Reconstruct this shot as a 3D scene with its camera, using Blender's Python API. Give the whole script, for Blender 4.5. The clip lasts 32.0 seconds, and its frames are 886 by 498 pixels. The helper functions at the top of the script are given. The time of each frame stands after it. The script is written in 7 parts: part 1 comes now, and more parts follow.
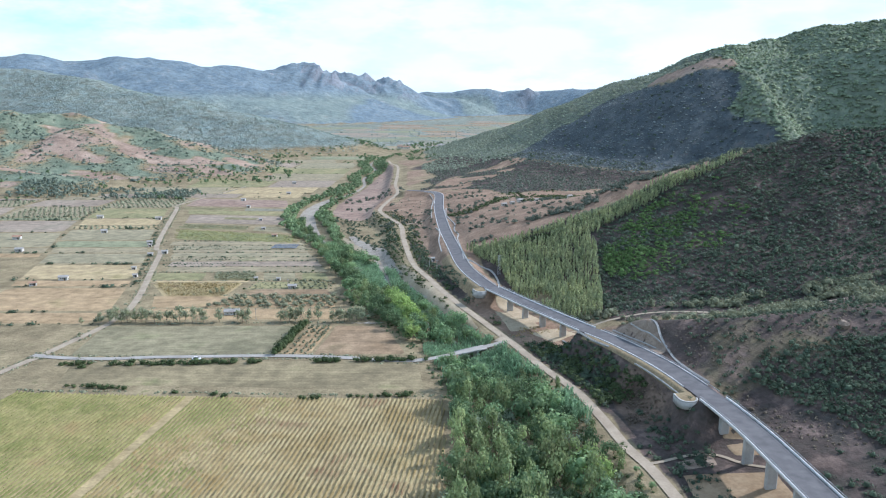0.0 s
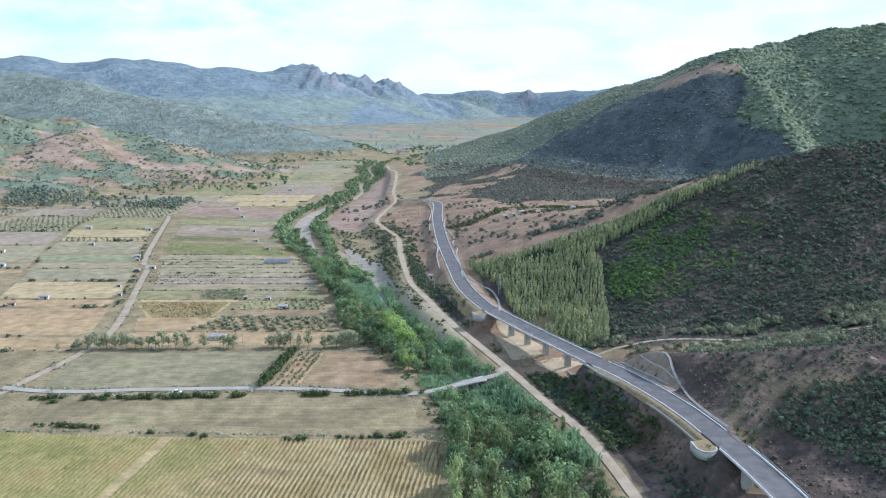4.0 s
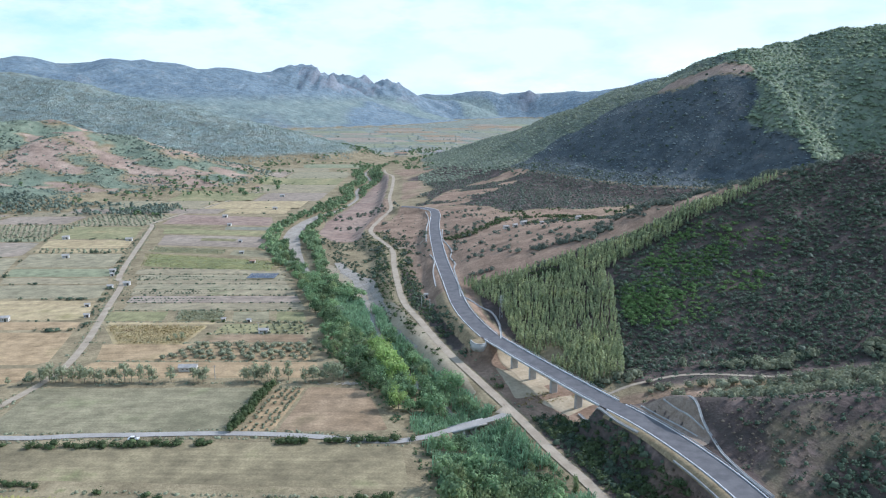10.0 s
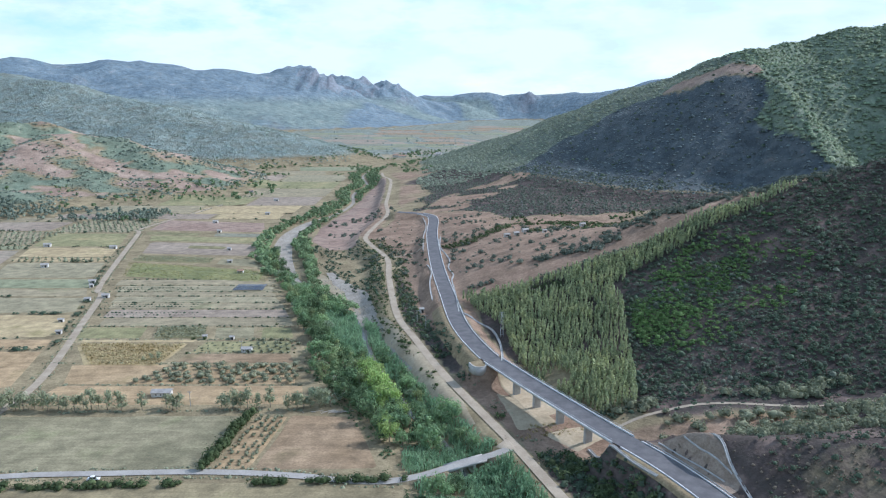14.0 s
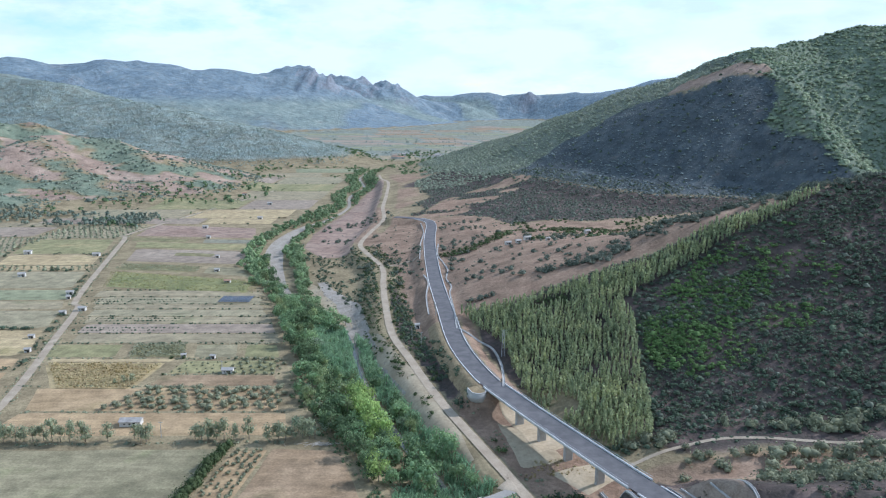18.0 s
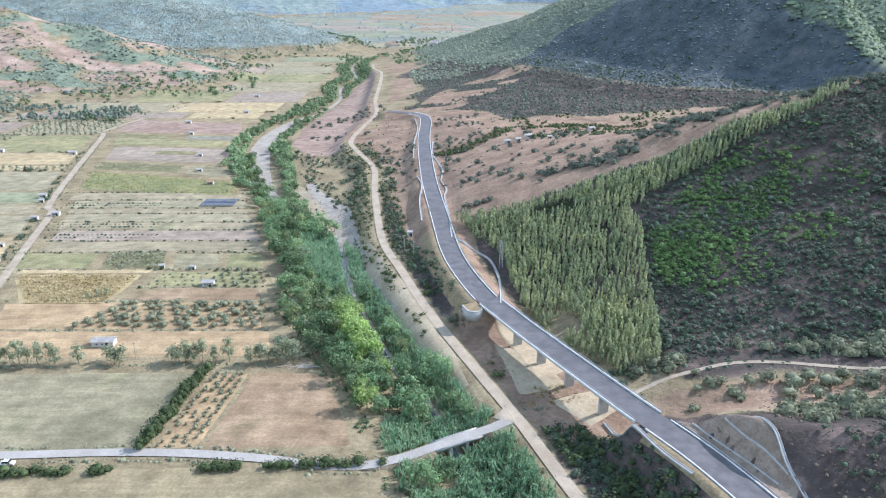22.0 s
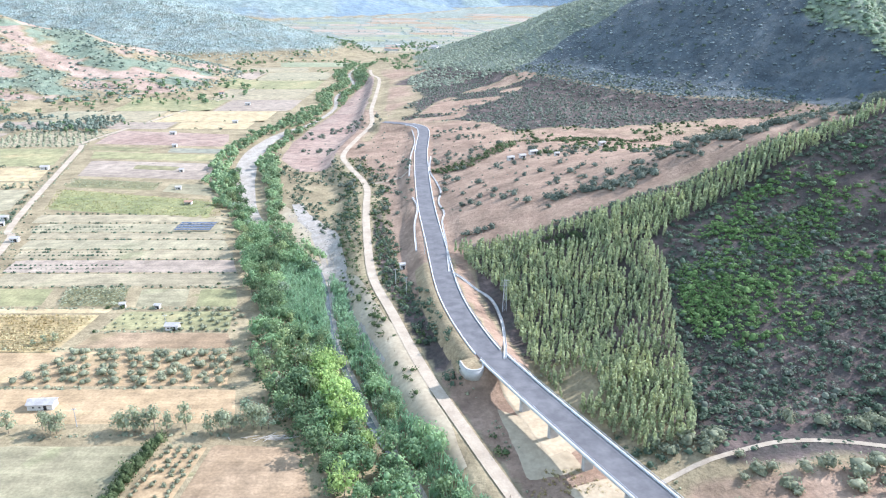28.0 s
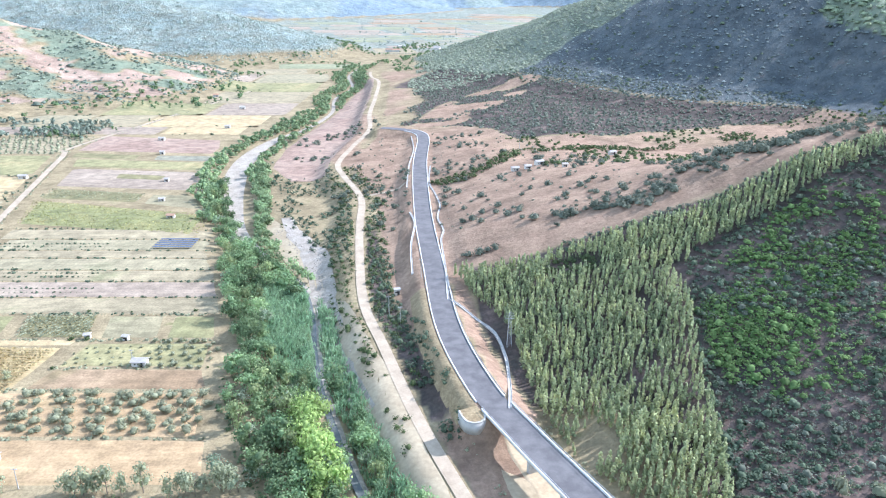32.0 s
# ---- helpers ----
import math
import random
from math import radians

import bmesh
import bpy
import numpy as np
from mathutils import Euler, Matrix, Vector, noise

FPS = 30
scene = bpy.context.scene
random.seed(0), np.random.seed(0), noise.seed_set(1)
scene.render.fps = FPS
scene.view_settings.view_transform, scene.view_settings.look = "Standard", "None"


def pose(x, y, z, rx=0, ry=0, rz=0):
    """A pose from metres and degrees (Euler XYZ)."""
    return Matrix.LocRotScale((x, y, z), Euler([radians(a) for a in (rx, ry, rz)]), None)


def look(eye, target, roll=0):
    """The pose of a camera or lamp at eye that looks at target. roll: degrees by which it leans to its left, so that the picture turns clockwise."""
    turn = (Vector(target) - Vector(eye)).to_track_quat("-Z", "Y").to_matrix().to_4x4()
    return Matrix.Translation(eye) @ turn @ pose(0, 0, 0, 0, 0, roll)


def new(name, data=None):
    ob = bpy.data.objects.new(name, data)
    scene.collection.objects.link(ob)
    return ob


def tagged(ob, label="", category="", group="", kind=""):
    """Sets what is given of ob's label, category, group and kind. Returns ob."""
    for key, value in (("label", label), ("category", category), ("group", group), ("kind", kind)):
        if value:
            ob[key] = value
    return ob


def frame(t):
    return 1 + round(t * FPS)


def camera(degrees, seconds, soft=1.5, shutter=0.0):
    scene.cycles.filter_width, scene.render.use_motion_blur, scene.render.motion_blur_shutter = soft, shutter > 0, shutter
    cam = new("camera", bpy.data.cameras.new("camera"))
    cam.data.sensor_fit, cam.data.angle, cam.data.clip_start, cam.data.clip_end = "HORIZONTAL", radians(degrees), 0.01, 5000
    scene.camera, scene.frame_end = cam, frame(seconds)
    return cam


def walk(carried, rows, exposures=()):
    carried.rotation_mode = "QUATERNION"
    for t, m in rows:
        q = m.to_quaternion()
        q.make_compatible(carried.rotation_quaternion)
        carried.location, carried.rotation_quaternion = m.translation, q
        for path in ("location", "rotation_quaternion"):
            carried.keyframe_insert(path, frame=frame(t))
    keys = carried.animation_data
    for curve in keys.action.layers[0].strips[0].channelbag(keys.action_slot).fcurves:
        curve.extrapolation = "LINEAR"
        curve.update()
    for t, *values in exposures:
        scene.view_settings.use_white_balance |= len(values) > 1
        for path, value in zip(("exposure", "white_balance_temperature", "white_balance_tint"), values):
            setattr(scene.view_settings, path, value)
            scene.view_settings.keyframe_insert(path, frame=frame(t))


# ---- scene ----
cam = camera(62.19, 32.0, soft=1.15)
walk(cam, [
    (0, pose(-0, -0, 118.68, 78.236, 0, -0.004)),
    (1, pose(0.33, 5.58, 120.21, 78.259, 0, 0.001)),
    (2, pose(0.67, 11.35, 121.96, 78.26, 0, 0.004)),
    (3, pose(1.02, 17.19, 123.69, 78.262, 0, 0.01)),
    (5.5, pose(1.89, 31.82, 126.18, 78.285, 0, 0.008)),
    (7, pose(2.45, 41.27, 126.7, 78.282, 0, -0.012)),
    (8, pose(2.87, 48.31, 126.75, 78.305, 0, -0.006)),
    (9, pose(3.3, 55.61, 126.83, 78.307, 0, 0.013)),
    (10, pose(3.74, 62.92, 126.85, 78.307, 0, 0.026)),
    (11, pose(4.16, 70.14, 126.83, 78.331, 0, 0.012)),
    (12, pose(4.59, 77.26, 126.91, 78.344, 0, -0.003)),
    (13, pose(5.01, 84.36, 126.94, 78.378, 0, 0.001)),
    (14, pose(5.43, 91.41, 126.92, 78.41, 0, 0.025)),
    (16.5, pose(6.46, 108.81, 127.33, 78.409, 0, 0.015)),
    (17.5, pose(6.89, 116.1, 127.4, 78.41, 0, 0.017)),
    (18.5, pose(7.31, 123.18, 127.18, 78.416, 0, 0.05)),
    (18.8, pose(7.43, 125.14, 127.12, 78.416, 0, 0.05)),
    (18.9, pose(7.47, 125.79, 127.1, 78.249, 0, 0.045)),
    (19, pose(7.51, 126.45, 127.08, 77.325, 0, 0.016)),
    (19.1, pose(7.54, 127.08, 127.09, 75.478, 0, -0.04)),
    (19.2, pose(7.58, 127.71, 127.1, 73.043, 0, -0.115)),
    (19.3, pose(7.62, 128.34, 127.12, 71.196, 0, -0.172)),
    (19.4, pose(7.66, 128.97, 127.13, 70.272, 0, -0.2)),
    (19.5, pose(7.69, 129.61, 127.14, 70.02, 0, -0.208)),
    (19.7, pose(7.77, 130.87, 127.23, 70.02, 0, -0.208)),
    (20.5, pose(8.08, 136.02, 127.65, 69.926, 0, -0.195)),
    (21.5, pose(8.47, 142.72, 128, 69.885, 0, -0.188)),
    (22.5, pose(8.87, 149.41, 128.04, 69.89, 0, -0.174)),
    (23.5, pose(9.27, 156.11, 127.88, 69.925, 0, -0.156)),
    (24.5, pose(9.68, 163.04, 127.66, 69.979, 0, -0.146)),
    (25.5, pose(10.1, 170.08, 127.63, 70.067, 0, -0.122)),
    (27.5, pose(10.93, 184.04, 128.06, 70.075, 0, -0.068)),
    (28.5, pose(11.36, 191.39, 127.98, 70.113, 0, 0.007)),
    (29.5, pose(11.8, 198.83, 127.54, 70.174, 0, 0.096)),
    (30.5, pose(12.25, 206.39, 127.11, 70.178, 0, 0.163)),
    (31.5, pose(12.74, 214.51, 127.01, 70.148, 0, 0.195)),
    (32, pose(12.98, 218.7, 127.08, 70.109, 0, 0.203)),
], exposures=[(0, 0.3, 5850, 14), (6, 0.25, 5800, 13.5), (9, 0.18, 5750, 13.5), (18.8, 0.12, 5700, 14), (19.6, 0.15, 5750, 14), (21, 0.5, 5800, 15.5), (23, 0.82, 5850, 16.5), (27.5, 1.2, 5850, 17), (32, 1.22, 5800, 17.5)])

# ---- light: low western sun under a bright, partly clouded sky ----
SUN_DIR = Vector((0.82, 0.36, 0.63)).normalized()
world = bpy.data.worlds.new("sky")
scene.world = world
world.use_nodes = True
wn, wl = world.node_tree.nodes, world.node_tree.links
wn.clear()
w_out = wn.new("ShaderNodeOutputWorld")
w_bg = wn.new("ShaderNodeBackground")
w_sky = wn.new("ShaderNodeTexSky")
w_sky.sky_type = "NISHITA"
w_sky.sun_disc = False
w_sky.sun_elevation = math.asin(SUN_DIR.z)
w_sky.sun_rotation = math.atan2(SUN_DIR.x, SUN_DIR.y)
w_sky.altitude, w_sky.air_density, w_sky.dust_density, w_sky.ozone_density = 100, 1.0, 0.4, 2.0
w_co = wn.new("ShaderNodeTexCoord")
w_map = wn.new("ShaderNodeMapping")
w_map.inputs["Scale"].default_value = (1.6, 1.6, 4.6)
w_map.inputs["Location"].default_value = (0.35, 0.1, 0.4)
w_noise = wn.new("ShaderNodeTexNoise")
w_noise.inputs["Scale"].default_value = 3.0
w_noise.inputs["Detail"].default_value = 10
w_noise.inputs["Roughness"].default_value = 0.6
w_ramp = wn.new("ShaderNodeValToRGB")
w_ramp.color_ramp.elements[0].position, w_ramp.color_ramp.elements[1].position = 0.33, 0.49
w_tint = wn.new("ShaderNodeMix")
w_tint.data_type, w_tint.blend_type = "RGBA", "MULTIPLY"
w_tint.inputs["Factor"].default_value = 1.0
w_tint.inputs["B"].default_value = (0.98, 1.12, 1.10, 1)
w_mix = wn.new("ShaderNodeMix")
w_mix.data_type = "RGBA"
w_bg.inputs["Strength"].default_value = 0.145
wl.new(w_co.outputs["Generated"], w_map.inputs["Vector"])
wl.new(w_map.outputs["Vector"], w_noise.inputs["Vector"])
wl.new(w_noise.outputs["Fac"], w_ramp.inputs["Fac"])
w_up = wn.new("ShaderNodeSeparateXYZ")
w_open = wn.new("ShaderNodeMapRange")
w_open.inputs["From Min"].default_value, w_open.inputs["From Max"].default_value = 0.22, 0.6
w_open.inputs["To Min"].default_value, w_open.inputs["To Max"].default_value = 1.0, 0.4
w_share = wn.new("ShaderNodeMath")
w_share.operation = "MULTIPLY"
wl.new(w_co.outputs["Generated"], w_up.inputs["Vector"])
wl.new(w_up.outputs["Z"], w_open.inputs["Value"])
wl.new(w_ramp.outputs["Color"], w_share.inputs[0])
wl.new(w_open.outputs["Result"], w_share.inputs[1])
wl.new(w_share.outputs[0], w_mix.inputs["Factor"])
wl.new(w_sky.outputs["Color"], w_tint.inputs["A"])
wl.new(w_tint.outputs["Result"], w_mix.inputs["A"])
w_folds = wn.new("ShaderNodeTexNoise")
w_folds.inputs["Scale"].default_value, w_folds.inputs["Detail"].default_value = 6.5, 8
w_cloud = wn.new("ShaderNodeValToRGB")
w_cloud.color_ramp.elements[0].position, w_cloud.color_ramp.elements[1].position = 0.36, 0.55
w_cloud.color_ramp.elements[0].color, w_cloud.color_ramp.elements[1].color = (0.84, 0.88, 0.91, 1), (1, 1, 1, 1)
w_grey = wn.new("ShaderNodeMix")
w_grey.data_type, w_grey.blend_type = "RGBA", "MULTIPLY"
w_grey.inputs["Factor"].default_value = 1.0
w_grey.inputs["A"].default_value = (5.75, 6.85, 7.3, 1)
wl.new(w_map.outputs["Vector"], w_folds.inputs["Vector"])
wl.new(w_folds.outputs["Fac"], w_cloud.inputs["Fac"])
wl.new(w_cloud.outputs["Color"], w_grey.inputs["B"])
wl.new(w_grey.outputs["Result"], w_mix.inputs["B"])
wl.new(w_mix.outputs["Result"], w_bg.inputs["Color"])
wl.new(w_bg.outputs["Background"], w_out.inputs["Surface"])
sun = new("sun", bpy.data.lights.new("sun", "SUN"))
sun.data.energy, sun.data.angle, sun.data.color = 3.9, radians(0.6), (1.0, 0.965, 0.91)
sun.matrix_world = look((0, 0, 0), -SUN_DIR)


# ---- materials ----
def material(name, colour, other=None, scale=0.2, rough=0.9, fine=2.0, fine_amount=0.35, bump=0.3, island=0.0, random_object=0.0, spread=(0.35, 0.65), third=None, metal=0.0, translucent=0.0, stretch=None):
    """A surface of two colours mixed in large blotches, with fine grain, relief, and some variation from piece to piece."""
    m = bpy.data.materials.new(name)
    m.use_nodes = True
    n, l = m.node_tree.nodes, m.node_tree.links
    b = n["Principled BSDF"]
    b.inputs["Roughness"].default_value, b.inputs["Metallic"].default_value = rough, metal
    b.inputs["Specular IOR Level"].default_value = 0.25
    co = n.new("ShaderNodeTexCoord")
    geo = n.new("ShaderNodeNewGeometry")
    where = geo.outputs["Position"]
    if stretch:
        mp = n.new("ShaderNodeMapping")
        mp.inputs["Scale"].default_value = stretch[:3]
        mp.inputs["Rotation"].default_value = (0, 0, stretch[3])
        l.new(where, mp.inputs["Vector"])
        where = mp.outputs["Vector"]
    big = n.new("ShaderNodeTexNoise")
    big.inputs["Scale"].default_value, big.inputs["Detail"].default_value, big.inputs["Roughness"].default_value = scale, 6, 0.6
    small = n.new("ShaderNodeTexNoise")
    small.inputs["Scale"].default_value, small.inputs["Detail"].default_value = fine, 4
    l.new(where, big.inputs["Vector"])
    l.new(where, small.inputs["Vector"])
    ramp = n.new("ShaderNodeValToRGB")
    e = ramp.color_ramp.elements
    e[0].position, e[1].position = spread
    e[0].color, e[1].color = (*colour, 1), (*(other or colour), 1)
    if third:
        k = e.new(min(0.98, spread[1] + 0.12))
        k.color = (*third, 1)
    l.new(big.outputs["Fac"], ramp.inputs["Fac"])
    out = ramp.outputs["Color"]

    def vary(source, amount, out):
        rng = n.new("ShaderNodeMapRange")
        rng.inputs["To Min"].default_value, rng.inputs["To Max"].default_value = 1 - amount, 1 + amount
        l.new(source, rng.inputs["Value"])
        mul = n.new("ShaderNodeVectorMath")
        mul.operation = "SCALE"
        l.new(out, mul.inputs[0])
        l.new(rng.outputs["Result"], mul.inputs["Scale"])
        return mul.outputs["Vector"]

    if fine_amount:
        out = vary(small.outputs["Fac"], fine_amount, out)
    if island:
        out = vary(geo.outputs["Random Per Island"], island, out)
    if random_object:
        info = n.new("ShaderNodeObjectInfo")
        out = vary(info.outputs["Random"], random_object, out)
    l.new(out, b.inputs["Base Color"])
    if bump:
        bp = n.new("ShaderNodeBump")
        bp.inputs["Strength"].default_value, bp.inputs["Distance"].default_value = bump, 0.3
        l.new(small.outputs["Fac"], bp.inputs["Height"])
        l.new(bp.outputs["Normal"], b.inputs["Normal"])
    if translucent:
        tr = n.new("ShaderNodeBsdfTranslucent")
        mix = n.new("ShaderNodeMixShader")
        mix.inputs["Fac"].default_value = translucent
        l.new(out, tr.inputs["Color"])
        l.new(b.outputs["BSDF"], mix.inputs[1])
        l.new(tr.outputs["BSDF"], mix.inputs[2])
        l.new(mix.outputs["Shader"], n["Material Output"].inputs["Surface"])
    return m


M_ASPHALT = material("weathered_asphalt", (0.10, 0.096, 0.10), (0.155, 0.148, 0.15), 0.25, fine=3.0, fine_amount=0.15, rough=0.75, bump=0.05)
M_TRACK = material("pale_gravel_track", (0.319, 0.258, 0.191), (0.429, 0.356, 0.268), 0.15, fine=1.5, fine_amount=0.2)
M_TARMAC_OLD = material("old_pale_tarmac", (0.31, 0.285, 0.255), (0.40, 0.37, 0.335), 0.1, fine=1.5, fine_amount=0.2)
M_CONCRETE = material("pale_concrete", (0.34, 0.33, 0.315), (0.46, 0.445, 0.42), 0.3, fine=2.0, fine_amount=0.12, rough=0.8, bump=0.1)
M_WHITE = material("whitish_kerb", (0.62, 0.61, 0.60), (0.75, 0.74, 0.73), 0.3, fine=2.0, fine_amount=0.1, rough=0.7, bump=0.05)
M_GRAVEL = material("river_gravel", (0.29, 0.255, 0.21), (0.385, 0.345, 0.295), 0.2, fine=1.0, fine_amount=0.5, bump=0.8, third=(0.25, 0.22, 0.16))
M_SAND = material("dry_sand_bank", (0.335, 0.27, 0.182), (0.42, 0.352, 0.245), 0.08, fine=0.7, fine_amount=0.35, third=(0.18, 0.18, 0.095))
M_WATER = material("shallow_water", (0.10, 0.11, 0.10), (0.14, 0.15, 0.14), 0.3, fine=1.0, fine_amount=0.1, rough=0.12, bump=0.05)
M_EXCAV = material("yellow_excavated_soil", (0.43, 0.345, 0.235), (0.52, 0.43, 0.305), 0.15, fine=0.9, fine_amount=0.3, third=(0.36, 0.28, 0.20))
M_BARK = material("bark", (0.16, 0.13, 0.10), (0.24, 0.20, 0.16), 1.0, fine=5, fine_amount=0.3)
M_PALE_BARK = material("pale_smooth_bark", (0.30, 0.27, 0.22), (0.42, 0.39, 0.33), 0.8, fine=4, fine_amount=0.25)
M_LEAF = {
    "poplar": material("young_eucalyptus_leaves", (0.315, 0.372, 0.22), (0.435, 0.472, 0.265), 0.10, fine=0.40, fine_amount=0.4, island=0.25, bump=0, translucent=0.55, spread=(0.38, 0.62), third=(0.56, 0.56, 0.27)),
    "riparian": material("riverside_leaves", (0.140, 0.222, 0.115), (0.245, 0.335, 0.165), 0.1, fine=0.5, fine_amount=0.35, island=0.25, random_object=0.45, bump=0, translucent=0.36),
    "bright": material("lime_green_leaves", (0.275, 0.395, 0.130), (0.40, 0.505, 0.19), 0.15, fine=0.6, fine_amount=0.35, island=0.3, random_object=0.2, bump=0, translucent=0.38),
    "willow": material("silvery_willow_leaves", (0.225, 0.295, 0.19), (0.32, 0.37, 0.26), 0.1, fine=0.9, fine_amount=0.3, island=0.3, bump=0, translucent=0.35),
    "reed": material("giant_reed_leaves", (0.205, 0.335, 0.195), (0.295, 0.42, 0.255), 0.08, fine=0.9, fine_amount=0.3, island=0.35, bump=0, translucent=0.5),
    "olive": material("olive_leaves", (0.215, 0.23, 0.15), (0.305, 0.315, 0.205), 0.1, fine=0.9, fine_amount=0.3, island=0.3, bump=0, translucent=0.25),
    "wild_olive": material("wild_olive_leaves", (0.185, 0.205, 0.135), (0.275, 0.29, 0.185), 0.1, fine=0.6, fine_amount=0.35, island=0.3, bump=0, translucent=0.3),
    "maquis": material("maquis_leaves", (0.064, 0.096, 0.064), (0.112, 0.148, 0.094), 0.12, fine=0.5, fine_amount=0.4, island=0.3, bump=0, translucent=0.2, third=(0.15, 0.155, 0.115)),
    "green": material("fresh_green_maquis_leaves", (0.085, 0.160, 0.052), (0.145, 0.225, 0.080), 0.12, fine=0.6, fine_amount=0.4, island=0.3, bump=0, translucent=0.3),
    "vine": material("vine_leaves", (0.235, 0.245, 0.088), (0.355, 0.325, 0.142), 0.05, fine=0.4, fine_amount=0.4, island=0.2, bump=0, translucent=0.3, spread=(0.40, 0.58), third=(0.345, 0.255, 0.125)),
    "gum": material("eucalyptus_leaves", (0.285, 0.315, 0.205), (0.40, 0.42, 0.27), 0.15, fine=0.5, fine_amount=0.35, island=0.3, bump=0, translucent=0.4),
    "hedge": material("dark_hedge_leaves", (0.062, 0.092, 0.038), (0.105, 0.135, 0.06), 0.15, fine=1.2, fine_amount=0.4, island=0.4, bump=0, translucent=0.25),
    "hillside": material("hillside_scrub_leaves", (0.150, 0.190, 0.150), (0.23, 0.265, 0.20), 0.012, fine=0.12, fine_amount=0.4, island=0.3, bump=0, translucent=0.2, third=(0.20, 0.205, 0.165)),
    "vine_brown": material("browned_vine_leaves", (0.335, 0.255, 0.115), (0.45, 0.385, 0.215), 0.045, fine=0.4, fine_amount=0.4, island=0.2, bump=0, translucent=0.3, spread=(0.40, 0.56), third=(0.215, 0.125, 0.07)),
    # hill scrub in a dark bluish tone that stands in for shade and haze
    "heath": material("shaded_face_scrub_leaves", (0.145, 0.18, 0.18), (0.215, 0.248, 0.235), 0.02, fine=0.15, fine_amount=0.4, island=0.35, bump=0, translucent=0.15, third=(0.225, 0.22, 0.205)),
    # the same hill scrub in two lighter tones, coloured as sunlit
    "slope_green": material("lit_green_scrub_leaves", (0.215, 0.278, 0.175), (0.315, 0.365, 0.235), 0.02, fine=0.15, fine_amount=0.4, island=0.2, bump=0, translucent=0.3),
    "slope_olive": material("lit_olive_scrub_leaves", (0.235, 0.275, 0.205), (0.315, 0.345, 0.25), 0.02, fine=0.15, fine_amount=0.4, island=0.2, bump=0, translucent=0.3, third=(0.215, 0.215, 0.18)),
    "wood_gum": material("dull_eucalyptus_leaves", (0.20, 0.265, 0.125), (0.315, 0.37, 0.18), 0.12, fine=0.5, fine_amount=0.35, island=0.25, random_object=0.4, bump=0, translucent=0.4),
    "dry": material("dry_grass_tufts", (0.150, 0.122, 0.092), (0.215, 0.178, 0.13), 0.1, fine=0.9, fine_amount=0.35, island=0.3, bump=0, translucent=0.2, third=(0.13, 0.135, 0.085)),
    "grey_shrub": material("grey_green_shrub_leaves", (0.112, 0.134, 0.104), (0.168, 0.188, 0.142), 0.1, fine=0.6, fine_amount=0.35, island=0.3, bump=0, translucent=0.25),
    "river_light": material("light_green_river_leaves", (0.205, 0.30, 0.155), (0.31, 0.40, 0.215), 0.05, fine=0.3, fine_amount=0.35, island=0.3, random_object=0.35, bump=0, translucent=0.4),
    # leaves for distant scrub and trees, haze mixed into their pale bluish green
    "far": material("hazed_scrub_leaves", (0.25, 0.31, 0.27), (0.335, 0.39, 0.325), 0.012, fine=0.08, fine_amount=0.4, island=0.2, bump=0, translucent=0.3),
}


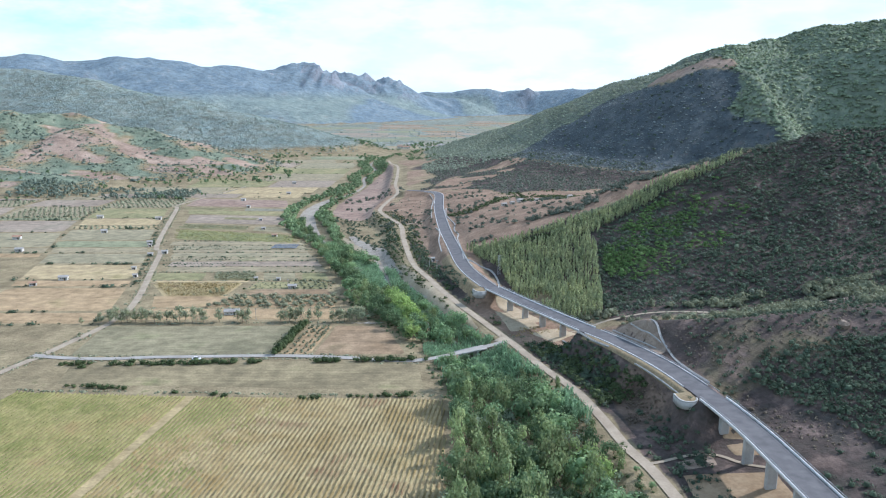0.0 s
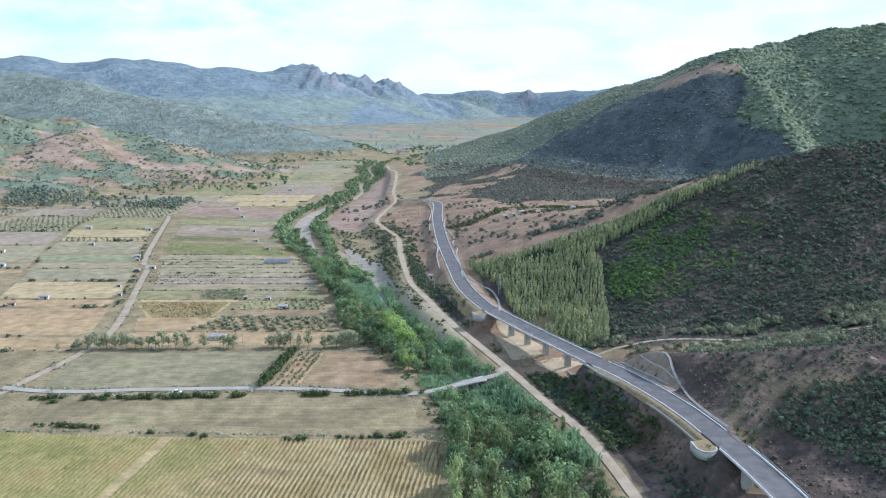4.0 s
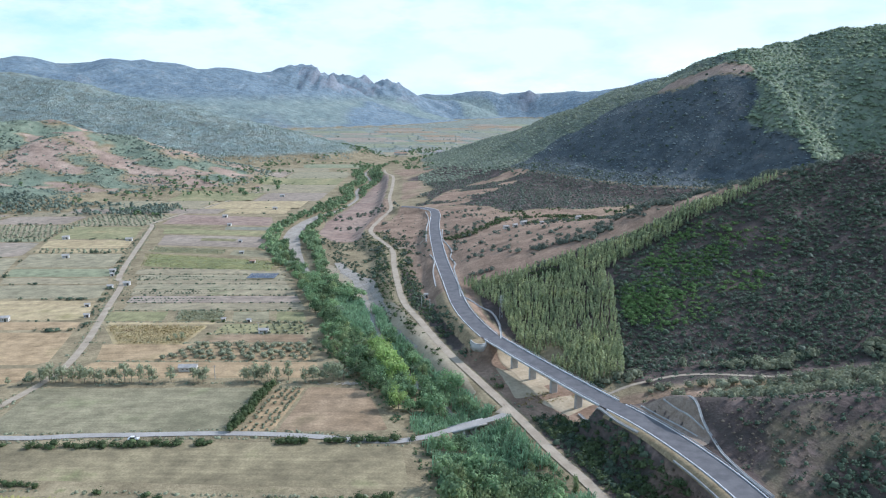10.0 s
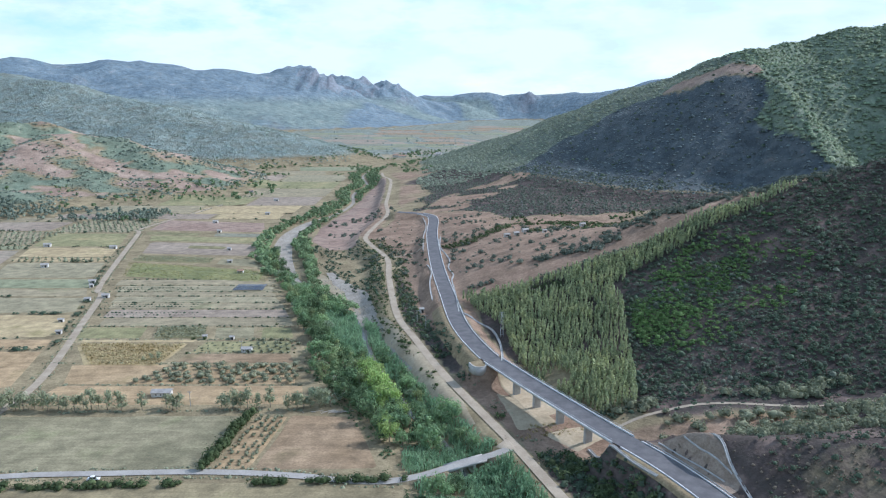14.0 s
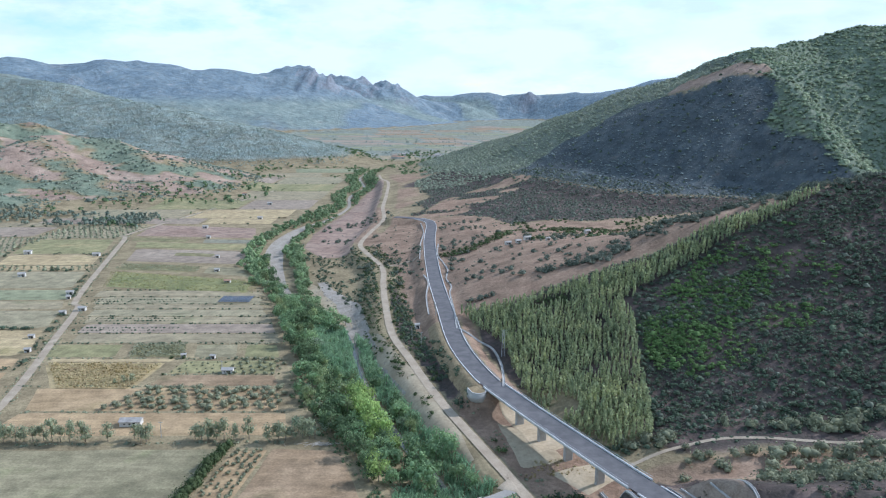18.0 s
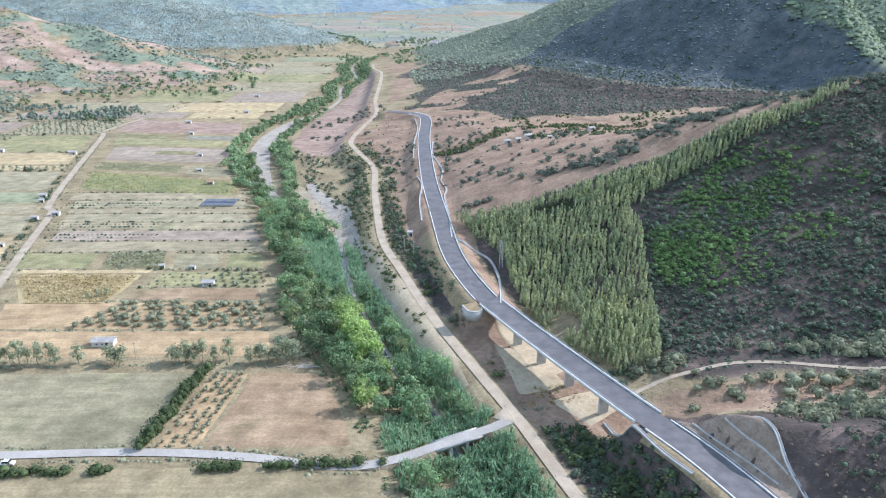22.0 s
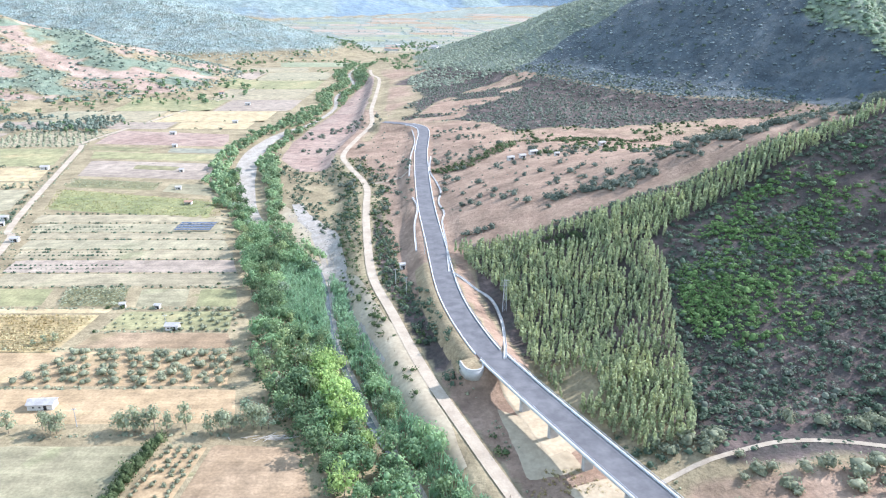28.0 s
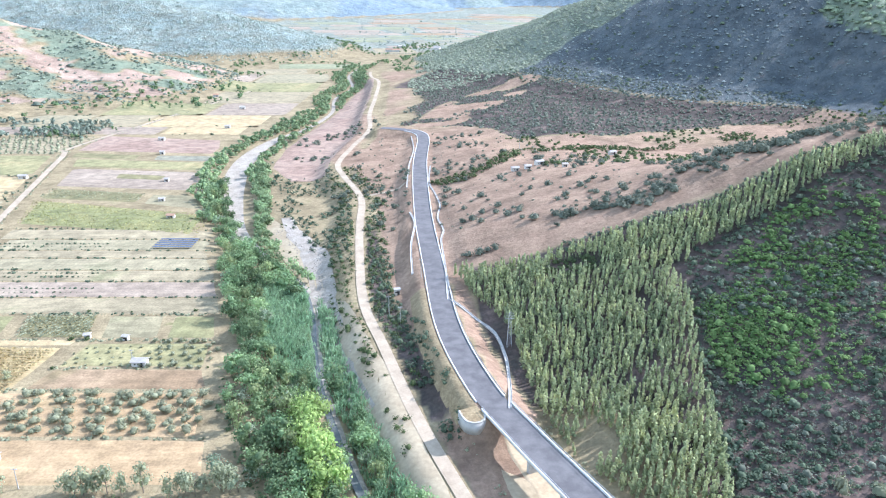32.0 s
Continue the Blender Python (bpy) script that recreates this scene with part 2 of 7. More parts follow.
def ground_material():
    """Earth, hill soil, red slopes, scrub and mountain, laid by the ground's zone weights and broken up by noise."""
    m = bpy.data.materials.new("valley_ground")
    m.use_nodes = True
    n, l = m.node_tree.nodes, m.node_tree.links
    b = n["Principled BSDF"]
    b.inputs["Roughness"].default_value, b.inputs["Specular IOR Level"].default_value = 0.95, 0.1
    geo = n.new("ShaderNodeNewGeometry")
    att = n.new("ShaderNodeVertexColor")
    att.layer_name = "zone"
    sep = n.new("ShaderNodeSeparateColor")
    l.new(att.outputs["Color"], sep.inputs["Color"])

    def noise_at(scale, detail=6, rough=0.62):
        t = n.new("ShaderNodeTexNoise")
        t.inputs["Scale"].default_value, t.inputs["Detail"].default_value, t.inputs["Roughness"].default_value = scale, detail, rough
        l.new(geo.outputs["Position"], t.inputs["Vector"])
        return t.outputs["Fac"]

    def two(source, c1, c2, lo=0.35, hi=0.65, c3=None):
        r = n.new("ShaderNodeValToRGB")
        e = r.color_ramp.elements
        e[0].position, e[1].position, e[0].color, e[1].color = lo, hi, (*c1, 1), (*c2, 1)
        if c3:
            k = e.new(hi + 0.08)
            k.color = (*c3, 1)
        l.new(source, r.inputs["Fac"])
        return r.outputs["Color"]

    def lay(under, over, weight, jitter, gain=3.0):
        add = n.new("ShaderNodeMath")
        add.operation = "MULTIPLY_ADD"
        l.new(jitter, add.inputs[0])
        add.inputs[1].default_value = 1.0
        l.new(weight, add.inputs[2])
        rng = n.new("ShaderNodeMapRange")
        rng.inputs["From Min"].default_value, rng.inputs["From Max"].default_value = 0.95, 0.95 + 1 / gain
        l.new(add.outputs[0], rng.inputs["Value"])
        gate = n.new("ShaderNodeMath")
        gate.operation = "GREATER_THAN"
        gate.inputs[1].default_value = 0.02
        l.new(weight, gate.inputs[0])
        fac = n.new("ShaderNodeMath")
        fac.operation = "MULTIPLY"
        l.new(rng.outputs["Result"], fac.inputs[0])
        l.new(gate.outputs[0], fac.inputs[1])
        mix = n.new("ShaderNodeMix")
        mix.data_type = "RGBA"
        l.new(fac.outputs[0], mix.inputs["Factor"])
        l.new(under, mix.inputs["A"])
        l.new(over, mix.inputs["B"])
        return mix.outputs["Result"]

    fleck = noise_at(0.045, 9, 0.78)
    wide, mid, tight, far, peaks = noise_at(0.02), noise_at(0.08), noise_at(0.6, 4), noise_at(0.009, 10, 0.7), noise_at(0.016, 10, 0.7)
    out = two(mid, (0.215, 0.172, 0.105), (0.30, 0.245, 0.15), 0.35, 0.62, (0.175, 0.165, 0.082))
    out = lay(out, two(mid, (0.068, 0.060, 0.052), (0.102, 0.078, 0.069), 0.40, 0.56, (0.178, 0.132, 0.112)), sep.outputs[0], mid)
    out = lay(out, two(mid, (0.238, 0.160, 0.114), (0.318, 0.224, 0.158), 0.35, 0.65), sep.outputs[1], wide)
    # big hill's face: shade and haze put into a dark blue-grey ground
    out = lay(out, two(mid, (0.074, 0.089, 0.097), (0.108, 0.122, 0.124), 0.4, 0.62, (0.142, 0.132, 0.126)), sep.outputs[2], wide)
    # far mountains: haze painted in, the colour lightened and blued
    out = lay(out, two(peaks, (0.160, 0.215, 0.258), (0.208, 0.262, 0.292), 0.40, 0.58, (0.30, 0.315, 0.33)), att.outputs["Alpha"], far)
    att2 = n.new("ShaderNodeVertexColor")
    att2.layer_name = "zone_far"
    sep2 = n.new("ShaderNodeSeparateColor")
    l.new(att2.outputs["Color"], sep2.inputs["Color"])
    # distant slopes: ground paled and blued to stand in for haze
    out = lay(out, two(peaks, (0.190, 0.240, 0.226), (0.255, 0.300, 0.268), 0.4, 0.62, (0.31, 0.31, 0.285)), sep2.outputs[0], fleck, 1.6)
    # lighter ground, as if sunlit, for the big hill's shoulder and flank
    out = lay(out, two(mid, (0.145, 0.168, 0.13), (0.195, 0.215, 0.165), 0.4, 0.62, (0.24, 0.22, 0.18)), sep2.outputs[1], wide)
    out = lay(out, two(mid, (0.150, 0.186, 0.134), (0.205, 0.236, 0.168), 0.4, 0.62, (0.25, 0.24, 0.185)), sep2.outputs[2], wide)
    out = lay(out, two(wide, (0.30, 0.215, 0.165), (0.375, 0.28, 0.22), 0.4, 0.62, (0.29, 0.25, 0.18)), att2.outputs["Alpha"], mid)
    steep = n.new("ShaderNodeSeparateXYZ")
    l.new(geo.outputs["True Normal"], steep.inputs["Vector"])
    face = n.new("ShaderNodeMapRange")
    face.inputs["From Min"].default_value, face.inputs["From Max"].default_value = 0.80, 0.62
    l.new(steep.outputs["Z"], face.inputs["Value"])
    rock = n.new("ShaderNodeMath")
    rock.operation = "MULTIPLY"
    l.new(face.outputs["Result"], rock.inputs[0])
    l.new(att.outputs["Alpha"], rock.inputs[1])
    bare = n.new("ShaderNodeMix")
    bare.data_type = "RGBA"
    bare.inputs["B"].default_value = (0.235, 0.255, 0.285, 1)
    l.new(rock.outputs[0], bare.inputs["Factor"])
    l.new(out, bare.inputs["A"])
    out = bare.outputs["Result"]
    stand = n.new("ShaderNodeMapRange")
    stand.inputs["From Min"].default_value, stand.inputs["From Max"].default_value = 0.32, 0.68
    stand.inputs["To Min"].default_value, stand.inputs["To Max"].default_value = 0.62, 1.38
    l.new(fleck, stand.inputs["Value"])
    first = n.new("ShaderNodeVectorMath")
    first.operation = "SCALE"
    l.new(out, first.inputs[0])
    l.new(stand.outputs["Result"], first.inputs["Scale"])
    out = first.outputs["Vector"]
    rng = n.new("ShaderNodeMapRange")
    rng.inputs["To Min"].default_value, rng.inputs["To Max"].default_value = 0.55, 1.45
    l.new(tight, rng.inputs["Value"])
    mul = n.new("ShaderNodeVectorMath")
    mul.operation = "SCALE"
    l.new(out, mul.inputs[0])
    l.new(rng.outputs["Result"], mul.inputs["Scale"])
    l.new(mul.outputs["Vector"], b.inputs["Base Color"])
    bp = n.new("ShaderNodeBump")
    bp.inputs["Strength"].default_value, bp.inputs["Distance"].default_value = 0.5, 1.0
    l.new(tight, bp.inputs["Height"])
    hump = n.new("ShaderNodeBump")
    hump.inputs["Strength"].default_value, hump.inputs["Distance"].default_value = 0.6, 14.0
    far_only = n.new("ShaderNodeMath")
    far_only.operation = "MAXIMUM"
    l.new(sep2.outputs[0], far_only.inputs[0])
    l.new(att.outputs["Alpha"], far_only.inputs[1])
    height = n.new("ShaderNodeMath")
    height.operation = "MULTIPLY"
    l.new(fleck, height.inputs[0])
    l.new(far_only.outputs[0], height.inputs[1])
    l.new(height.outputs[0], hump.inputs["Height"])
    l.new(bp.outputs["Normal"], hump.inputs["Normal"])
    l.new(hump.outputs["Normal"], b.inputs["Normal"])
    return m


M_GROUND = ground_material()


# ---- helpers of this place ----
def mesh_object(name, verts, faces, mat, smooth=False):
    me = bpy.data.meshes.new(name)
    me.from_pydata([tuple(v) for v in verts], [], [tuple(f) for f in faces])
    me.materials.append(mat)
    if smooth:
        me.polygons.foreach_set("use_smooth", [True] * len(me.polygons))
    me.update()
    return new(name, me)


def quick_mesh(name, verts, faces, mats, mat_index=None, smooth=False):
    """A mesh from arrays: verts (n, 3) and faces (m, 3 or 4)."""
    verts, faces = np.asarray(verts, np.float32), np.asarray(faces, np.int32)
    me = bpy.data.meshes.new(name)
    me.vertices.add(len(verts))
    me.vertices.foreach_set("co", verts.ravel())
    k = faces.shape[1]
    me.loops.add(faces.size)
    me.loops.foreach_set("vertex_index", faces.ravel())
    me.polygons.add(len(faces))
    me.polygons.foreach_set("loop_start", np.arange(0, faces.size, k, dtype=np.int32))
    me.polygons.foreach_set("loop_total", np.full(len(faces), k, np.int32))
    for m in mats:
        me.materials.append(m)
    if mat_index is not None:
        me.polygons.foreach_set("material_index", np.asarray(mat_index, np.int32))
    if smooth:
        me.polygons.foreach_set("use_smooth", np.ones(len(faces), bool))
    me.update(calc_edges=True)
    me.validate()
    return me


def part(name, bm, mat, parent, label=""):
    me = bpy.data.meshes.new(name)
    bm.to_mesh(me)
    bm.free()
    me.materials.append(mat)
    ob = new(name, me)
    ob.parent = parent
    if label:
        ob["label"] = label
    return ob


def box(size, centre=(0, 0, 0), bevel=0.0, rz=0.0):
    bm = bmesh.new()
    bmesh.ops.create_cube(bm, size=1)
    bmesh.ops.scale(bm, vec=size, verts=bm.verts)
    if bevel:
        bmesh.ops.bevel(bm, geom=list(bm.edges), offset=bevel, segments=1, affect="EDGES")
    bmesh.ops.rotate(bm, cent=(0, 0, 0), matrix=Matrix.Rotation(rz, 3, "Z"), verts=bm.verts)
    bmesh.ops.translate(bm, vec=centre, verts=bm.verts)
    return bm


def hash2(ix, iy, seed):
    h = (ix.astype(np.int64) * 374761393 + iy.astype(np.int64) * 668265263 + seed * 974634777) & 0x7FFFFFFF
    h = ((h ^ (h >> 13)) * 1274126177) & 0x7FFFFFFF
    return ((h ^ (h >> 16)) & 0xFFFF) / 65535.0


def vnoise(x, y, size, seed=0, octaves=4):
    """Smooth value noise, about -1 to 1, for arrays of places."""
    x, y = np.asarray(x, float), np.asarray(y, float)
    out, amp, total = np.zeros(np.broadcast(x, y).shape), 1.0, 0.0
    for o in range(octaves):
        u, v = x / size + 13.7 * o, y / size - 7.1 * o
        i, j = np.floor(u), np.floor(v)
        f, g = u - i, v - j
        f, g = f * f * (3 - 2 * f), g * g * (3 - 2 * g)
        a, b = hash2(i, j, seed + o), hash2(i + 1, j, seed + o)
        c, d = hash2(i, j + 1, seed + o), hash2(i + 1, j + 1, seed + o)
        out += amp * ((a * (1 - f) + b * f) * (1 - g) + (c * (1 - f) + d * f) * g)
        total += amp
        amp, size = amp * 0.5, size / 2.0
    return out / total * 2 - 1


def smooth(a, b, x):
    t = np.clip((x - a) / (b - a), 0, 1)
    return t * t * (3 - 2 * t)


# ---- the plan: lines of road, track, river and ridges (x to the east side, y up the valley) ----
ROAD = [(-40, 822, 15), (-24, 816, 15), (-9, 802, 15), (-4, 774, 15), (-4, 694, 14.5), (1, 590, 13.6), (8, 512, 12.9), (14, 455, 12.4), (24, 413, 12.4), (34, 388, 12.9), (45, 364, 13.4), (62, 328, 14.4), (76, 299, 15.4), (86, 267, 16.8), (91, 238, 18.0), (94, 213, 18.7), (95, 187, 19.5), (95, 140, 20.8), (90, 90, 22.0), (80, 20, 23.5), (66, -60, 25.0)]
TRACK = [(78, 60, 6), (72, 150, 5), (66, 203, 5), (61, 225, 4.6), (58, 247, 4.2), (53, 275, 3.6), (43, 303, 3.2), (32, 337, 3.2), (22, 362, 4), (5, 407, 4.8), (-9, 453, 5.2), (-20.5, 493, 5.6), (-29, 556, 6), (-33, 595, 6), (-38, 644, 6), (-55, 695, 6.5), (-63, 728, 7), (-59, 780, 8), (-53, 850, 8), (-60, 927, 9), (-64, 1030, 9), (-72, 1170, 9), (-86, 1220, 9), (-95, 1290, 8)]
CROSSROAD = [(-192, 326), (-175, 322), (-154, 321), (-135, 323), (-110, 324), (-87, 325), (-64, 324.5), (-42, 322), (-27, 319), (-14, 318.5), (-3, 321.5), (11, 328), (24, 333.5), (32, 338)]
FIELDTRACK = [(-212, 240), (-194, 304), (-185, 337), (-178, 399), (-204, 503), (-220, 560), (-233, 587), (-286, 782), (-294, 808), (-273, 925), (-250, 1040), (-225, 1180)]
RIVER = [(40, 120), (34, 180), (29, 240), (23, 285), (15, 322), (4, 355), (-10, 385), (-20, 412), (-29, 439), (-35, 464), (-41, 494), (-50, 523), (-66, 547), (-85, 576), (-102, 608), (-117, 650), (-131, 702), (-140, 753), (-142, 805), (-135, 862), (-118, 910), (-108, 1000), (-118, 1100), (-110, 1200), (-130, 1330), (-120, 1450)]
BRIDGE_FAR, BRIDGE_NEAR = (321, 403), (60, 234)


def spline(points, step):
    """A smooth line through points, sampled about every step metres."""
    p = np.array(points, float)
    out = []
    for i in range(len(p) - 1):
        a, b, c, d = p[max(i - 1, 0)], p[i], p[i + 1], p[min(i + 2, len(p) - 1)]
        n = max(2, int(np.linalg.norm((c - b)[:2]) / step))
        for t in np.arange(n) / n:
            out.append(0.5 * ((2 * b) + (c - a) * t + (2 * a - 5 * b + 4 * c - d) * t * t + (3 * b - a - 3 * c + d) * t**3))
    out.append(p[-1])
    return np.array(out)


ROAD_L, TRACK_L, RIVER_L = spline(ROAD, 4), spline(TRACK, 4), spline(RIVER, 6)
CROSS_L, FIELDTRACK_L = spline(CROSSROAD, 4), spline(FIELDTRACK, 6)


def near_line(x, y, line):
    """For arrays of places: the distance to a line and the index of its nearest sample (as a fraction)."""
    x, y = np.asarray(x, float), np.asarray(y, float)
    best, where = np.full(x.shape, 1e9), np.zeros(x.shape)
    for i in range(len(line) - 1):
        (ax, ay), (bx, by) = line[i, :2], line[i + 1, :2]
        dx, dy = bx - ax, by - ay
        t = np.clip(((x - ax) * dx + (y - ay) * dy) / (dx * dx + dy * dy), 0, 1)
        d = np.hypot(x - ax - t * dx, y - ay - t * dy)
        closer = d < best
        best, where = np.where(closer, d, best), np.where(closer, i + t, where)
    return best, where


def ridge(x, y, points):
    """A hill along a crest line of (x, y, height, half width), with a rounded crest and a soft foot."""
    out = np.zeros(x.shape)
    for (ax, ay, ah, aw), (bx, by, bh, bw) in zip(points[:-1], points[1:]):
        dx, dy = bx - ax, by - ay
        t = np.clip(((x - ax) * dx + (y - ay) * dy) / (dx * dx + dy * dy), 0, 1)
        u = np.hypot(x - ax - t * dx, y - ay - t * dy) / (aw + t * (bw - aw))
        h = ah + t * (bh - ah)
        out = np.maximum(out, h * np.clip(0.35 * (0.5 + 0.5 * np.cos(np.pi * np.minimum(u, 1))) + 0.65 * np.clip(1 - u, 0, 1) ** 1.15, 0, 1))
    return out


NEAR_HILL = [(25, 730, 5, 60), (60, 650, 13, 85), (92, 595, 25, 115), (125, 555, 40, 140), (153, 531, 53, 150), (190, 513, 69, 160), (217, 508, 80, 165), (254, 502, 86, 180), (320, 494, 92, 200), (460, 478, 102, 240)]
LOBE = [(80, 314, 16, 15), (93, 302, 20, 34), (120, 288, 25, 50), (180, 278, 32, 80), (300, 272, 44, 140), (500, 270, 60, 200)]
BIG_HILL = [(20, 1600, 6, 110), (152, 1480, 66, 240), (290, 1257, 132, 320), (375, 1015, 160, 275), (430, 1008, 160, 240), (494, 1000, 164, 225), (564, 960, 174, 205), (800, 850, 205, 230)]
BIG_BACK = [(290, 1257, 130, 300), (362, 1261, 152, 300), (410, 1236, 177, 285), (458, 1211, 190, 280), (515, 1255, 198, 290), (566, 1290, 203, 300), (620, 1290, 221, 300), (740, 1290, 236, 330), (1300, 1200, 300, 420)]
BIG_SPUR = [(375, 1000, 156, 120), (388, 930, 129, 105), (374, 850, 98, 110), (372, 780, 62, 100), (372, 720, 40, 80)]
SIDE_SPUR = [(640, 930, 190, 120), (600, 850, 160, 120), (560, 780, 110, 110), (540, 720, 70, 90)]
LEFT_LUMPS = [(-1000, 1150, 103, 370), (-593, 1250, 82, 310), (-470, 1230, 56, 220), (-400, 1150, 27, 150)]
LEFT_FRONT = [(-900, 980, 36, 170), (-640, 1000, 30, 150), (-520, 960, 16, 100)]
LEFT_SPUR = [(-1800, 2300, 290, 800), (-950, 1950, 165, 560), (-630, 1800, 110, 400), (-423, 1730, 72, 300), (-290, 1660, 30, 190), (-205, 1600, 3, 90)]
MAIN_RIDGE = [(-3300, 2900, 370, 1300), (-1916, 3281, 296, 1000), (-1516, 3485, 311, 1000), (-1048, 3653, 266, 900), (-745, 3930, 287, 800), (-573, 4161, 248, 560), (-450, 4176, 262, 460), (-302, 4289, 230, 420), (-162, 4397, 156, 340), (60, 4450, 130, 330)]
FOOT_HILLS = [(-1500, 2850, 150, 520), (-820, 3150, 110, 430), (-420, 3500, 80, 380), (-160, 3900, 60, 300)]
FAR_RIDGE = [(-100, 4700, 150, 300), (380, 4720, 170, 300), (490, 4690, 190, 200), (530, 4670, 226, 130), (580, 4680, 190, 200), (660, 4690, 170, 300), (1021, 4590, 196, 450), (1700, 4450, 320, 800)]


def ground_height(x, y):
    x, y = np.asarray(x, float), np.asarray(y, float)
    tx = np.interp(y, [p[1] for p in TRACK], [p[0] for p in TRACK])
    tz = np.interp(y, [p[1] for p in TRACK], [p[2] for p in TRACK])
    u = x - tx
    fade = 1 - smooth(1150, 1500, y)
    z = fade * (tz * smooth(-22, -3, u) + 0.10 * np.clip(u - 6, 0, 160) + 0.03 * np.clip(u - 166, 0, 800))
    z = z + 0.05 * vnoise(x, y, 40, 3)
    rough = vnoise(x, y, 70, 11, 5)
    base = z
    for crest, amount in ((NEAR_HILL, 0.10), (LOBE, 0.10), (BIG_HILL, 0.08), (BIG_BACK, 0.05), (BIG_SPUR, 0.08), (SIDE_SPUR, 0.10), (LEFT_LUMPS, 0.30), (LEFT_FRONT, 0.4), (LEFT_SPUR, 0.13)):
        h = ridge(x, y, crest)
        z = np.maximum(z, h * (1 + amount * rough) + base * (0.35 + 0.65 * (1 - smooth(0, 40, h))))
    rugged = np.abs(vnoise(x, y, 420, 21, 6)) * 1.5
    crag = smooth(-800, -640, x) * (1 - smooth(-230, -120, x)) * np.abs(vnoise(x, y, 110, 23, 4))
    for crest, amount in ((MAIN_RIDGE, 0.34), (FOOT_HILLS, 0.3), (FAR_RIDGE, 0.25)):
        h = ridge(x, y, crest)
        z = np.maximum(z, h * (1.07 - amount * rugged * (1 - smooth(0.8, 1.0, h / 300.0) * 0.5)) + (crag - 0.22) * 76 * smooth(130, 200, h))
    # river bed
    d, _ = near_line(x, y, RIVER_L)
    z = z - 2.6 * (1 - smooth(5, 26, d)) * (1 - smooth(1300, 1500, y))
    # track and road benches, left open under the bridges
    d, i = near_line(x, y, TRACK_L)
    z = z + (np.interp(i, range(len(TRACK_L)), TRACK_L[:, 2]) - 0.12 - z) * (1 - smooth(3.5, 12, d))
    d, i = near_line(x, y, ROAD_L)
    ry = np.interp(i, range(len(ROAD_L)), ROAD_L[:, 1])
    rz = np.interp(i, range(len(ROAD_L)), ROAD_L[:, 2])
    gap = np.zeros(x.shape)
    for lo, hi in (BRIDGE_FAR, BRIDGE_NEAR):
        gap = np.maximum(gap, smooth(lo - 2, lo + 7, ry) * (1 - smooth(hi - 12, hi - 3, ry)))
    bench = (1 - smooth(6.0, 14, d)) * (1 - gap)
    z = z + (rz - 0.25 - z) * bench
    under = gap * (1 - smooth(9, 30, d))
    z = z + (np.minimum(z, rz - np.where(ry < 280, 5.5, 8.5)) - z) * under
    return z


def gz(x, y):
    return float(ground_height(np.array([x]), np.array([y]))[0])


# ---- ground sheet, finer where the camera flies ----
def stops(parts):
    out = []
    for a, b, step in parts:
        out += list(np.arange(a, b, step))
    return np.array(out + [parts[-1][1]])


GX = stops([(-4600, -2000, 130), (-2000, -900, 42), (-900, -330, 12), (-330, -90, 6), (-90, 260, 3), (260, 700, 9), (700, 1400, 35), (1400, 3600, 110)])
GY = stops([(-300, 140, 20), (140, 480, 3), (480, 860, 5), (860, 1700, 11), (1700, 2600, 40), (2600, 3900, 55), (3900, 4500, 24), (4500, 4900, 50)])
gx, gy = np.meshgrid(GX, GY)
gzz = ground_height(gx, gy)
cols = len(GX)
idx = np.arange(gx.size).reshape(gx.shape)
faces = np.stack([idx[:-1, :-1], idx[:-1, 1:], idx[1:, 1:], idx[1:, :-1]], -1).reshape(-1, 4)
fx, fy, fz = (0.25 * (a[:-1, :-1] + a[:-1, 1:] + a[1:, 1:] + a[1:, :-1]).ravel() for a in (gx, gy, gzz))


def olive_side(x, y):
    """Above 0 on the big hill's western shoulder, its scrub coloured paler, as sunlit."""
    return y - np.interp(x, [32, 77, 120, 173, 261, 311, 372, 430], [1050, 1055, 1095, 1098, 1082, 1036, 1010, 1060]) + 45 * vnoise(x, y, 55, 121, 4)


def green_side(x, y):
    """Above 0 on the eastern flank of the big hill's spur, coloured greener, as sunlit."""
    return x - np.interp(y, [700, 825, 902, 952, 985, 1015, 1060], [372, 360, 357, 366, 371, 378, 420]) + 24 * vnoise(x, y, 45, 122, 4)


def bare_terrace(x, y):
    """From 0 to 1: bare pale earth in stretched plots on the western hills."""
    h = np.maximum(ridge(x, y, LEFT_LUMPS), ridge(x, y, LEFT_FRONT))
    return smooth(2, 8, h) * smooth(0.08, 0.2, vnoise(x * 0.6 + 0.25 * y, y, 34, 31, 4) + 0.2 * vnoise(x, y, 260, 36, 2))


def foot_edge(x, y):
    """Metres beyond the line where dark scrub begins at the foot of the big hill."""
    return y - np.interp(x, [-60, -24, 6, 38, 53, 64, 92, 140, 184, 221, 300], [900, 855, 831, 819, 790, 750, 752, 742, 750, 761, 770]) + 9 * vnoise(x, y, 22, 143, 3)


def foot_plots(x, y):
    """From 0 to 1: bare reddish plots at the foot of the big hill."""
    return smooth(0.1, 0.35, ridge(x, y, [(8, 860, 1, 34), (35, 925, 1, 44), (70, 985, 1, 40), (95, 1015, 1, 26)])) * smooth(-0.05, 0.12, vnoise(x * 0.6, y, 24, 131, 3) + 0.08)


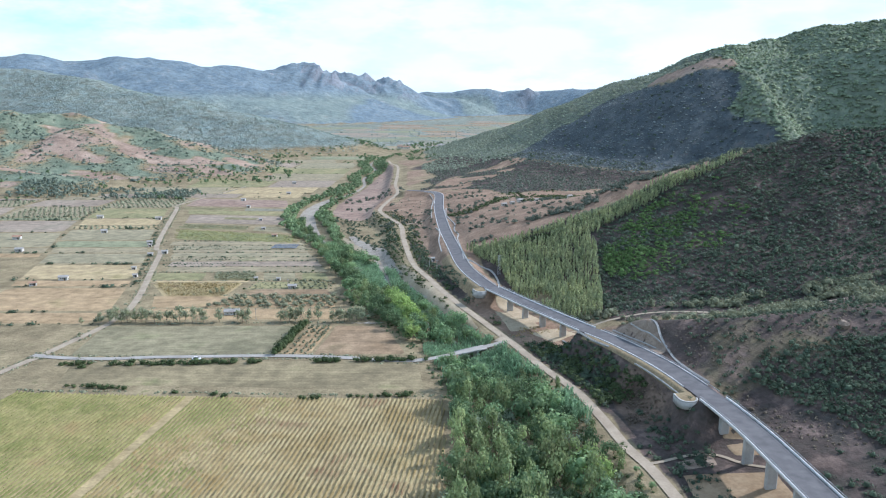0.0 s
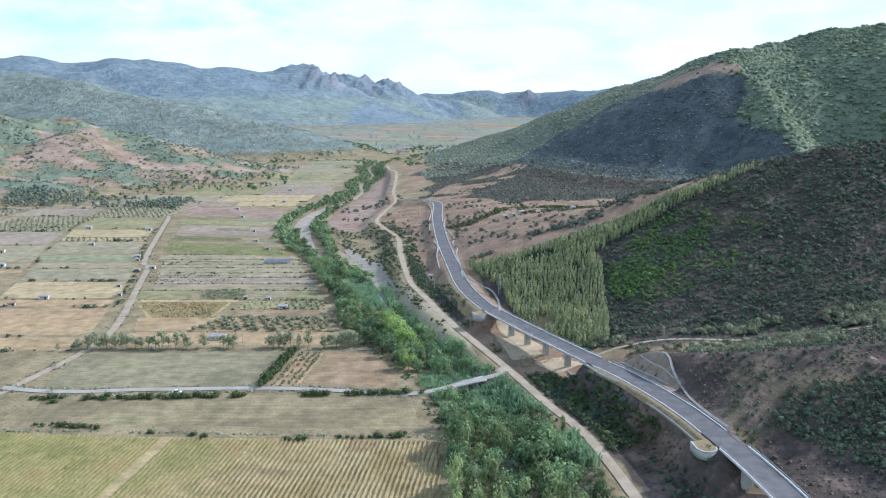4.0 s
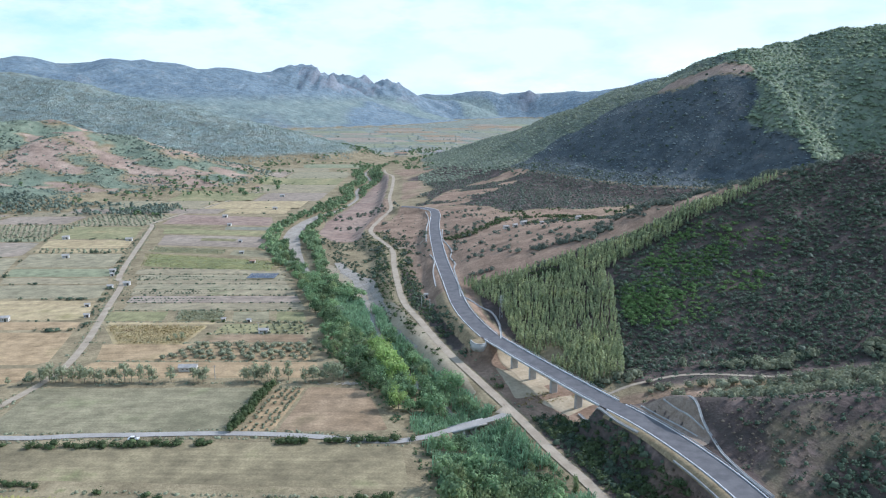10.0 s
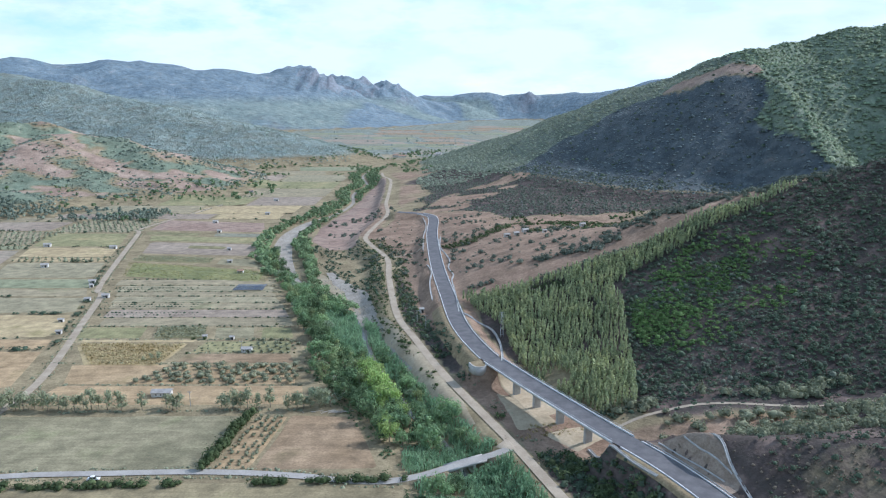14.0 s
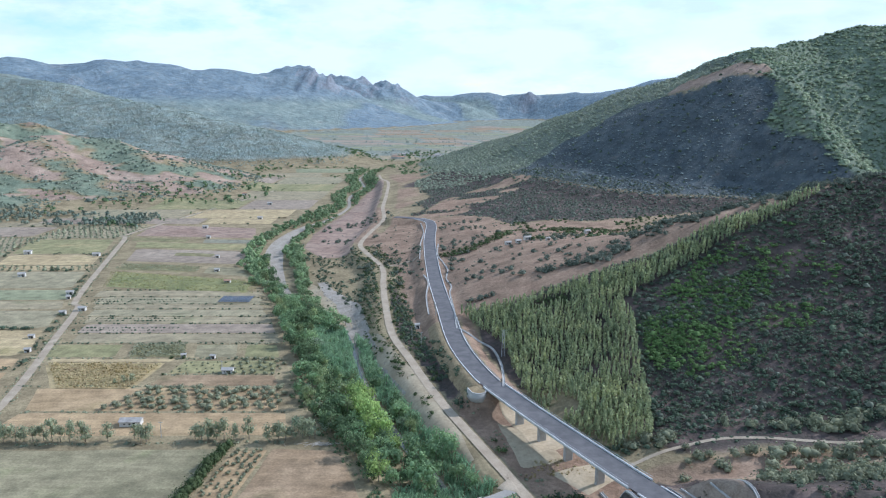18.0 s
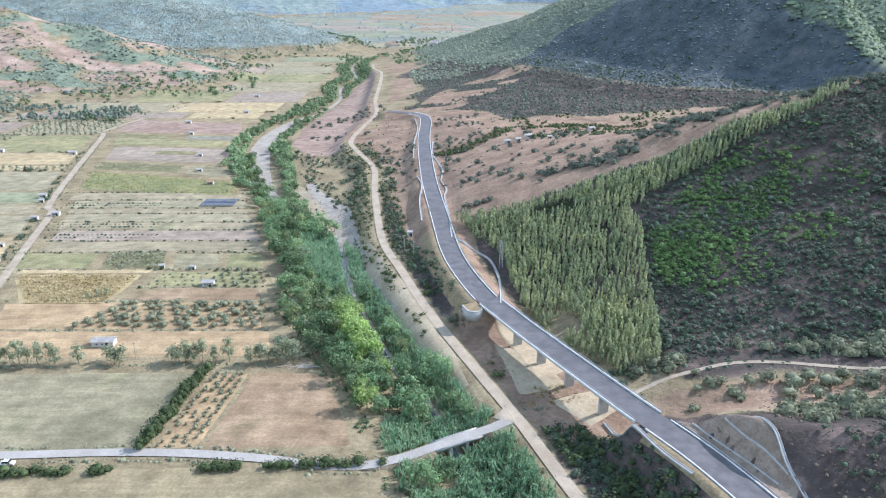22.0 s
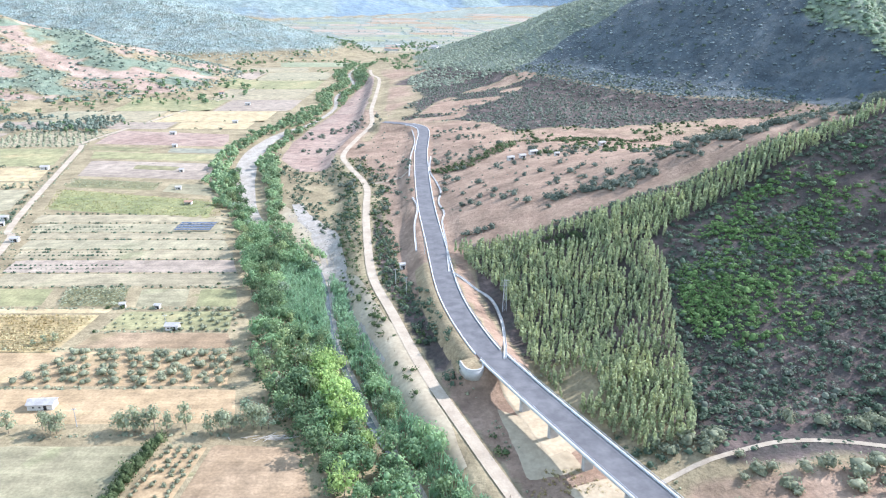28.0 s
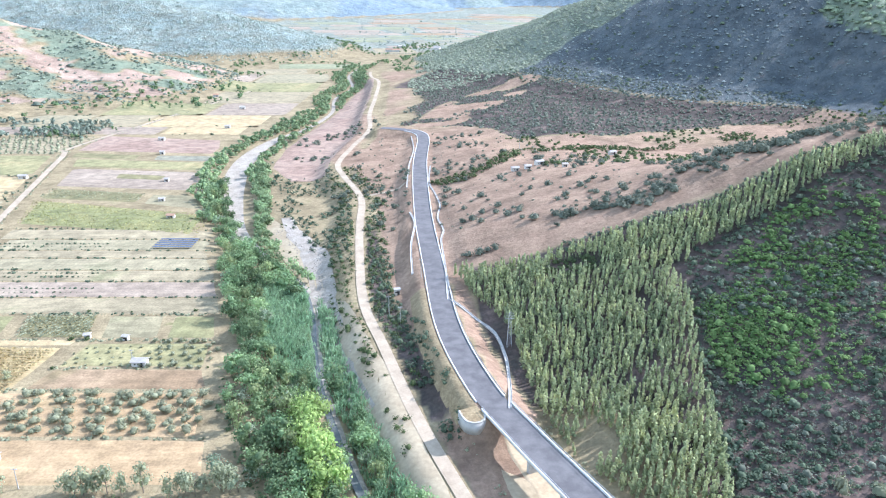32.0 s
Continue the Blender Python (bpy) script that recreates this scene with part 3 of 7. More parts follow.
SHOULDER = [(299, 1062, 2.0, 16), (330, 1020, 2.0, 24), (372, 985, 2.0, 16)]
RED_SLOPES = [(-80, 900, 1, 50), (-70, 760, 1, 35), (0, 720, 1, 95), (40, 620, 1, 85), (75, 570, 1, 50), (120, 550, 1, 34), (153, 533, 1, 22), (190, 516, 1, 16), (220, 510, 1, 12)]
me = quick_mesh("ground", np.stack([gx.ravel(), gy.ravel(), gzz.ravel()], 1), faces, [M_GROUND], smooth=True)
vx, vy, vz = gx.ravel(), gy.ravel(), gzz.ravel()
off = vx - np.interp(vy, [p[1] for p in TRACK], [p[0] for p in TRACK])
zone = np.zeros((len(vx), 4), np.float32)


def inside_soft(x, y):
    """The open dry meadow below the hill track."""
    return ridge(x, y, [(80, 338, 1.6, 16), (115, 338, 1.6, 18), (140, 335, 1.2, 14)]).clip(0, 1)


zone[:, 0] = smooth(1.5, 4.5, off) * (1 - smooth(560, 620, vy)) * smooth(-300, 0, vx) * (1 - 0.9 * inside_soft(vx, vy)) * (1 - smooth(318, 330, vy) * (1 - smooth(400, 412, vy)) * (1 - smooth(50, 64, off)))
zone[:, 1] = np.maximum(ridge(vx, vy, RED_SLOPES) * 1.4 * (vy > 430), 0)
road_x = np.interp(-vy, [-p[1] for p in ROAD], [p[0] for p in ROAD])
bare_strip = smooth(9, 15, off) * smooth(2, 6, road_x - vx) * smooth(402, 415, vy) * (1 - smooth(800, 830, vy))
under_bridge = smooth(1, 5, off) * smooth(-14, -8, road_x - vx) * smooth(318, 330, vy) * (1 - smooth(400, 412, vy))
zone[:, 1] = np.maximum(zone[:, 1], 0.95 * under_bridge)
patchy = smooth(-0.15, 0.35, vnoise(vx, vy, 38, 35, 3)) * smooth(322, 302, vy) * smooth(12, 22, off)
zone[:, 1] = np.maximum(zone[:, 1], 0.36 * patchy)
zone[:, 0] *= 1 - 0.35 * patchy
row_slope = smooth(61, 65, vx) * smooth(84, 80, vx) * smooth(234, 240, vy) * smooth(284, 278, vy)
zone[:, 1] = np.maximum(zone[:, 1], 0.6 * row_slope)
top_line = np.interp(vx, [0, 40, 113, 200, 225], [506, 498, 499, 499, 503])
above = smooth(top_line, top_line + 10, vy) * (vx < 222) * smooth(6, 14, off)
zone[:, 0] *= (1 - bare_strip) * (1 - above)
zone[:, 1] = np.maximum(zone[:, 1], above * (1 - smooth(690, 720, vy)))
zone[:, 1] = np.maximum(zone[:, 1], np.maximum(bare_strip, 0.75 * inside_soft(vx, vy)))
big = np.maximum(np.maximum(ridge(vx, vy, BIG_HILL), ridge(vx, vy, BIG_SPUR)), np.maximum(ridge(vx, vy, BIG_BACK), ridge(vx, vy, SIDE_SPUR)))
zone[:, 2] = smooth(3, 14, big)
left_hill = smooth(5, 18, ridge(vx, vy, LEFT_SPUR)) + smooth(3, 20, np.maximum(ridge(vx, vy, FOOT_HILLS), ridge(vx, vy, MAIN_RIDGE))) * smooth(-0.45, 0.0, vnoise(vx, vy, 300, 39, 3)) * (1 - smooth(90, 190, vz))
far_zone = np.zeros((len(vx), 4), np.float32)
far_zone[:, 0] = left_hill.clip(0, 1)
# sunlit tones by side of the hill; the rest keeps the shaded tone
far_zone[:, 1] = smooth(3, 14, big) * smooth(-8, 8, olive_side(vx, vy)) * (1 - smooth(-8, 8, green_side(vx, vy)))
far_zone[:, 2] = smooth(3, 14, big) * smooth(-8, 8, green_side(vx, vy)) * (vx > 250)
bare_plot = bare_terrace(vx, vy)
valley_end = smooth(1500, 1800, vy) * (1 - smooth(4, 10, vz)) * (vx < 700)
# the valley's end takes the same haze-paled tone
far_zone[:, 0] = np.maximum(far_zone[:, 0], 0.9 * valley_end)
far_zone[:, 3] = np.maximum(bare_plot, 0.3 * valley_end)
lumps = smooth(2, 9, np.maximum(ridge(vx, vy, LEFT_LUMPS), ridge(vx, vy, LEFT_FRONT)))
lump_scrub = lumps * smooth(-0.55, -0.05, vnoise(vx, vy, 60, 37, 3)) * (1 - bare_plot)
far_zone[:, 3] = np.maximum(far_zone[:, 3], 0.8 * lumps * (1 - lump_scrub))
far_zone[:, 2] = np.maximum(far_zone[:, 2], 0.9 * lump_scrub)
scrub_floor = smooth(-4, 8, foot_edge(vx, vy)) * smooth(-40, 0, vx + 45 * vnoise(vx, vy, 50, 34, 3)) * (vy < 1400)
plots = foot_plots(vx, vy)
scrub_floor *= 1 - plots
zone[:, 0] = np.maximum(zone[:, 0], scrub_floor * (1 - smooth(6, 20, big)))
zone[:, 2] = np.maximum(zone[:, 2] * smooth(6, 20, big), scrub_floor * smooth(6, 20, big))
road_side = vx - road_x
cut_strip = smooth(4, 6, road_side) * (1 - smooth(11, 15, road_side)) * smooth(396, 404, vy) * (1 - smooth(500, 530, vy))
zone[:, 0] *= 1 - cut_strip
zone[:, 1] = np.maximum(zone[:, 1], 0.9 * cut_strip)
zone[:, 2] *= 1 - plots
zone[:, 1] = np.maximum(zone[:, 1], plots)
shoulder = ridge(vx, vy, SHOULDER).clip(0, 1)
for layer, k in ((zone, 2), (far_zone, 1), (far_zone, 2)):
    layer[:, k] *= 1 - shoulder
far_zone[:, 3] = np.maximum(far_zone[:, 3], shoulder)
# the haze-blued mountain colour comes in with distance
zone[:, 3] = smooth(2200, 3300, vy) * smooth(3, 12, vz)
zone[:, 1] = np.maximum(zone[:, 1], 0.75 * smooth(8, 16, off) * smooth(590, 640, vy) * (1 - smooth(1250, 1450, vy)) * smooth(-200, -60, vx) * (1 - 0.85 * scrub_floor))
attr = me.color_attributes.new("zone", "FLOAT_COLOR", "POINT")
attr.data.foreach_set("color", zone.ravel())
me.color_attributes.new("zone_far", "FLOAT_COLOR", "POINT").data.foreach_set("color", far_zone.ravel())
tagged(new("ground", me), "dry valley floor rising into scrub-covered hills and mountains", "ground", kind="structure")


# ---- ribbons: roads, tracks, river ----
def ribbon(name, line, half, lift, mat, z=None, shift=0.0, step=None):
    """A strip that follows a line over the ground, or at its own height."""
    p = np.array(line)[:, :2]
    d = np.gradient(p, axis=0)
    nrm = np.stack([d[:, 1], -d[:, 0]], 1) / np.linalg.norm(d, axis=1)[:, None]
    half = np.broadcast_to(half, (len(p),))[:, None]
    across = 4
    rows = [p + nrm * (shift + half * s) for s in np.linspace(-1, 1, across + 1)]
    pts = np.stack(rows, 1)
    zz = ground_height(pts[..., 0], pts[..., 1]) + lift if z is None else np.repeat((np.asarray(z) + lift)[:, None], across + 1, 1)
    v = np.concatenate([pts, zz[..., None]], -1).reshape(-1, 3)
    k = np.arange(len(p) * (across + 1)).reshape(len(p), across + 1)
    f = np.stack([k[:-1, :-1], k[:-1, 1:], k[1:, 1:], k[1:, :-1]], -1).reshape(-1, 4)
    return new(name, quick_mesh(name, v, f, [mat], smooth=True))


tagged(ribbon("track", TRACK_L, 2.0, 0.16, M_TRACK, TRACK_L[:, 2]), "pale worn track running along the river", "track", kind="structure")
LANE_Z = np.maximum(ground_height(CROSS_L[:, 0], CROSS_L[:, 1]), np.interp(CROSS_L[:, 0], [-14, 0, 11, 24, 33], [0.1, 0.5, 1.5, 2.5, 3.2]))
tagged(ribbon("lane", CROSS_L, 1.8, 0.16, M_TARMAC_OLD, LANE_Z), "narrow pale lane crossing the river to the fields", "lane", kind="structure")
tagged(ribbon("farm_track", FIELDTRACK_L, 2.0, 0.15, M_TRACK), "straight pale gravel farm track between fields", "track", kind="structure")
tagged(ribbon("road", ROAD_L, 4.3, 0.0, M_ASPHALT, ROAD_L[:, 2]), "new two-lane grey asphalt road curving along the hillside", "road", kind="structure")
tagged(ribbon("river_bed", RIVER_L, np.interp(RIVER_L[:, 1], [120, 380, 480, 560, 600, 650, 710, 780, 840, 880, 1000], [1.3, 1.5, 1.7, 1.8, 3.0, 6.0, 8.0, 7.5, 5.5, 3.0, 2.0]), 0.2, M_GRAVEL), "pale dry gravel bed of a winding river", "river bed", kind="structure")

# ---- the road's edges, its two bridges, walls and drains ----
def offset_line(line, shift):
    p = np.array(line, float)
    d = np.gradient(p[:, :2], axis=0)
    nrm = np.stack([d[:, 1], -d[:, 0]], 1) / np.linalg.norm(d, axis=1)[:, None]
    q = p.copy()
    q[:, :2] += nrm * shift
    return q


def swept(name, line, profile, mat, closed_profile=True):
    """A profile of (across, up) swept along a line of (x, y, z)."""
    p = np.array(line, float)
    d = np.gradient(p[:, :2], axis=0)
    nrm = np.stack([d[:, 1], -d[:, 0]], 1) / np.linalg.norm(d, axis=1)[:, None]
    v = np.array([[(*(q[:2] + m * a), q[2] + h) for a, h in profile] for q, m in zip(p, nrm)])
    k, n = len(profile), len(p)
    i = np.arange(n * k).reshape(n, k)
    j = np.roll(i, -1, 1)
    cut = k if closed_profile else k - 1
    f = np.stack([i[:-1, :cut], j[:-1, :cut], j[1:, :cut], i[1:, :cut]], -1).reshape(-1, 4)
    me = quick_mesh(name, v.reshape(-1, 3), f, [mat])
    bm = bmesh.new()
    bm.from_mesh(me)
    if closed_profile:
        bm.verts.ensure_lookup_table()
        bm.faces.new([bm.verts[a] for a in range(k)])
        bm.faces.new([bm.verts[(n - 1) * k + a] for a in reversed(range(k))])
    bmesh.ops.recalc_face_normals(bm, faces=bm.faces)
    bm.to_mesh(me)
    bm.free()
    return new(name, me)


def stretch(line, lo, hi):
    return np.array([q for q in line if lo <= q[1] <= hi])


M_STEEL = material("galvanised_steel", (0.42, 0.43, 0.45), (0.52, 0.53, 0.55), 0.5, fine=2, fine_amount=0.1, rough=0.4, bump=0, metal=0.6)
ROAD_F = spline(ROAD, 2.0)
KERB = [(-0.18, -0.5), (0.18, -0.5), (0.18, 0.16), (0.14, 0.22), (-0.14, 0.22), (-0.18, 0.16)]
for side in (-4.5, 4.5):
    for lo, hi in ((245, 318), (405, 812)):
        tagged(swept("kerb", offset_line(stretch(ROAD_F, lo, hi), side), KERB, M_WHITE), "low pale concrete kerb beside the asphalt", "kerb", kind="structure")


def guard_rail(lo, hi, side, label):
    """A steel rail on posts along one side of the road, from one y to another."""
    line = offset_line(stretch(ROAD_F, lo, hi), side)
    root = new("guard_rail")
    root.location = line[0]
    tagged(root, label, "guard rail", "guard rails along the road")
    rail = swept("rail", line, [(-0.04, 0.5), (0.05, 0.56), (-0.02, 0.64), (0.05, 0.72), (-0.04, 0.8), (-0.09, 0.65)], M_STEEL)
    rail.parent = root
    rail.matrix_parent_inverse = Matrix.Translation(Vector(line[0]) * -1)
    post = box((0.12, 0.1, 1.2), (0, 0, 0.2), 0.02)
    first = part("post", post, M_STEEL, root)
    for i, q in enumerate(line[1::2]):
        ob = first if i == 0 else new("post", first.data)
        ob.parent = root
        ob.location = Vector(q) - Vector(line[0])
    return root


guard_rail(238, 316, -4.75, "grey steel guard rail on posts beside the fill")
guard_rail(406, 520, -4.75, "long grey steel guard rail following the curve")
guard_rail(540, 640, -4.75, "grey steel guard rail beside the red slope")
guard_rail(660, 780, -4.75, "grey steel guard rail near the road's end")


def bridge(lo, hi, pier_ys, label):
    line = stretch(ROAD_F, lo - 1, hi + 1)
    base = Vector(line[len(line) // 2])
    root = tagged(new("road_bridge"), label, "bridge")
    root.location = base
    back = Matrix.Translation(base * -1)

    def under(ob, to=root):
        ob.parent = to
        ob.matrix_parent_inverse = back
        return ob

    under(swept("deck", line, [(-4.9, -0.05), (4.9, -0.05), (4.9, -0.45), (3.4, -0.7), (2.6, -1.7), (-2.6, -1.7), (-3.4, -0.7), (-4.9, -0.45)], M_CONCRETE))
    for s in (-4.75, 4.75):
        under(swept("parapet", offset_line(line, s), [(-0.17, -0.35), (0.17, -0.35), (0.17, 0.2), (0.13, 0.5), (-0.13, 0.5), (-0.17, 0.2)], M_WHITE))["label"] = "whitish concrete parapet"
        rail = under(swept("handrail", offset_line(line, s), [(-0.05, 1.1), (0.05, 1.1), (0.05, 1.2), (-0.05, 1.2)], M_STEEL))
    for py in pier_ys:
        q = ROAD_F[np.argmin(abs(ROAD_F[:, 1] - py))]
        r = ROAD_F[np.argmin(abs(ROAD_F[:, 1] - py)) + 1]
        ang = math.atan2(r[1] - q[1], r[0] - q[0])
        g = min(gz(q[0], q[1]), q[2] - 4) - 1.5
        top = q[2] - 1.7
        bm = box((1.5, 3.4, top - 1.0 - g), (0, 0, (top - 1.0 + g) / 2), 0.35, ang)
        pier = part("pier", bm, M_CONCRETE, root, "pale concrete bridge pier")
        pier.location = Vector((q[0], q[1], 0)) - base
        # flared head
        bm = bmesh.new()
        bmesh.ops.create_cone(bm, cap_ends=True, segments=4, radius1=1.9, radius2=3.1, depth=1.0)
        bmesh.ops.rotate(bm, cent=(0, 0, 0), matrix=Matrix.Rotation(math.pi / 4, 3, "Z"), verts=bm.verts)
        bmesh.ops.scale(bm, vec=(0.45, 1.05, 1), verts=bm.verts)
        bmesh.ops.rotate(bm, cent=(0, 0, 0), matrix=Matrix.Rotation(ang, 3, "Z"), verts=bm.verts)
        head = part("pier_head", bm, M_CONCRETE, pier)
        head.location = (0, 0, top - 0.5)
    return root


bridge(*BRIDGE_FAR, (383, 367.5, 352.5, 337.5), "concrete road bridge on piers with pale parapets")
bridge(*BRIDGE_NEAR, (226, 210, 194, 178, 162, 146, 130, 114), "long curved concrete road bridge on tall piers")


M_DRYGRASS = material("dry_grass_verge", (0.22, 0.165, 0.095), (0.30, 0.235, 0.14), 0.3, fine=1.2, fine_amount=0.4, bump=0.8, third=(0.13, 0.12, 0.07))


def abutment(y, label, radius=3.1, drop=3.7):
    """A rounded retaining wall round the end of a fill, on the valley side of the road, with its earth cap."""
    i = np.argmin(abs(ROAD_F[:, 1] - y))
    q, r = ROAD_F[i], ROAD_F[i + 1]
    south = np.array([r[0] - q[0], r[1] - q[1]])
    south = south / np.linalg.norm(south)
    left = np.array([south[1], -south[0]])
    left = left if left[0] < 0 else -left
    c = q[:2] + left * (5.0 + radius)
    pts = np.array([(*(c + radius * (-math.cos(a) * left + math.sin(a) * south) - south * (3.0 * max(0, a - math.pi) / 0.5)), q[2] - 0.35) for a in np.linspace(0.0, math.pi + 0.5, 22)])
    ob = swept("abutment_wall", pts, [(-0.25, -drop), (0.25, -drop), (0.25, 0.0), (-0.25, 0.0)], M_CONCRETE)
    cap = swept("coping", pts, [(-0.3, 0.0), (0.3, 0.0), (0.3, 0.25), (-0.3, 0.25)], M_CONCRETE)
    cap.parent = ob
    bm = bmesh.new()
    rim = [bm.verts.new((v[0], v[1], v[2] + 0.16)) for v in pts]
    back = [bm.verts.new((*(q[:2] + left * 5.0 - south * 5.0), q[2] - 0.1))]
    bm.faces.new(rim + back)
    bmesh.ops.triangulate(bm, faces=bm.faces)
    bmesh.ops.recalc_face_normals(bm, faces=bm.faces)
    fill = part("earth_cap", bm, M_DRYGRASS, ob, "dry grass on the fill")
    return tagged(ob, label, "retaining wall")


abutment(400, "curved whitish concrete wall at the end of the bridge")
abutment(235, "curved grey concrete wall holding the road fill", drop=2.7)
# dry grass on the fills beside the asphalt
for lo, hi, out, wide in ((239, 316, 6.6, 1.5), (402, 490, 8.2, 3.0)):
    tagged(ribbon("dry_verge", offset_line(stretch(ROAD_F, lo, hi), out), wide, 0.22, M_DRYGRASS), "strip of yellow dry grass on the road fill", "verge", kind="structure")


def drain(points, label, width=0.55, lift=0.22):
    """An open concrete channel laid down a slope."""
    line = spline(points, 2.0)
    z = ground_height(line[:, 0], line[:, 1]) + lift
    line = np.stack([line[:, 0], line[:, 1], z], 1)
    w = width
    return tagged(swept("drain_channel", line, [(-w, -0.4), (w, -0.4), (w, 0.3), (w - 0.15, 0.3), (w - 0.2, 0.1), (-w + 0.2, 0.1), (-w + 0.15, 0.3), (-w, 0.3)], M_CONCRETE), label, "drain channel", "concrete drain channels")


drain([(31.5, 401), (32.5, 412), (33.5, 430), (33, 442), (30.5, 455), (25, 465), (19, 472), (15, 478)], "whitish concrete drain channel curving up a cut slope")
drain([(89.5, 309), (91, 301), (91, 293), (92, 284), (92.5, 274), (93.5, 262), (96, 250)], "whitish concrete drain channel bent round a cut slope", 0.42)
drain([(14, 478), (13, 510), (11, 545), (12, 560), (9, 580), (10, 600), (7, 625), (3, 650), (3, 690)], "pale concrete gutter beside the road", 0.45)
drain([(-1, 508), (-3, 540), (-2.5, 570), (-6, 590)], "short pale concrete channel below the road", 0.45)
drain([(-10, 640), (-11, 690), (-10, 740), (-14, 790)], "pale concrete gutter along the upper road", 0.4)
drain([tuple(q[:2]) for q in offset_line(stretch(ROAD_F, 237, 278), 7.6)[::3]], "pale concrete ledge below the road fill", 0.5)
drain([(57, 332), (61, 317), (65, 306), (70, 295)], "pale concrete ledge below the road fill", 0.5)
# thin concrete ribs across the cut slope beside the road
for q in ([(76.5, 316), (80, 308), (84, 299), (88, 289)], [(83, 311), (86, 303), (89, 295), (90.5, 290)]):
    drain(q, "thin concrete rib across the bare cut slope", 0.16, 0.6)


M_STONE = material("stony_cut_soil", (0.215, 0.160, 0.120), (0.31, 0.245, 0.190), 0.35, fine=1.6, fine_amount=0.4, bump=0.8)


M_CLAY = material("yellow_brown_clay", (0.27, 0.185, 0.11), (0.35, 0.26, 0.165), 0.12, fine=0.8, fine_amount=0.35, third=(0.20, 0.15, 0.10))


# ---- loose earth under the bridge ----
def patch(name, outline, lift, mat, label, category, cells=14, kind="structure"):
    """A sheet laid over the ground inside a four-sided outline, with an uneven rim."""
    a, b, c, d = (np.array(p, float) for p in outline)
    n = cells
    s, t = np.meshgrid(np.linspace(0, 1, n + 1), np.linspace(0, 1, n + 1))
    p = (1 - t)[..., None] * ((1 - s)[..., None] * a + s[..., None] * b) + t[..., None] * ((1 - s)[..., None] * d + s[..., None] * c)
    k = np.arange((n + 1) ** 2).reshape(n + 1, n + 1)
    f = np.stack([k[:-1, :-1], k[:-1, 1:], k[1:, 1:], k[1:, :-1]], -1).reshape(-1, 4)
    p[..., 0] += 0.5 * vnoise(p[..., 0], p[..., 1], 9, 5)
    p[..., 1] += 0.5 * vnoise(p[..., 0], p[..., 1], 9, 6)
    z = ground_height(p[..., 0], p[..., 1]) + lift
    z[0], z[-1], z[:, 0], z[:, -1] = z[0] - 0.3, z[-1] - 0.3, z[:, 0] - 0.3, z[:, -1] - 0.3
    v = np.concatenate([p, z[..., None]], -1).reshape(-1, 3)
    return tagged(new(name, quick_mesh(name, v, f, [mat], smooth=True)), label, category, kind=kind)


patch("graded_soil", [(27.5, 385), (44, 373), (50, 352), (33.5, 349)], 0.2, M_SAND, "sandy brown bare earth sloping down from the bridge", "bare soil", 14)
patch("graded_soil", [(29, 397), (36.5, 399), (52, 364), (40.5, 357)], 0.3, M_EXCAV, "pale yellowish freshly graded soil under the bridge", "bare soil", 18)
patch("graded_soil", [(43, 345.5), (57, 350), (65, 340), (53, 331.5)], 0.3, M_EXCAV, "pale yellowish soil spread round a bridge pier", "bare soil", 14)
patch("stony_slope", [(73.5, 318.5), (89.5, 309), (91.5, 285), (86.5, 282)], 0.55, M_STONE, "bare grey-brown stony cut slope beside the road", "cut slope")
HILL_TRACK = [(52, 337), (73, 349), (92, 355), (104, 357), (118, 355), (140, 348), (175, 340), (230, 328)]
tagged(ribbon("hill_track", spline(HILL_TRACK, 4), 0.8, 0.12, M_TRACK), "pale dirt track climbing the hillside", "track", kind="structure")
tagged(ribbon("slope_track", spline([(-9, 655), (-20, 652), (-36, 648)], 3), 1.5, 0.14, M_TRACK), "short dirt spur off the river track", "track", kind="structure")
# river water and the sand bank
tagged(ribbon("river_water", np.array([q for q in offset_line(RIVER_L, -1.0) if q[1] < 560]), 1.1, 0.32, M_WATER), "narrow shallow stream in a gravel bed", "water", kind="structure")
tagged(ribbon("gravel_arm", spline([(-78, 622), (-70, 598), (-54, 566), (-45, 535), (-37, 500), (-29, 470), (-20, 440), (-12, 418)], 5), np.array([3.5, 5, 6.5, 5.6, 4.4, 3.8, 3.2, 2.2])[np.minimum(7, np.arange(60) // 6)][: len(spline([(-78, 622), (-70, 598), (-54, 566), (-45, 535), (-37, 500), (-29, 470), (-20, 440), (-12, 418)], 5))], 0.24, M_GRAVEL), "dry side arm of pale gravel with scattered stones", "gravel bar", kind="structure")
SAND = spline([(17, 356), (11, 370), (3, 392), (-7, 421), (-22, 461), (-30, 487), (-42, 509), (-51, 540), (-68, 575), (-86, 615), (-96, 632)], 5)
tagged(ribbon("sand_bank", SAND, np.interp(SAND[:, 1], [356, 372, 400, 440, 470, 500, 540, 580, 605, 632], [1.0, 4.3, 5.8, 6.2, 6.0, 4.6, 5.6, 6.5, 4.6, 0.4]) * (1 + 0.2 * vnoise(SAND[:, 0], SAND[:, 1], 14, 141, 2)), 0.18, M_SAND), "dry sandy bank beside the river", "sand bank", kind="structure")

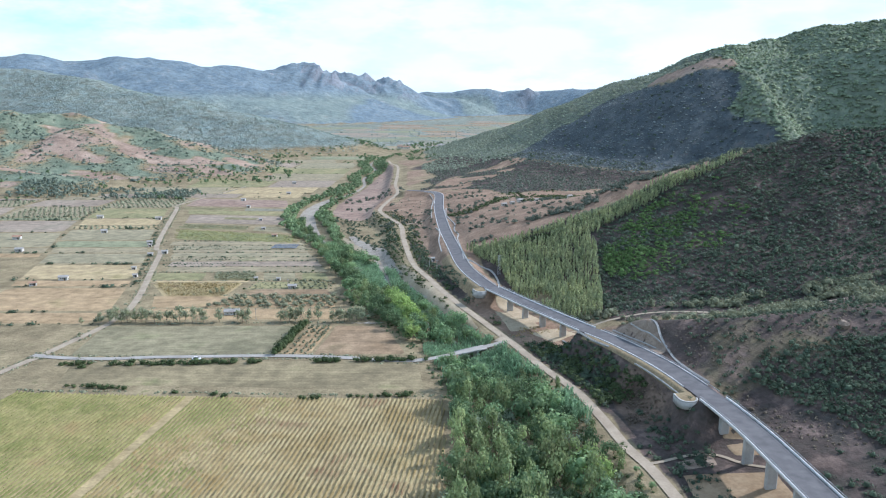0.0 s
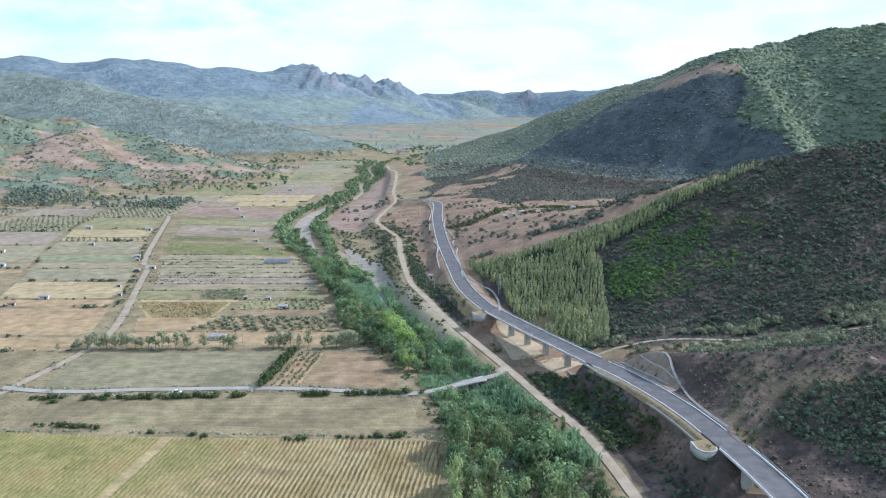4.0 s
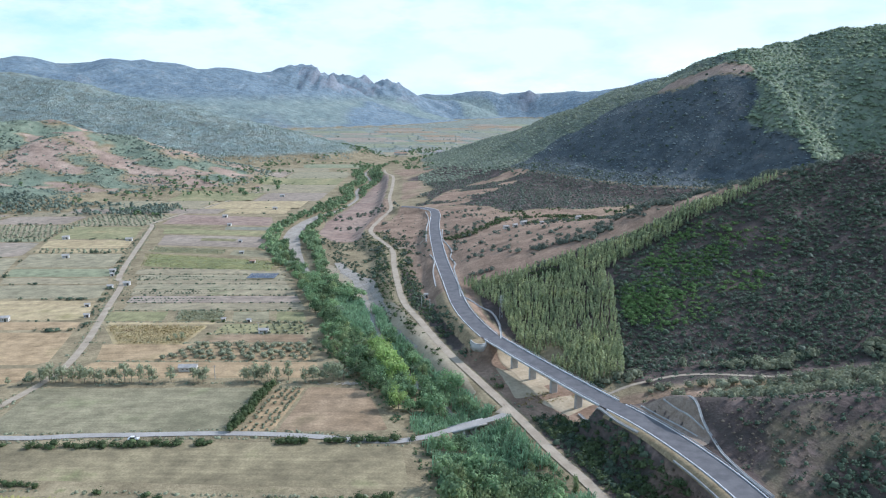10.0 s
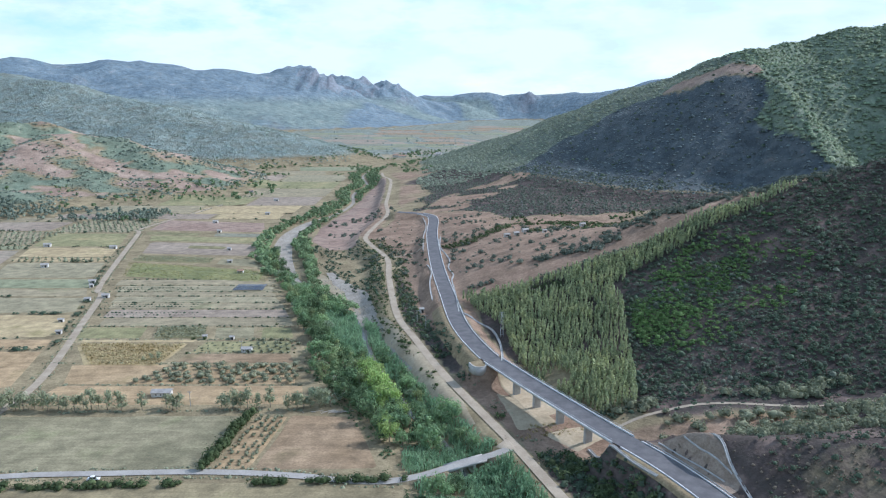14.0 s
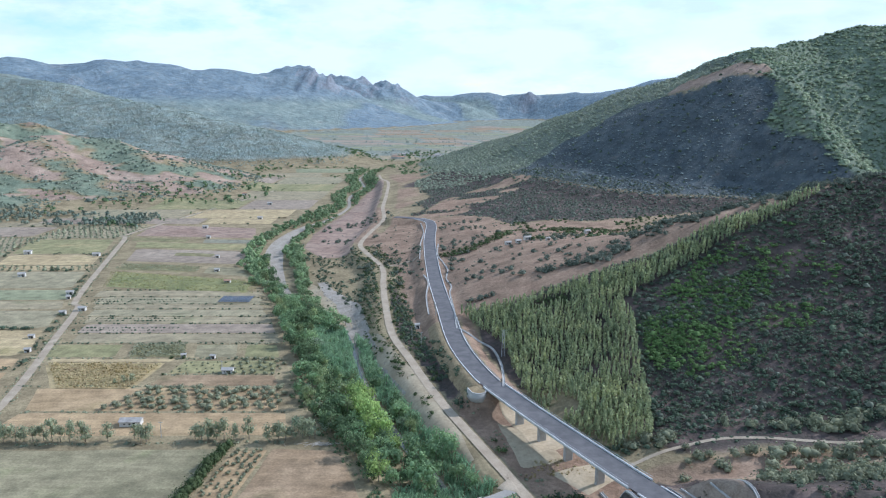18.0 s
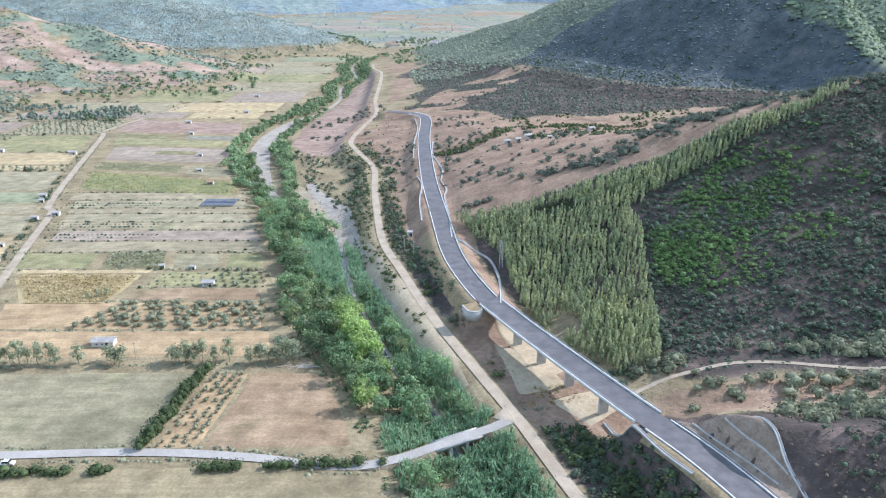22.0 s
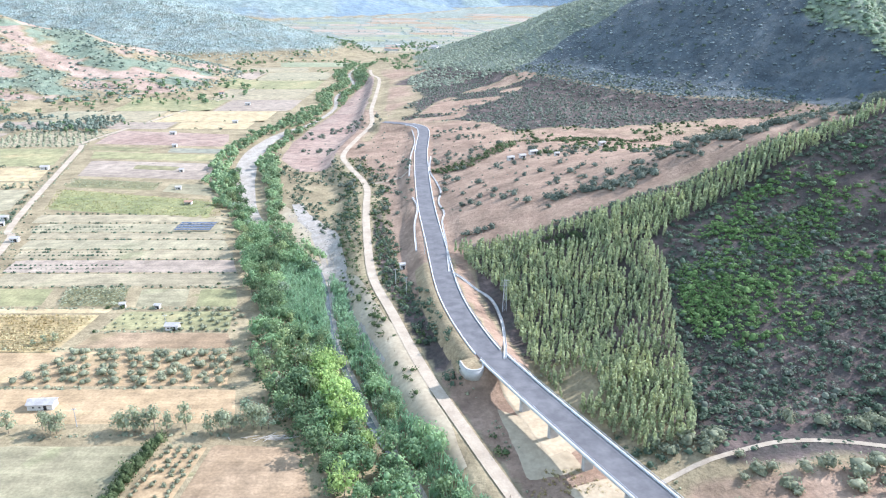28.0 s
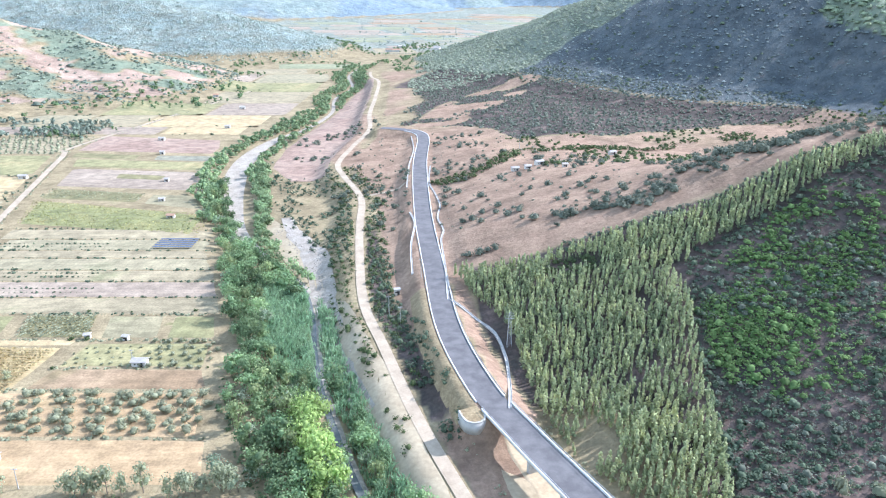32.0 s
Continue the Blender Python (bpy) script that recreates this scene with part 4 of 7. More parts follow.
# ---- the lane's crossing over the stream ----
near_river = np.stack([CROSS_L[:, 0], CROSS_L[:, 1], LANE_Z], 1)
near_river = near_river[near_river[:, 0] > -16]
west_fill, span, east_fill = near_river[near_river[:, 0] < 8.5], near_river[(near_river[:, 0] > 5) & (near_river[:, 0] < 22)], near_river[near_river[:, 0] > 18]
M_FILL = material("weedy_fill", (0.17, 0.14, 0.09), (0.24, 0.20, 0.13), 0.3, fine=1.2, fine_amount=0.4, bump=0.6, third=(0.12, 0.14, 0.06))
for fill in (west_fill, east_fill):
    tagged(swept("lane_fill", fill, [(-5.2, -3.4), (-2.3, 0.05), (2.3, 0.05), (5.2, -3.4)], M_FILL), "low weedy earth fill carrying the lane", "embankment", kind="structure")
culvert = tagged(new("lane_bridge"), "small concrete slab bridge carrying the lane over the stream", "bridge")
mid = Vector(span[len(span) // 2])
culvert.location = mid
for nm, prof in (("slab", [(-2.2, -0.5), (2.2, -0.5), (2.2, 0.08), (-2.2, 0.08)]), ("parapet", [(-2.35, -0.55), (-2.12, -0.55), (-2.12, 0.3), (-2.35, 0.3)]), ("parapet", [(2.12, -0.55), (2.35, -0.55), (2.35, 0.3), (2.12, 0.3)])):
    ob = swept(nm, span, prof, M_CONCRETE)
    ob.parent = culvert
    ob.matrix_parent_inverse = Matrix.Translation(-mid)
for q in (span[1], span[-2]):
    part("pier", box((0.9, 4.2, 4.5), (q[0] - mid.x, q[1] - mid.y, -2.7), 0.08, 0.4), M_CONCRETE, culvert)
patch("junction", [(24.5, 338.5), (33.5, 332), (27.5, 350), (30, 345)], 0.3, M_TRACK, "pale widened junction of lane and track", "track", 8)

# stones strewn over the gravel arm
rs = np.random.default_rng(31)
arm = spline([(-78, 600), (-66, 580), (-54, 560), (-45, 535), (-37, 500), (-29, 470), (-20, 440)], 2)

# bare earth below the near bridge, and the dirt path that leads to it
patch("excavated_soil", [(72.5, 207), (101, 204), (100, 172), (70, 172)], 0.15, M_CLAY, "wide yellowish-brown bare earth below the bridge", "soil", 18)
patch("excavated_soil", [(91.5, 228), (101.5, 226), (101, 213), (92.5, 214)], 0.15, M_CLAY, "yellowish bare earth round a bridge pier", "soil")
patch("rubble", [(73.5, 214), (86.5, 216), (86, 209.5), (75, 208.5)], 0.16, M_STONE, "grey stony rubble beside the dirt path", "rubble", 10)
tagged(ribbon("dirt_path", spline([(66, 213.5), (74, 216), (82, 217), (88, 215), (93, 209), (100, 205)], 2), 0.7, 0.24, M_TRACK), "short dirt path from the track to the bridge", "path", kind="structure")

# ---- foliage: crowns of many small leaf sprays ----
def sprays(points, normals, size, rng, jitter=0.6):
    """A small four-cornered leaf spray at each point, facing roughly along its normal."""
    n = len(points)
    nrm = normals + rng.normal(0, jitter, (n, 3))
    nrm /= np.linalg.norm(nrm, axis=1)[:, None] + 1e-9
    ref = rng.normal(0, 1, (n, 3))
    a = np.cross(nrm, ref)
    a /= np.linalg.norm(a, axis=1)[:, None] + 1e-9
    b = np.cross(nrm, a)
    s = (size * rng.uniform(0.6, 1.3, n))[:, None]
    t = s * rng.uniform(0.5, 0.95, (n, 1))
    fold = nrm * s * 0.25
    v = np.stack([points - a * s, points - b * t + fold, points + a * s, points + b * t - fold], 1)
    f = np.arange(4 * n).reshape(n, 4)
    return v.reshape(-1, 3), f


def blades(rng, count):
    """Upright leaning blades of a reed clump, one unit high."""
    base = rng.uniform(-0.5, 0.5, (count, 2))
    th = rng.uniform(0, 2 * math.pi, count)
    lean = rng.normal(0, 0.12, (count, 2))
    h = rng.uniform(0.65, 1.05, count)
    w = np.stack([np.cos(th), np.sin(th)], 1) * 0.055
    z0 = np.full((count, 1), 0.0)
    low = np.concatenate([base - w, z0], 1), np.concatenate([base + w, z0], 1)
    mid_l = np.concatenate([base + lean * 0.5 - w * 1.5, (h * 0.6)[:, None]], 1)
    mid_r = np.concatenate([base + lean * 0.5 + w * 1.5, (h * 0.6)[:, None]], 1)
    tip_l = np.concatenate([base + lean * 2.2 - w * 0.9, h[:, None]], 1)
    tip_r = np.concatenate([base + lean * 2.2 + w * 0.9, h[:, None] * 0.97], 1)
    v = np.stack([low[0], low[1], mid_r, mid_l, tip_r, tip_l], 1).reshape(-1, 3)
    k = np.arange(count)[:, None] * 6
    f = np.concatenate([k + [0, 1, 2, 3], k + [3, 2, 4, 5]], 0)
    return v, f


def lump(centre, radius, rng, uneven=0.3, rings=2):
    """A small uneven knot of dense twigs and leaves, six-sided, open below."""
    th = np.arange(6) * math.pi / 3 + rng.uniform(0, 1)
    heights, widths = ([-0.55, 0.15, 0.75], [0.8, 1.0, 0.55]) if rings == 2 else ([-0.55, 0.6], [1.0, 0.6])
    vs = []
    for h, w in zip(heights, widths):
        r = w * (1 + rng.uniform(-uneven, uneven, 6))
        vs.append(np.stack([r * np.cos(th), r * np.sin(th), h + rng.uniform(-0.18, 0.18, 6)], 1))
    k = 6 * rings
    fs = [(6 * j + i, 6 * j + (i + 1) % 6, 6 * j + 6 + (i + 1) % 6, 6 * j + 6 + i) for j in range(rings) for i in range(6)]
    fs += [(k, k + 1, k + 2, k + 3), (k, k + 3, k + 4, k + 5)]
    return np.concatenate(vs) * radius + centre, np.array(fs)


def joined(pieces):
    vs, fs, k = [], [], 0
    for v, f in pieces:
        vs.append(v)
        fs.append(f + k)
        k += len(v)
    return np.concatenate(vs), np.concatenate(fs)


def crown(kind, rng, count, size):
    """Points and outward normals for a crown of a kind, about one unit high for trees of unit height."""
    u = rng.random(count)
    th = rng.uniform(0, 2 * math.pi, count)
    if kind == "column":
        z = 0.14 + 0.86 * u ** 0.9
        r = 0.155 * np.clip(1.02 - z, 0, 1) ** 0.55 * smooth(0.1, 0.3, z) * (0.75 + 0.35 * rng.random(count)) * (1 + 0.25 * np.sin(3 * th + 9 * z))
        p = np.stack([r * np.cos(th), r * np.sin(th), z], 1)
        nr = np.stack([np.cos(th), np.sin(th), 0.45 + 0 * th], 1)
        return p, nr, [(np.array([0, 0, h]), w) for h, w in ((0.34, 0.10), (0.56, 0.095), (0.76, 0.07))]
    lobes = {"round": 9, "tall": 10, "spread": 7, "bush": 4}[kind]
    centre = rng.normal(0, 1, (lobes, 3))
    centre /= np.linalg.norm(centre, axis=1)[:, None]
    wide, low, high = {"round": (0.26, 0.22, 0.80), "tall": (0.21, 0.14, 0.84), "spread": (0.36, 0.35, 0.72), "bush": (0.20, 0.16, 0.46), "reed": (0.5, 0.2, 0.8)}[kind]
    centre = centre * [wide, wide, (high - low) / 2] + [0, 0, (high + low) / 2]
    rad = rng.uniform(0.16, 0.30, lobes) * {"round": 1, "tall": 0.95, "spread": 1.05, "bush": 1.6}[kind]
    k = rng.integers(0, lobes, count)
    d = rng.normal(0, 1, (count, 3))
    d[:, 2] = np.abs(d[:, 2]) * 0.9 - 0.25
    d /= np.linalg.norm(d, axis=1)[:, None]
    p = centre[k] + d * (rad[k] * rng.uniform(0.62, 1.15, count))[:, None]
    p[:, 2] = np.maximum(p[:, 2], 0.04)
    return p, d, [(c, r) for c, r in zip(centre, rad)]


def trunk(rng, height, radius, limbs, top):
    """A tapered trunk with limbs, as verts and faces of four corners."""
    vs, fs = [], []

    def ring(c, d, r):
        x = np.cross(d, [0.3, 0.9, 0.1])
        x /= np.linalg.norm(x)
        y = np.cross(d, x)
        k = len(vs)
        for i in range(5):
            an = i * 2 * math.pi / 5
            vs.append(np.array(c, float) + r * (math.cos(an) * x + math.sin(an) * y))
        return [k + i for i in range(5)]

    def skin(p, q):
        for i in range(5):
            j = (i + 1) % 5
            fs.append((p[i], p[j], q[j], q[i]))

    up = np.array([0.0, 0.0, 1.0])
    mid = np.array([rng.normal(0, 0.02) * height, rng.normal(0, 0.02) * height, top * 0.5 * height])
    low, waist, tip = ring((0, 0, -0.05 * height), up, radius), ring(mid, up, radius * 0.75), ring((mid[0], mid[1], top * height), up, radius * 0.25)
    skin(low, waist)
    skin(waist, tip)
    for n in range(limbs):
        an = rng.uniform(0, 2 * math.pi)
        d = np.array([math.cos(an), math.sin(an), 0.9])
        d /= np.linalg.norm(d)
        foot = ring(mid, d, radius * 0.4)
        foot[0] = waist[n % 5]
        skin(foot, ring(mid + d * 0.28 * height, d, radius * 0.12))
    return np.array(vs), np.array(fs)


class Kind:
    """Some meshes of one kind of plant at unit height, to place singly or to merge by the thousand."""

    def __init__(self, name, shape, leaf, count, size, variants=4, seed=1, limbs=3, top=0.75, radius=0.02, cores=4, knot=0.66, rings=2, bark=None):
        self.bark = bark or M_BARK
        self.name, self.leaf, self.made, self.count, self.spare = name, leaf, [], 0, []
        self.rng = np.random.default_rng(seed)
        self.crowns, self.trunks = [], []
        for _ in range(variants):
            if shape == "blades":
                tops = self.rng.uniform(-0.55, 0.55, (count * 2, 2))
                p = np.concatenate([tops, self.rng.uniform(0.55, 1.0, (count * 2, 1))], 1)
                self.crowns.append(joined([blades(self.rng, count), sprays(p, np.array([[0.0, 0.0, 1.0]]), size, self.rng, 0.55)]))
            else:
                p, nr, knots = crown(shape, self.rng, count, size)
                inner = [lump(c, r * knot, self.rng, rings=rings) for c, r in knots[:cores]]
                self.crowns.append(joined([sprays(p, nr, size, self.rng, 0.42)] + inner))
            self.trunks.append(trunk(self.rng, 1.0, radius, limbs, top))

    def thing(self, x, y, height, wide, label, category, group, sink=0.1):
        """One plant as a thing with its trunk and crown."""
        if not self.made:
            for c, t in zip(self.crowns, self.trunks):
                self.made.append((quick_mesh("trunk", *t, [self.bark], smooth=True), quick_mesh("crown", *c, [M_LEAF[self.leaf]])))
        if len(self.spare) or self.count >= 300:
            self.spare.append((x, y, height, wide))
            return None
        self.count += 1
        tm, cm = self.made[int(self.rng.integers(len(self.made)))]
        root = tagged(new(self.name), label, category, group)
        root.location = (x, y, gz_fast(x, y) - sink)
        root.rotation_euler = (0, 0, self.rng.uniform(0, 6.28))
        root.scale = (height * wide, height * wide, height)
        for nm, me in (("trunk", tm), ("crown", cm)):
            ob = new(nm, me)
            ob.parent = root
        return root

    def merged(self, name, xs, ys, heights, wides, label, category, with_trunk=False, leaf=None, sink=0.1):
        """Many plants joined into one object of kind stuff."""
        vs, fs, k = [], [], 0
        xs, ys = np.asarray(xs, float), np.asarray(ys, float)
        zs = ground_fast(xs, ys) - sink
        which = self.rng.integers(0, len(self.crowns), len(xs))
        turn = self.rng.uniform(0, 2 * math.pi, len(xs))
        for c, (v, f) in enumerate(self.crowns):
            sel = np.nonzero(which == c)[0]
            if not len(sel):
                continue
            co, si = np.cos(turn[sel])[:, None], np.sin(turn[sel])[:, None]
            h, w = heights[sel][:, None], (heights * wides)[sel][:, None]
            out = np.stack([(v[:, 0] * co - v[:, 1] * si) * w + xs[sel][:, None], (v[:, 0] * si + v[:, 1] * co) * w + ys[sel][:, None], v[:, 2] * h + zs[sel][:, None]], -1)
            ff = f[None] + (np.arange(len(sel)) * len(v))[:, None, None] + k
            vs.append(out.reshape(-1, 3))
            fs.append(ff.reshape(-1, 4))
            k += out.shape[0] * out.shape[1]
        if not vs:
            return None
        me = quick_mesh(name, np.concatenate(vs), np.concatenate(fs), [M_LEAF[leaf or self.leaf]])
        return tagged(new(name, me), label, category, kind="stuff")


def join_spare(kind, name, label):
    """The plants past those kept as single things, joined into one."""
    if kind.spare:
        q = np.array(kind.spare)
        kind.merged(name, q[:, 0], q[:, 1], q[:, 2], q[:, 3], label, "trees")


# quick look-up of the ground's height
def ground_fast(x, y):
    x, y = np.asarray(x, float), np.asarray(y, float)
    i = np.clip(np.searchsorted(GX, x) - 1, 0, len(GX) - 2)
    j = np.clip(np.searchsorted(GY, y) - 1, 0, len(GY) - 2)
    s, t = (x - GX[i]) / (GX[i + 1] - GX[i]), (y - GY[j]) / (GY[j + 1] - GY[j])
    s, t = np.clip(s, 0, 1), np.clip(t, 0, 1)
    return (gzz[j, i] * (1 - s) + gzz[j, i + 1] * s) * (1 - t) + (gzz[j + 1, i] * (1 - s) + gzz[j + 1, i + 1] * s) * t


def gz_fast(x, y):
    return float(ground_fast(np.array([x]), np.array([y]))[0])


def inside(x, y, poly):
    x, y = np.asarray(x, float), np.asarray(y, float)
    hit = np.zeros(x.shape, bool)
    for (ax, ay), (bx, by) in zip(poly, poly[1:] + poly[:1]):
        cond = (ay > y) != (by > y)
        with np.errstate(divide="ignore", invalid="ignore"):
            hit ^= cond & (x < (bx - ax) * (y - ay) / (by - ay + 1e-12) + ax)
    return hit


def scatter(x0, x1, y0, y1, gap, seed, keep=None, jitter=0.45):
    """Places on a jittered grid, those kept for which keep(x, y) holds."""
    r = np.random.default_rng(seed)
    x, y = np.meshgrid(np.arange(x0, x1, gap), np.arange(y0, y1, gap))
    x = (x + np.where((np.arange(x.shape[0]) % 2)[:, None] == 0, 0, gap / 2)).ravel() + r.uniform(-jitter, jitter, x.size) * gap
    y = y.ravel() + r.uniform(-jitter, jitter, x.size) * gap
    if keep is not None:
        k = keep(x, y)
        x, y = x[k], y[k]
    return x, y


def track_x(y):
    return np.interp(y, [p[1] for p in TRACK], [p[0] for p in TRACK])


def clear_of_roads(x, y, road=7.0, track=4.5, hill_track=3.0):
    a, _ = near_line(x, y, ROAD_L)
    b, _ = near_line(x, y, TRACK_L)
    c, _ = near_line(x, y, CROSS_L)
    return (a > road) & (b > track) & (c > 3.6)


POPLAR = Kind("eucalyptus_sapling", "column", "poplar", 52, 0.075, 8, 3, 0, 0.9, 0.009, cores=3, knot=0.85, rings=1, bark=M_PALE_BARK)
BROAD = Kind("riverside_tree", "round", "riparian", 380, 0.044, 6, 5, 4, 0.7, 0.022, cores=7, knot=0.42)
LIME = Kind("lime_green_poplar", "round", "bright", 560, 0.037, 3, 6, 5, 0.75, 0.02, cores=7, knot=0.42)
WILLOW = Kind("willow_bush", "spread", "willow", 300, 0.048, 3, 7, 3, 0.5, 0.03, knot=0.42)
REED = Kind("giant_reeds", "blades", "reed", 11, 0.085, 5, 8, 0, 0.5, 0.01)
OLIVE = Kind("olive_tree", "bush", "olive", 130, 0.062, 5, 9, 3, 0.5, 0.035, cores=4, knot=0.6)
GUM = Kind("eucalyptus_tree", "tall", "gum", 340, 0.044, 5, 10, 4, 0.8, 0.022, cores=6, knot=0.42)
SHRUB = Kind("shrub", "bush", "maquis", 32, 0.09, 8, 11, 2, 0.4, 0.03, cores=1, knot=0.6, rings=1)
WILD_OLIVE = Kind("wild_olive", "bush", "olive", 64, 0.078, 5, 14, 2, 0.4, 0.03, cores=3, knot=0.62, rings=1)
RIVER_TREE = Kind("river_tree", "round", "riparian", 70, 0.10, 5, 15, 2, 0.6, 0.02, cores=4, knot=0.9)
CHANNEL_TREE = Kind("channel_tree", "round", "river_light", 150, 0.068, 4, 19, 3, 0.6, 0.022, cores=5, knot=0.55)
FINE_SHRUB = Kind("hedge_bush", "bush", "hedge", 130, 0.058, 5, 12, 2, 0.4, 0.03, cores=3, knot=0.6)
WOOD_GUM = Kind("eucalyptus_tree", "tall", "wood_gum", 340, 0.044, 5, 18, 4, 0.8, 0.022, cores=6, knot=0.42)
FAR_TREE = Kind("far_tree", "round", "riparian", 26, 0.15, 6, 16, 0, 0.6, 0.02, cores=2, knot=1.1, rings=1)
FAR_SHRUB = Kind("far_shrub", "bush", "far", 5, 0.19, 8, 13, 0, 0.4, 0.03, cores=1, knot=0.95, rings=1)

# ---- the young eucalyptus plantation on the slope ----
PLANTATION = [(13, 505), (17, 500), (27, 475), (34.5, 459), (37.5, 440), (39, 415), (42, 402), (51, 384), (60, 369), (67, 358), (82, 362), (86, 386), (89, 407), (93, 430), (96, 458), (103, 472), (122, 476), (137, 479), (153, 485), (177, 491), (198, 497), (206, 502), (198, 503), (174, 499), (148, 497), (129, 497), (107, 496), (85, 495), (62, 494), (46, 495), (28, 499)]
PLANT_GAP = [(50, 484), (56, 489), (68, 488), (75, 479), (68, 475), (57, 478)]
px_, py_ = scatter(8, 232, 352, 580, 2.1, 21, lambda x, y: inside(x, y, PLANTATION) & clear_of_roads(x, y, 6) & ~(np.hypot((x - 55) / 6, (y - 390) / 8) < 1) & ~inside(x, y, PLANT_GAP) & (vnoise(x, y, 8, 123, 2) > -0.62) & (np.hypot((x - 98) / 5, (y - 461) / 6) > 1), 0.3)
rp = np.random.default_rng(4)
ph = rp.uniform(4.0, 6.8, len(px_)) * (1.0 + 0.28 * vnoise(px_, py_, 26, 8)) * np.where(rp.random(len(px_)) < 0.08, 0.6, 1.0)
order = np.argsort(np.hypot(px_ - 40, py_ - 360))
near, rest = order[:300], order[300:]
for i in near:
    POPLAR.thing(px_[i], py_[i], ph[i], float(0.74 + 0.28 * rp.random()), "slender young eucalyptus with a narrow pale green crown", "tree", "plantation on the slope")
POPLAR.merged("plantation", px_[rest], py_[rest], ph[rest], rp.uniform(0.74, 1.04, len(rest)), "dense rows of slender pale green young eucalyptus trees", "plantation")

gx_, gy_ = scatter(40, 90, 465, 500, 2.3, 124, lambda x, y: inside(x, y, PLANT_GAP))
# ---- maquis on the near hill ----
GREEN_PATCH = [(93, 404), (97, 436), (104, 458), (122, 472), (150, 481), (190, 488), (212, 472), (185, 440), (160, 412), (130, 398), (108, 396)]


def near_hill_ground(x, y):
    off = x - np.interp(y, [p[1] for p in TRACK], [p[0] for p in TRACK])
    return (off > 40) & ~inside(x, y, PLANTATION) & (ridge(x, y, RED_SLOPES) < 0.3) & ((x > 222) | (y < np.interp(x, [0, 40, 113, 200, 225], [506, 498, 499, 499, 503]) + 5)) & clear_of_roads(x, y, 9)


hx, hy = scatter(60, 350, 352, 560, 2.65, 22, lambda x, y: near_hill_ground(x, y) & (vnoise(x, y, 16, 41) > -0.58), 0.5)
dist = near_line(hx, hy, spline(HILL_TRACK, 4))[0]
keep = dist > 6
hx, hy = hx[keep], hy[keep]
hh = np.random.default_rng(5).uniform(1.3, 3.3, len(hx)) * (1 + 0.3 * vnoise(hx, hy, 12, 42))
greyish = (vnoise(hx, hy, 30, 125, 2) + np.random.default_rng(15).normal(0, 0.45, len(hx))) > 0.42
green = inside(hx, hy, GREEN_PATCH) & (vnoise(hx, hy, 20, 43) > -0.25 + 0.7 * smooth(120, 215, hx))
close = ~green & (hx < 255) & ~greyish
pale = ~green & (hx < 255) & greyish
SHRUB.merged("grey_shrubs", hx[pale], hy[pale], hh[pale], np.full(pale.sum(), 1.45), "rounded grey-green shrubs among darker maquis", "shrubs", leaf="grey_shrub")
SHRUB.merged("gap_shrubs", gx_, gy_, np.random.default_rng(16).uniform(1.6, 3.0, len(gx_)), np.full(len(gx_), 1.5), "dark green shrubs in a gap of the plantation", "shrubs", leaf="hedge")
SHRUB.merged("maquis", hx[close], hy[close], hh[close], np.full(close.sum(), 1.5), "dense dark green maquis shrubs covering the hillside", "shrubs")
beyond = ~green & (hx >= 255)
FAR_SHRUB.merged("maquis", hx[beyond], hy[beyond], hh[beyond], np.full(beyond.sum(), 1.6), "dense dark green maquis on the upper hillside", "shrubs", leaf="maquis")
SHRUB.merged("green_maquis", hx[green], hy[green], hh[green] * 0.95, np.full(green.sum(), 1.7), "fresh green strawberry-tree thicket on the hillside", "shrubs", leaf="green")

ux, uy = scatter(75, 330, 356, 525, 2.7, 94, lambda x, y: near_hill_ground(x, y) & (vnoise(x, y, 10, 95) > -0.25), 0.5)
FAR_SHRUB.merged("low_maquis", ux, uy, np.random.default_rng(8).uniform(0.5, 1.3, len(ux)), np.full(len(ux), 2.3), "low undergrowth of cistus and heath between taller shrubs", "shrubs", leaf="maquis", sink=0.15)

GREEN_CORE = [(94, 412), (96, 441), (114, 448), (126, 464), (125, 476), (139, 477), (151, 467), (160, 453), (150, 430), (132, 423), (117, 418), (105, 411)]
ux, uy = scatter(90, 168, 398, 490, 2.05, 112, lambda x, y: inside(x, y, GREEN_CORE) & (vnoise(x, y, 14, 113) > -0.3))
SHRUB.merged("green_maquis", ux, uy, np.random.default_rng(9).uniform(1.6, 3.0, len(ux)), np.full(len(ux), 1.5), "dense fresh green thicket beside the plantation", "shrubs", leaf="green")

# slope south of the hill, with thinner shrubs and one dense dark thicket
sx, sy = scatter(70, 300, 150, 362, 3.3, 23, lambda x, y: (x - np.interp(y, [p[1] for p in TRACK], [p[0] for p in TRACK]) > 12) & clear_of_roads(x, y, 10) & (vnoise(x, y, 30, 45) > -0.25 - 0.3 * smooth(110, 170, x)) & ~((x < 101) & (y > 256) & (y < 324)), 0.5)
dist = near_line(sx, sy, spline(HILL_TRACK, 4))[0]
sx, sy = sx[dist > 6], sy[dist > 6]
r5 = np.random.default_rng(6)
open_ground = inside(sx, sy, [(66, 340), (80, 354), (125, 356), (150, 344), (116, 328), (98, 322), (76, 322)])
open_ground |= inside(sx, sy, [(98, 215), (104, 250), (112, 256), (131, 231), (138, 206), (118, 195)])
pick = ~open_ground | (r5.random(len(sx)) < 0.08)
sx, sy = sx[pick], sy[pick]
pale = (vnoise(sx, sy, 22, 47) > -0.25) & (sy > 304)
pick = r5.random(len(sx)) < np.where(pale, 0.72, 0.66)
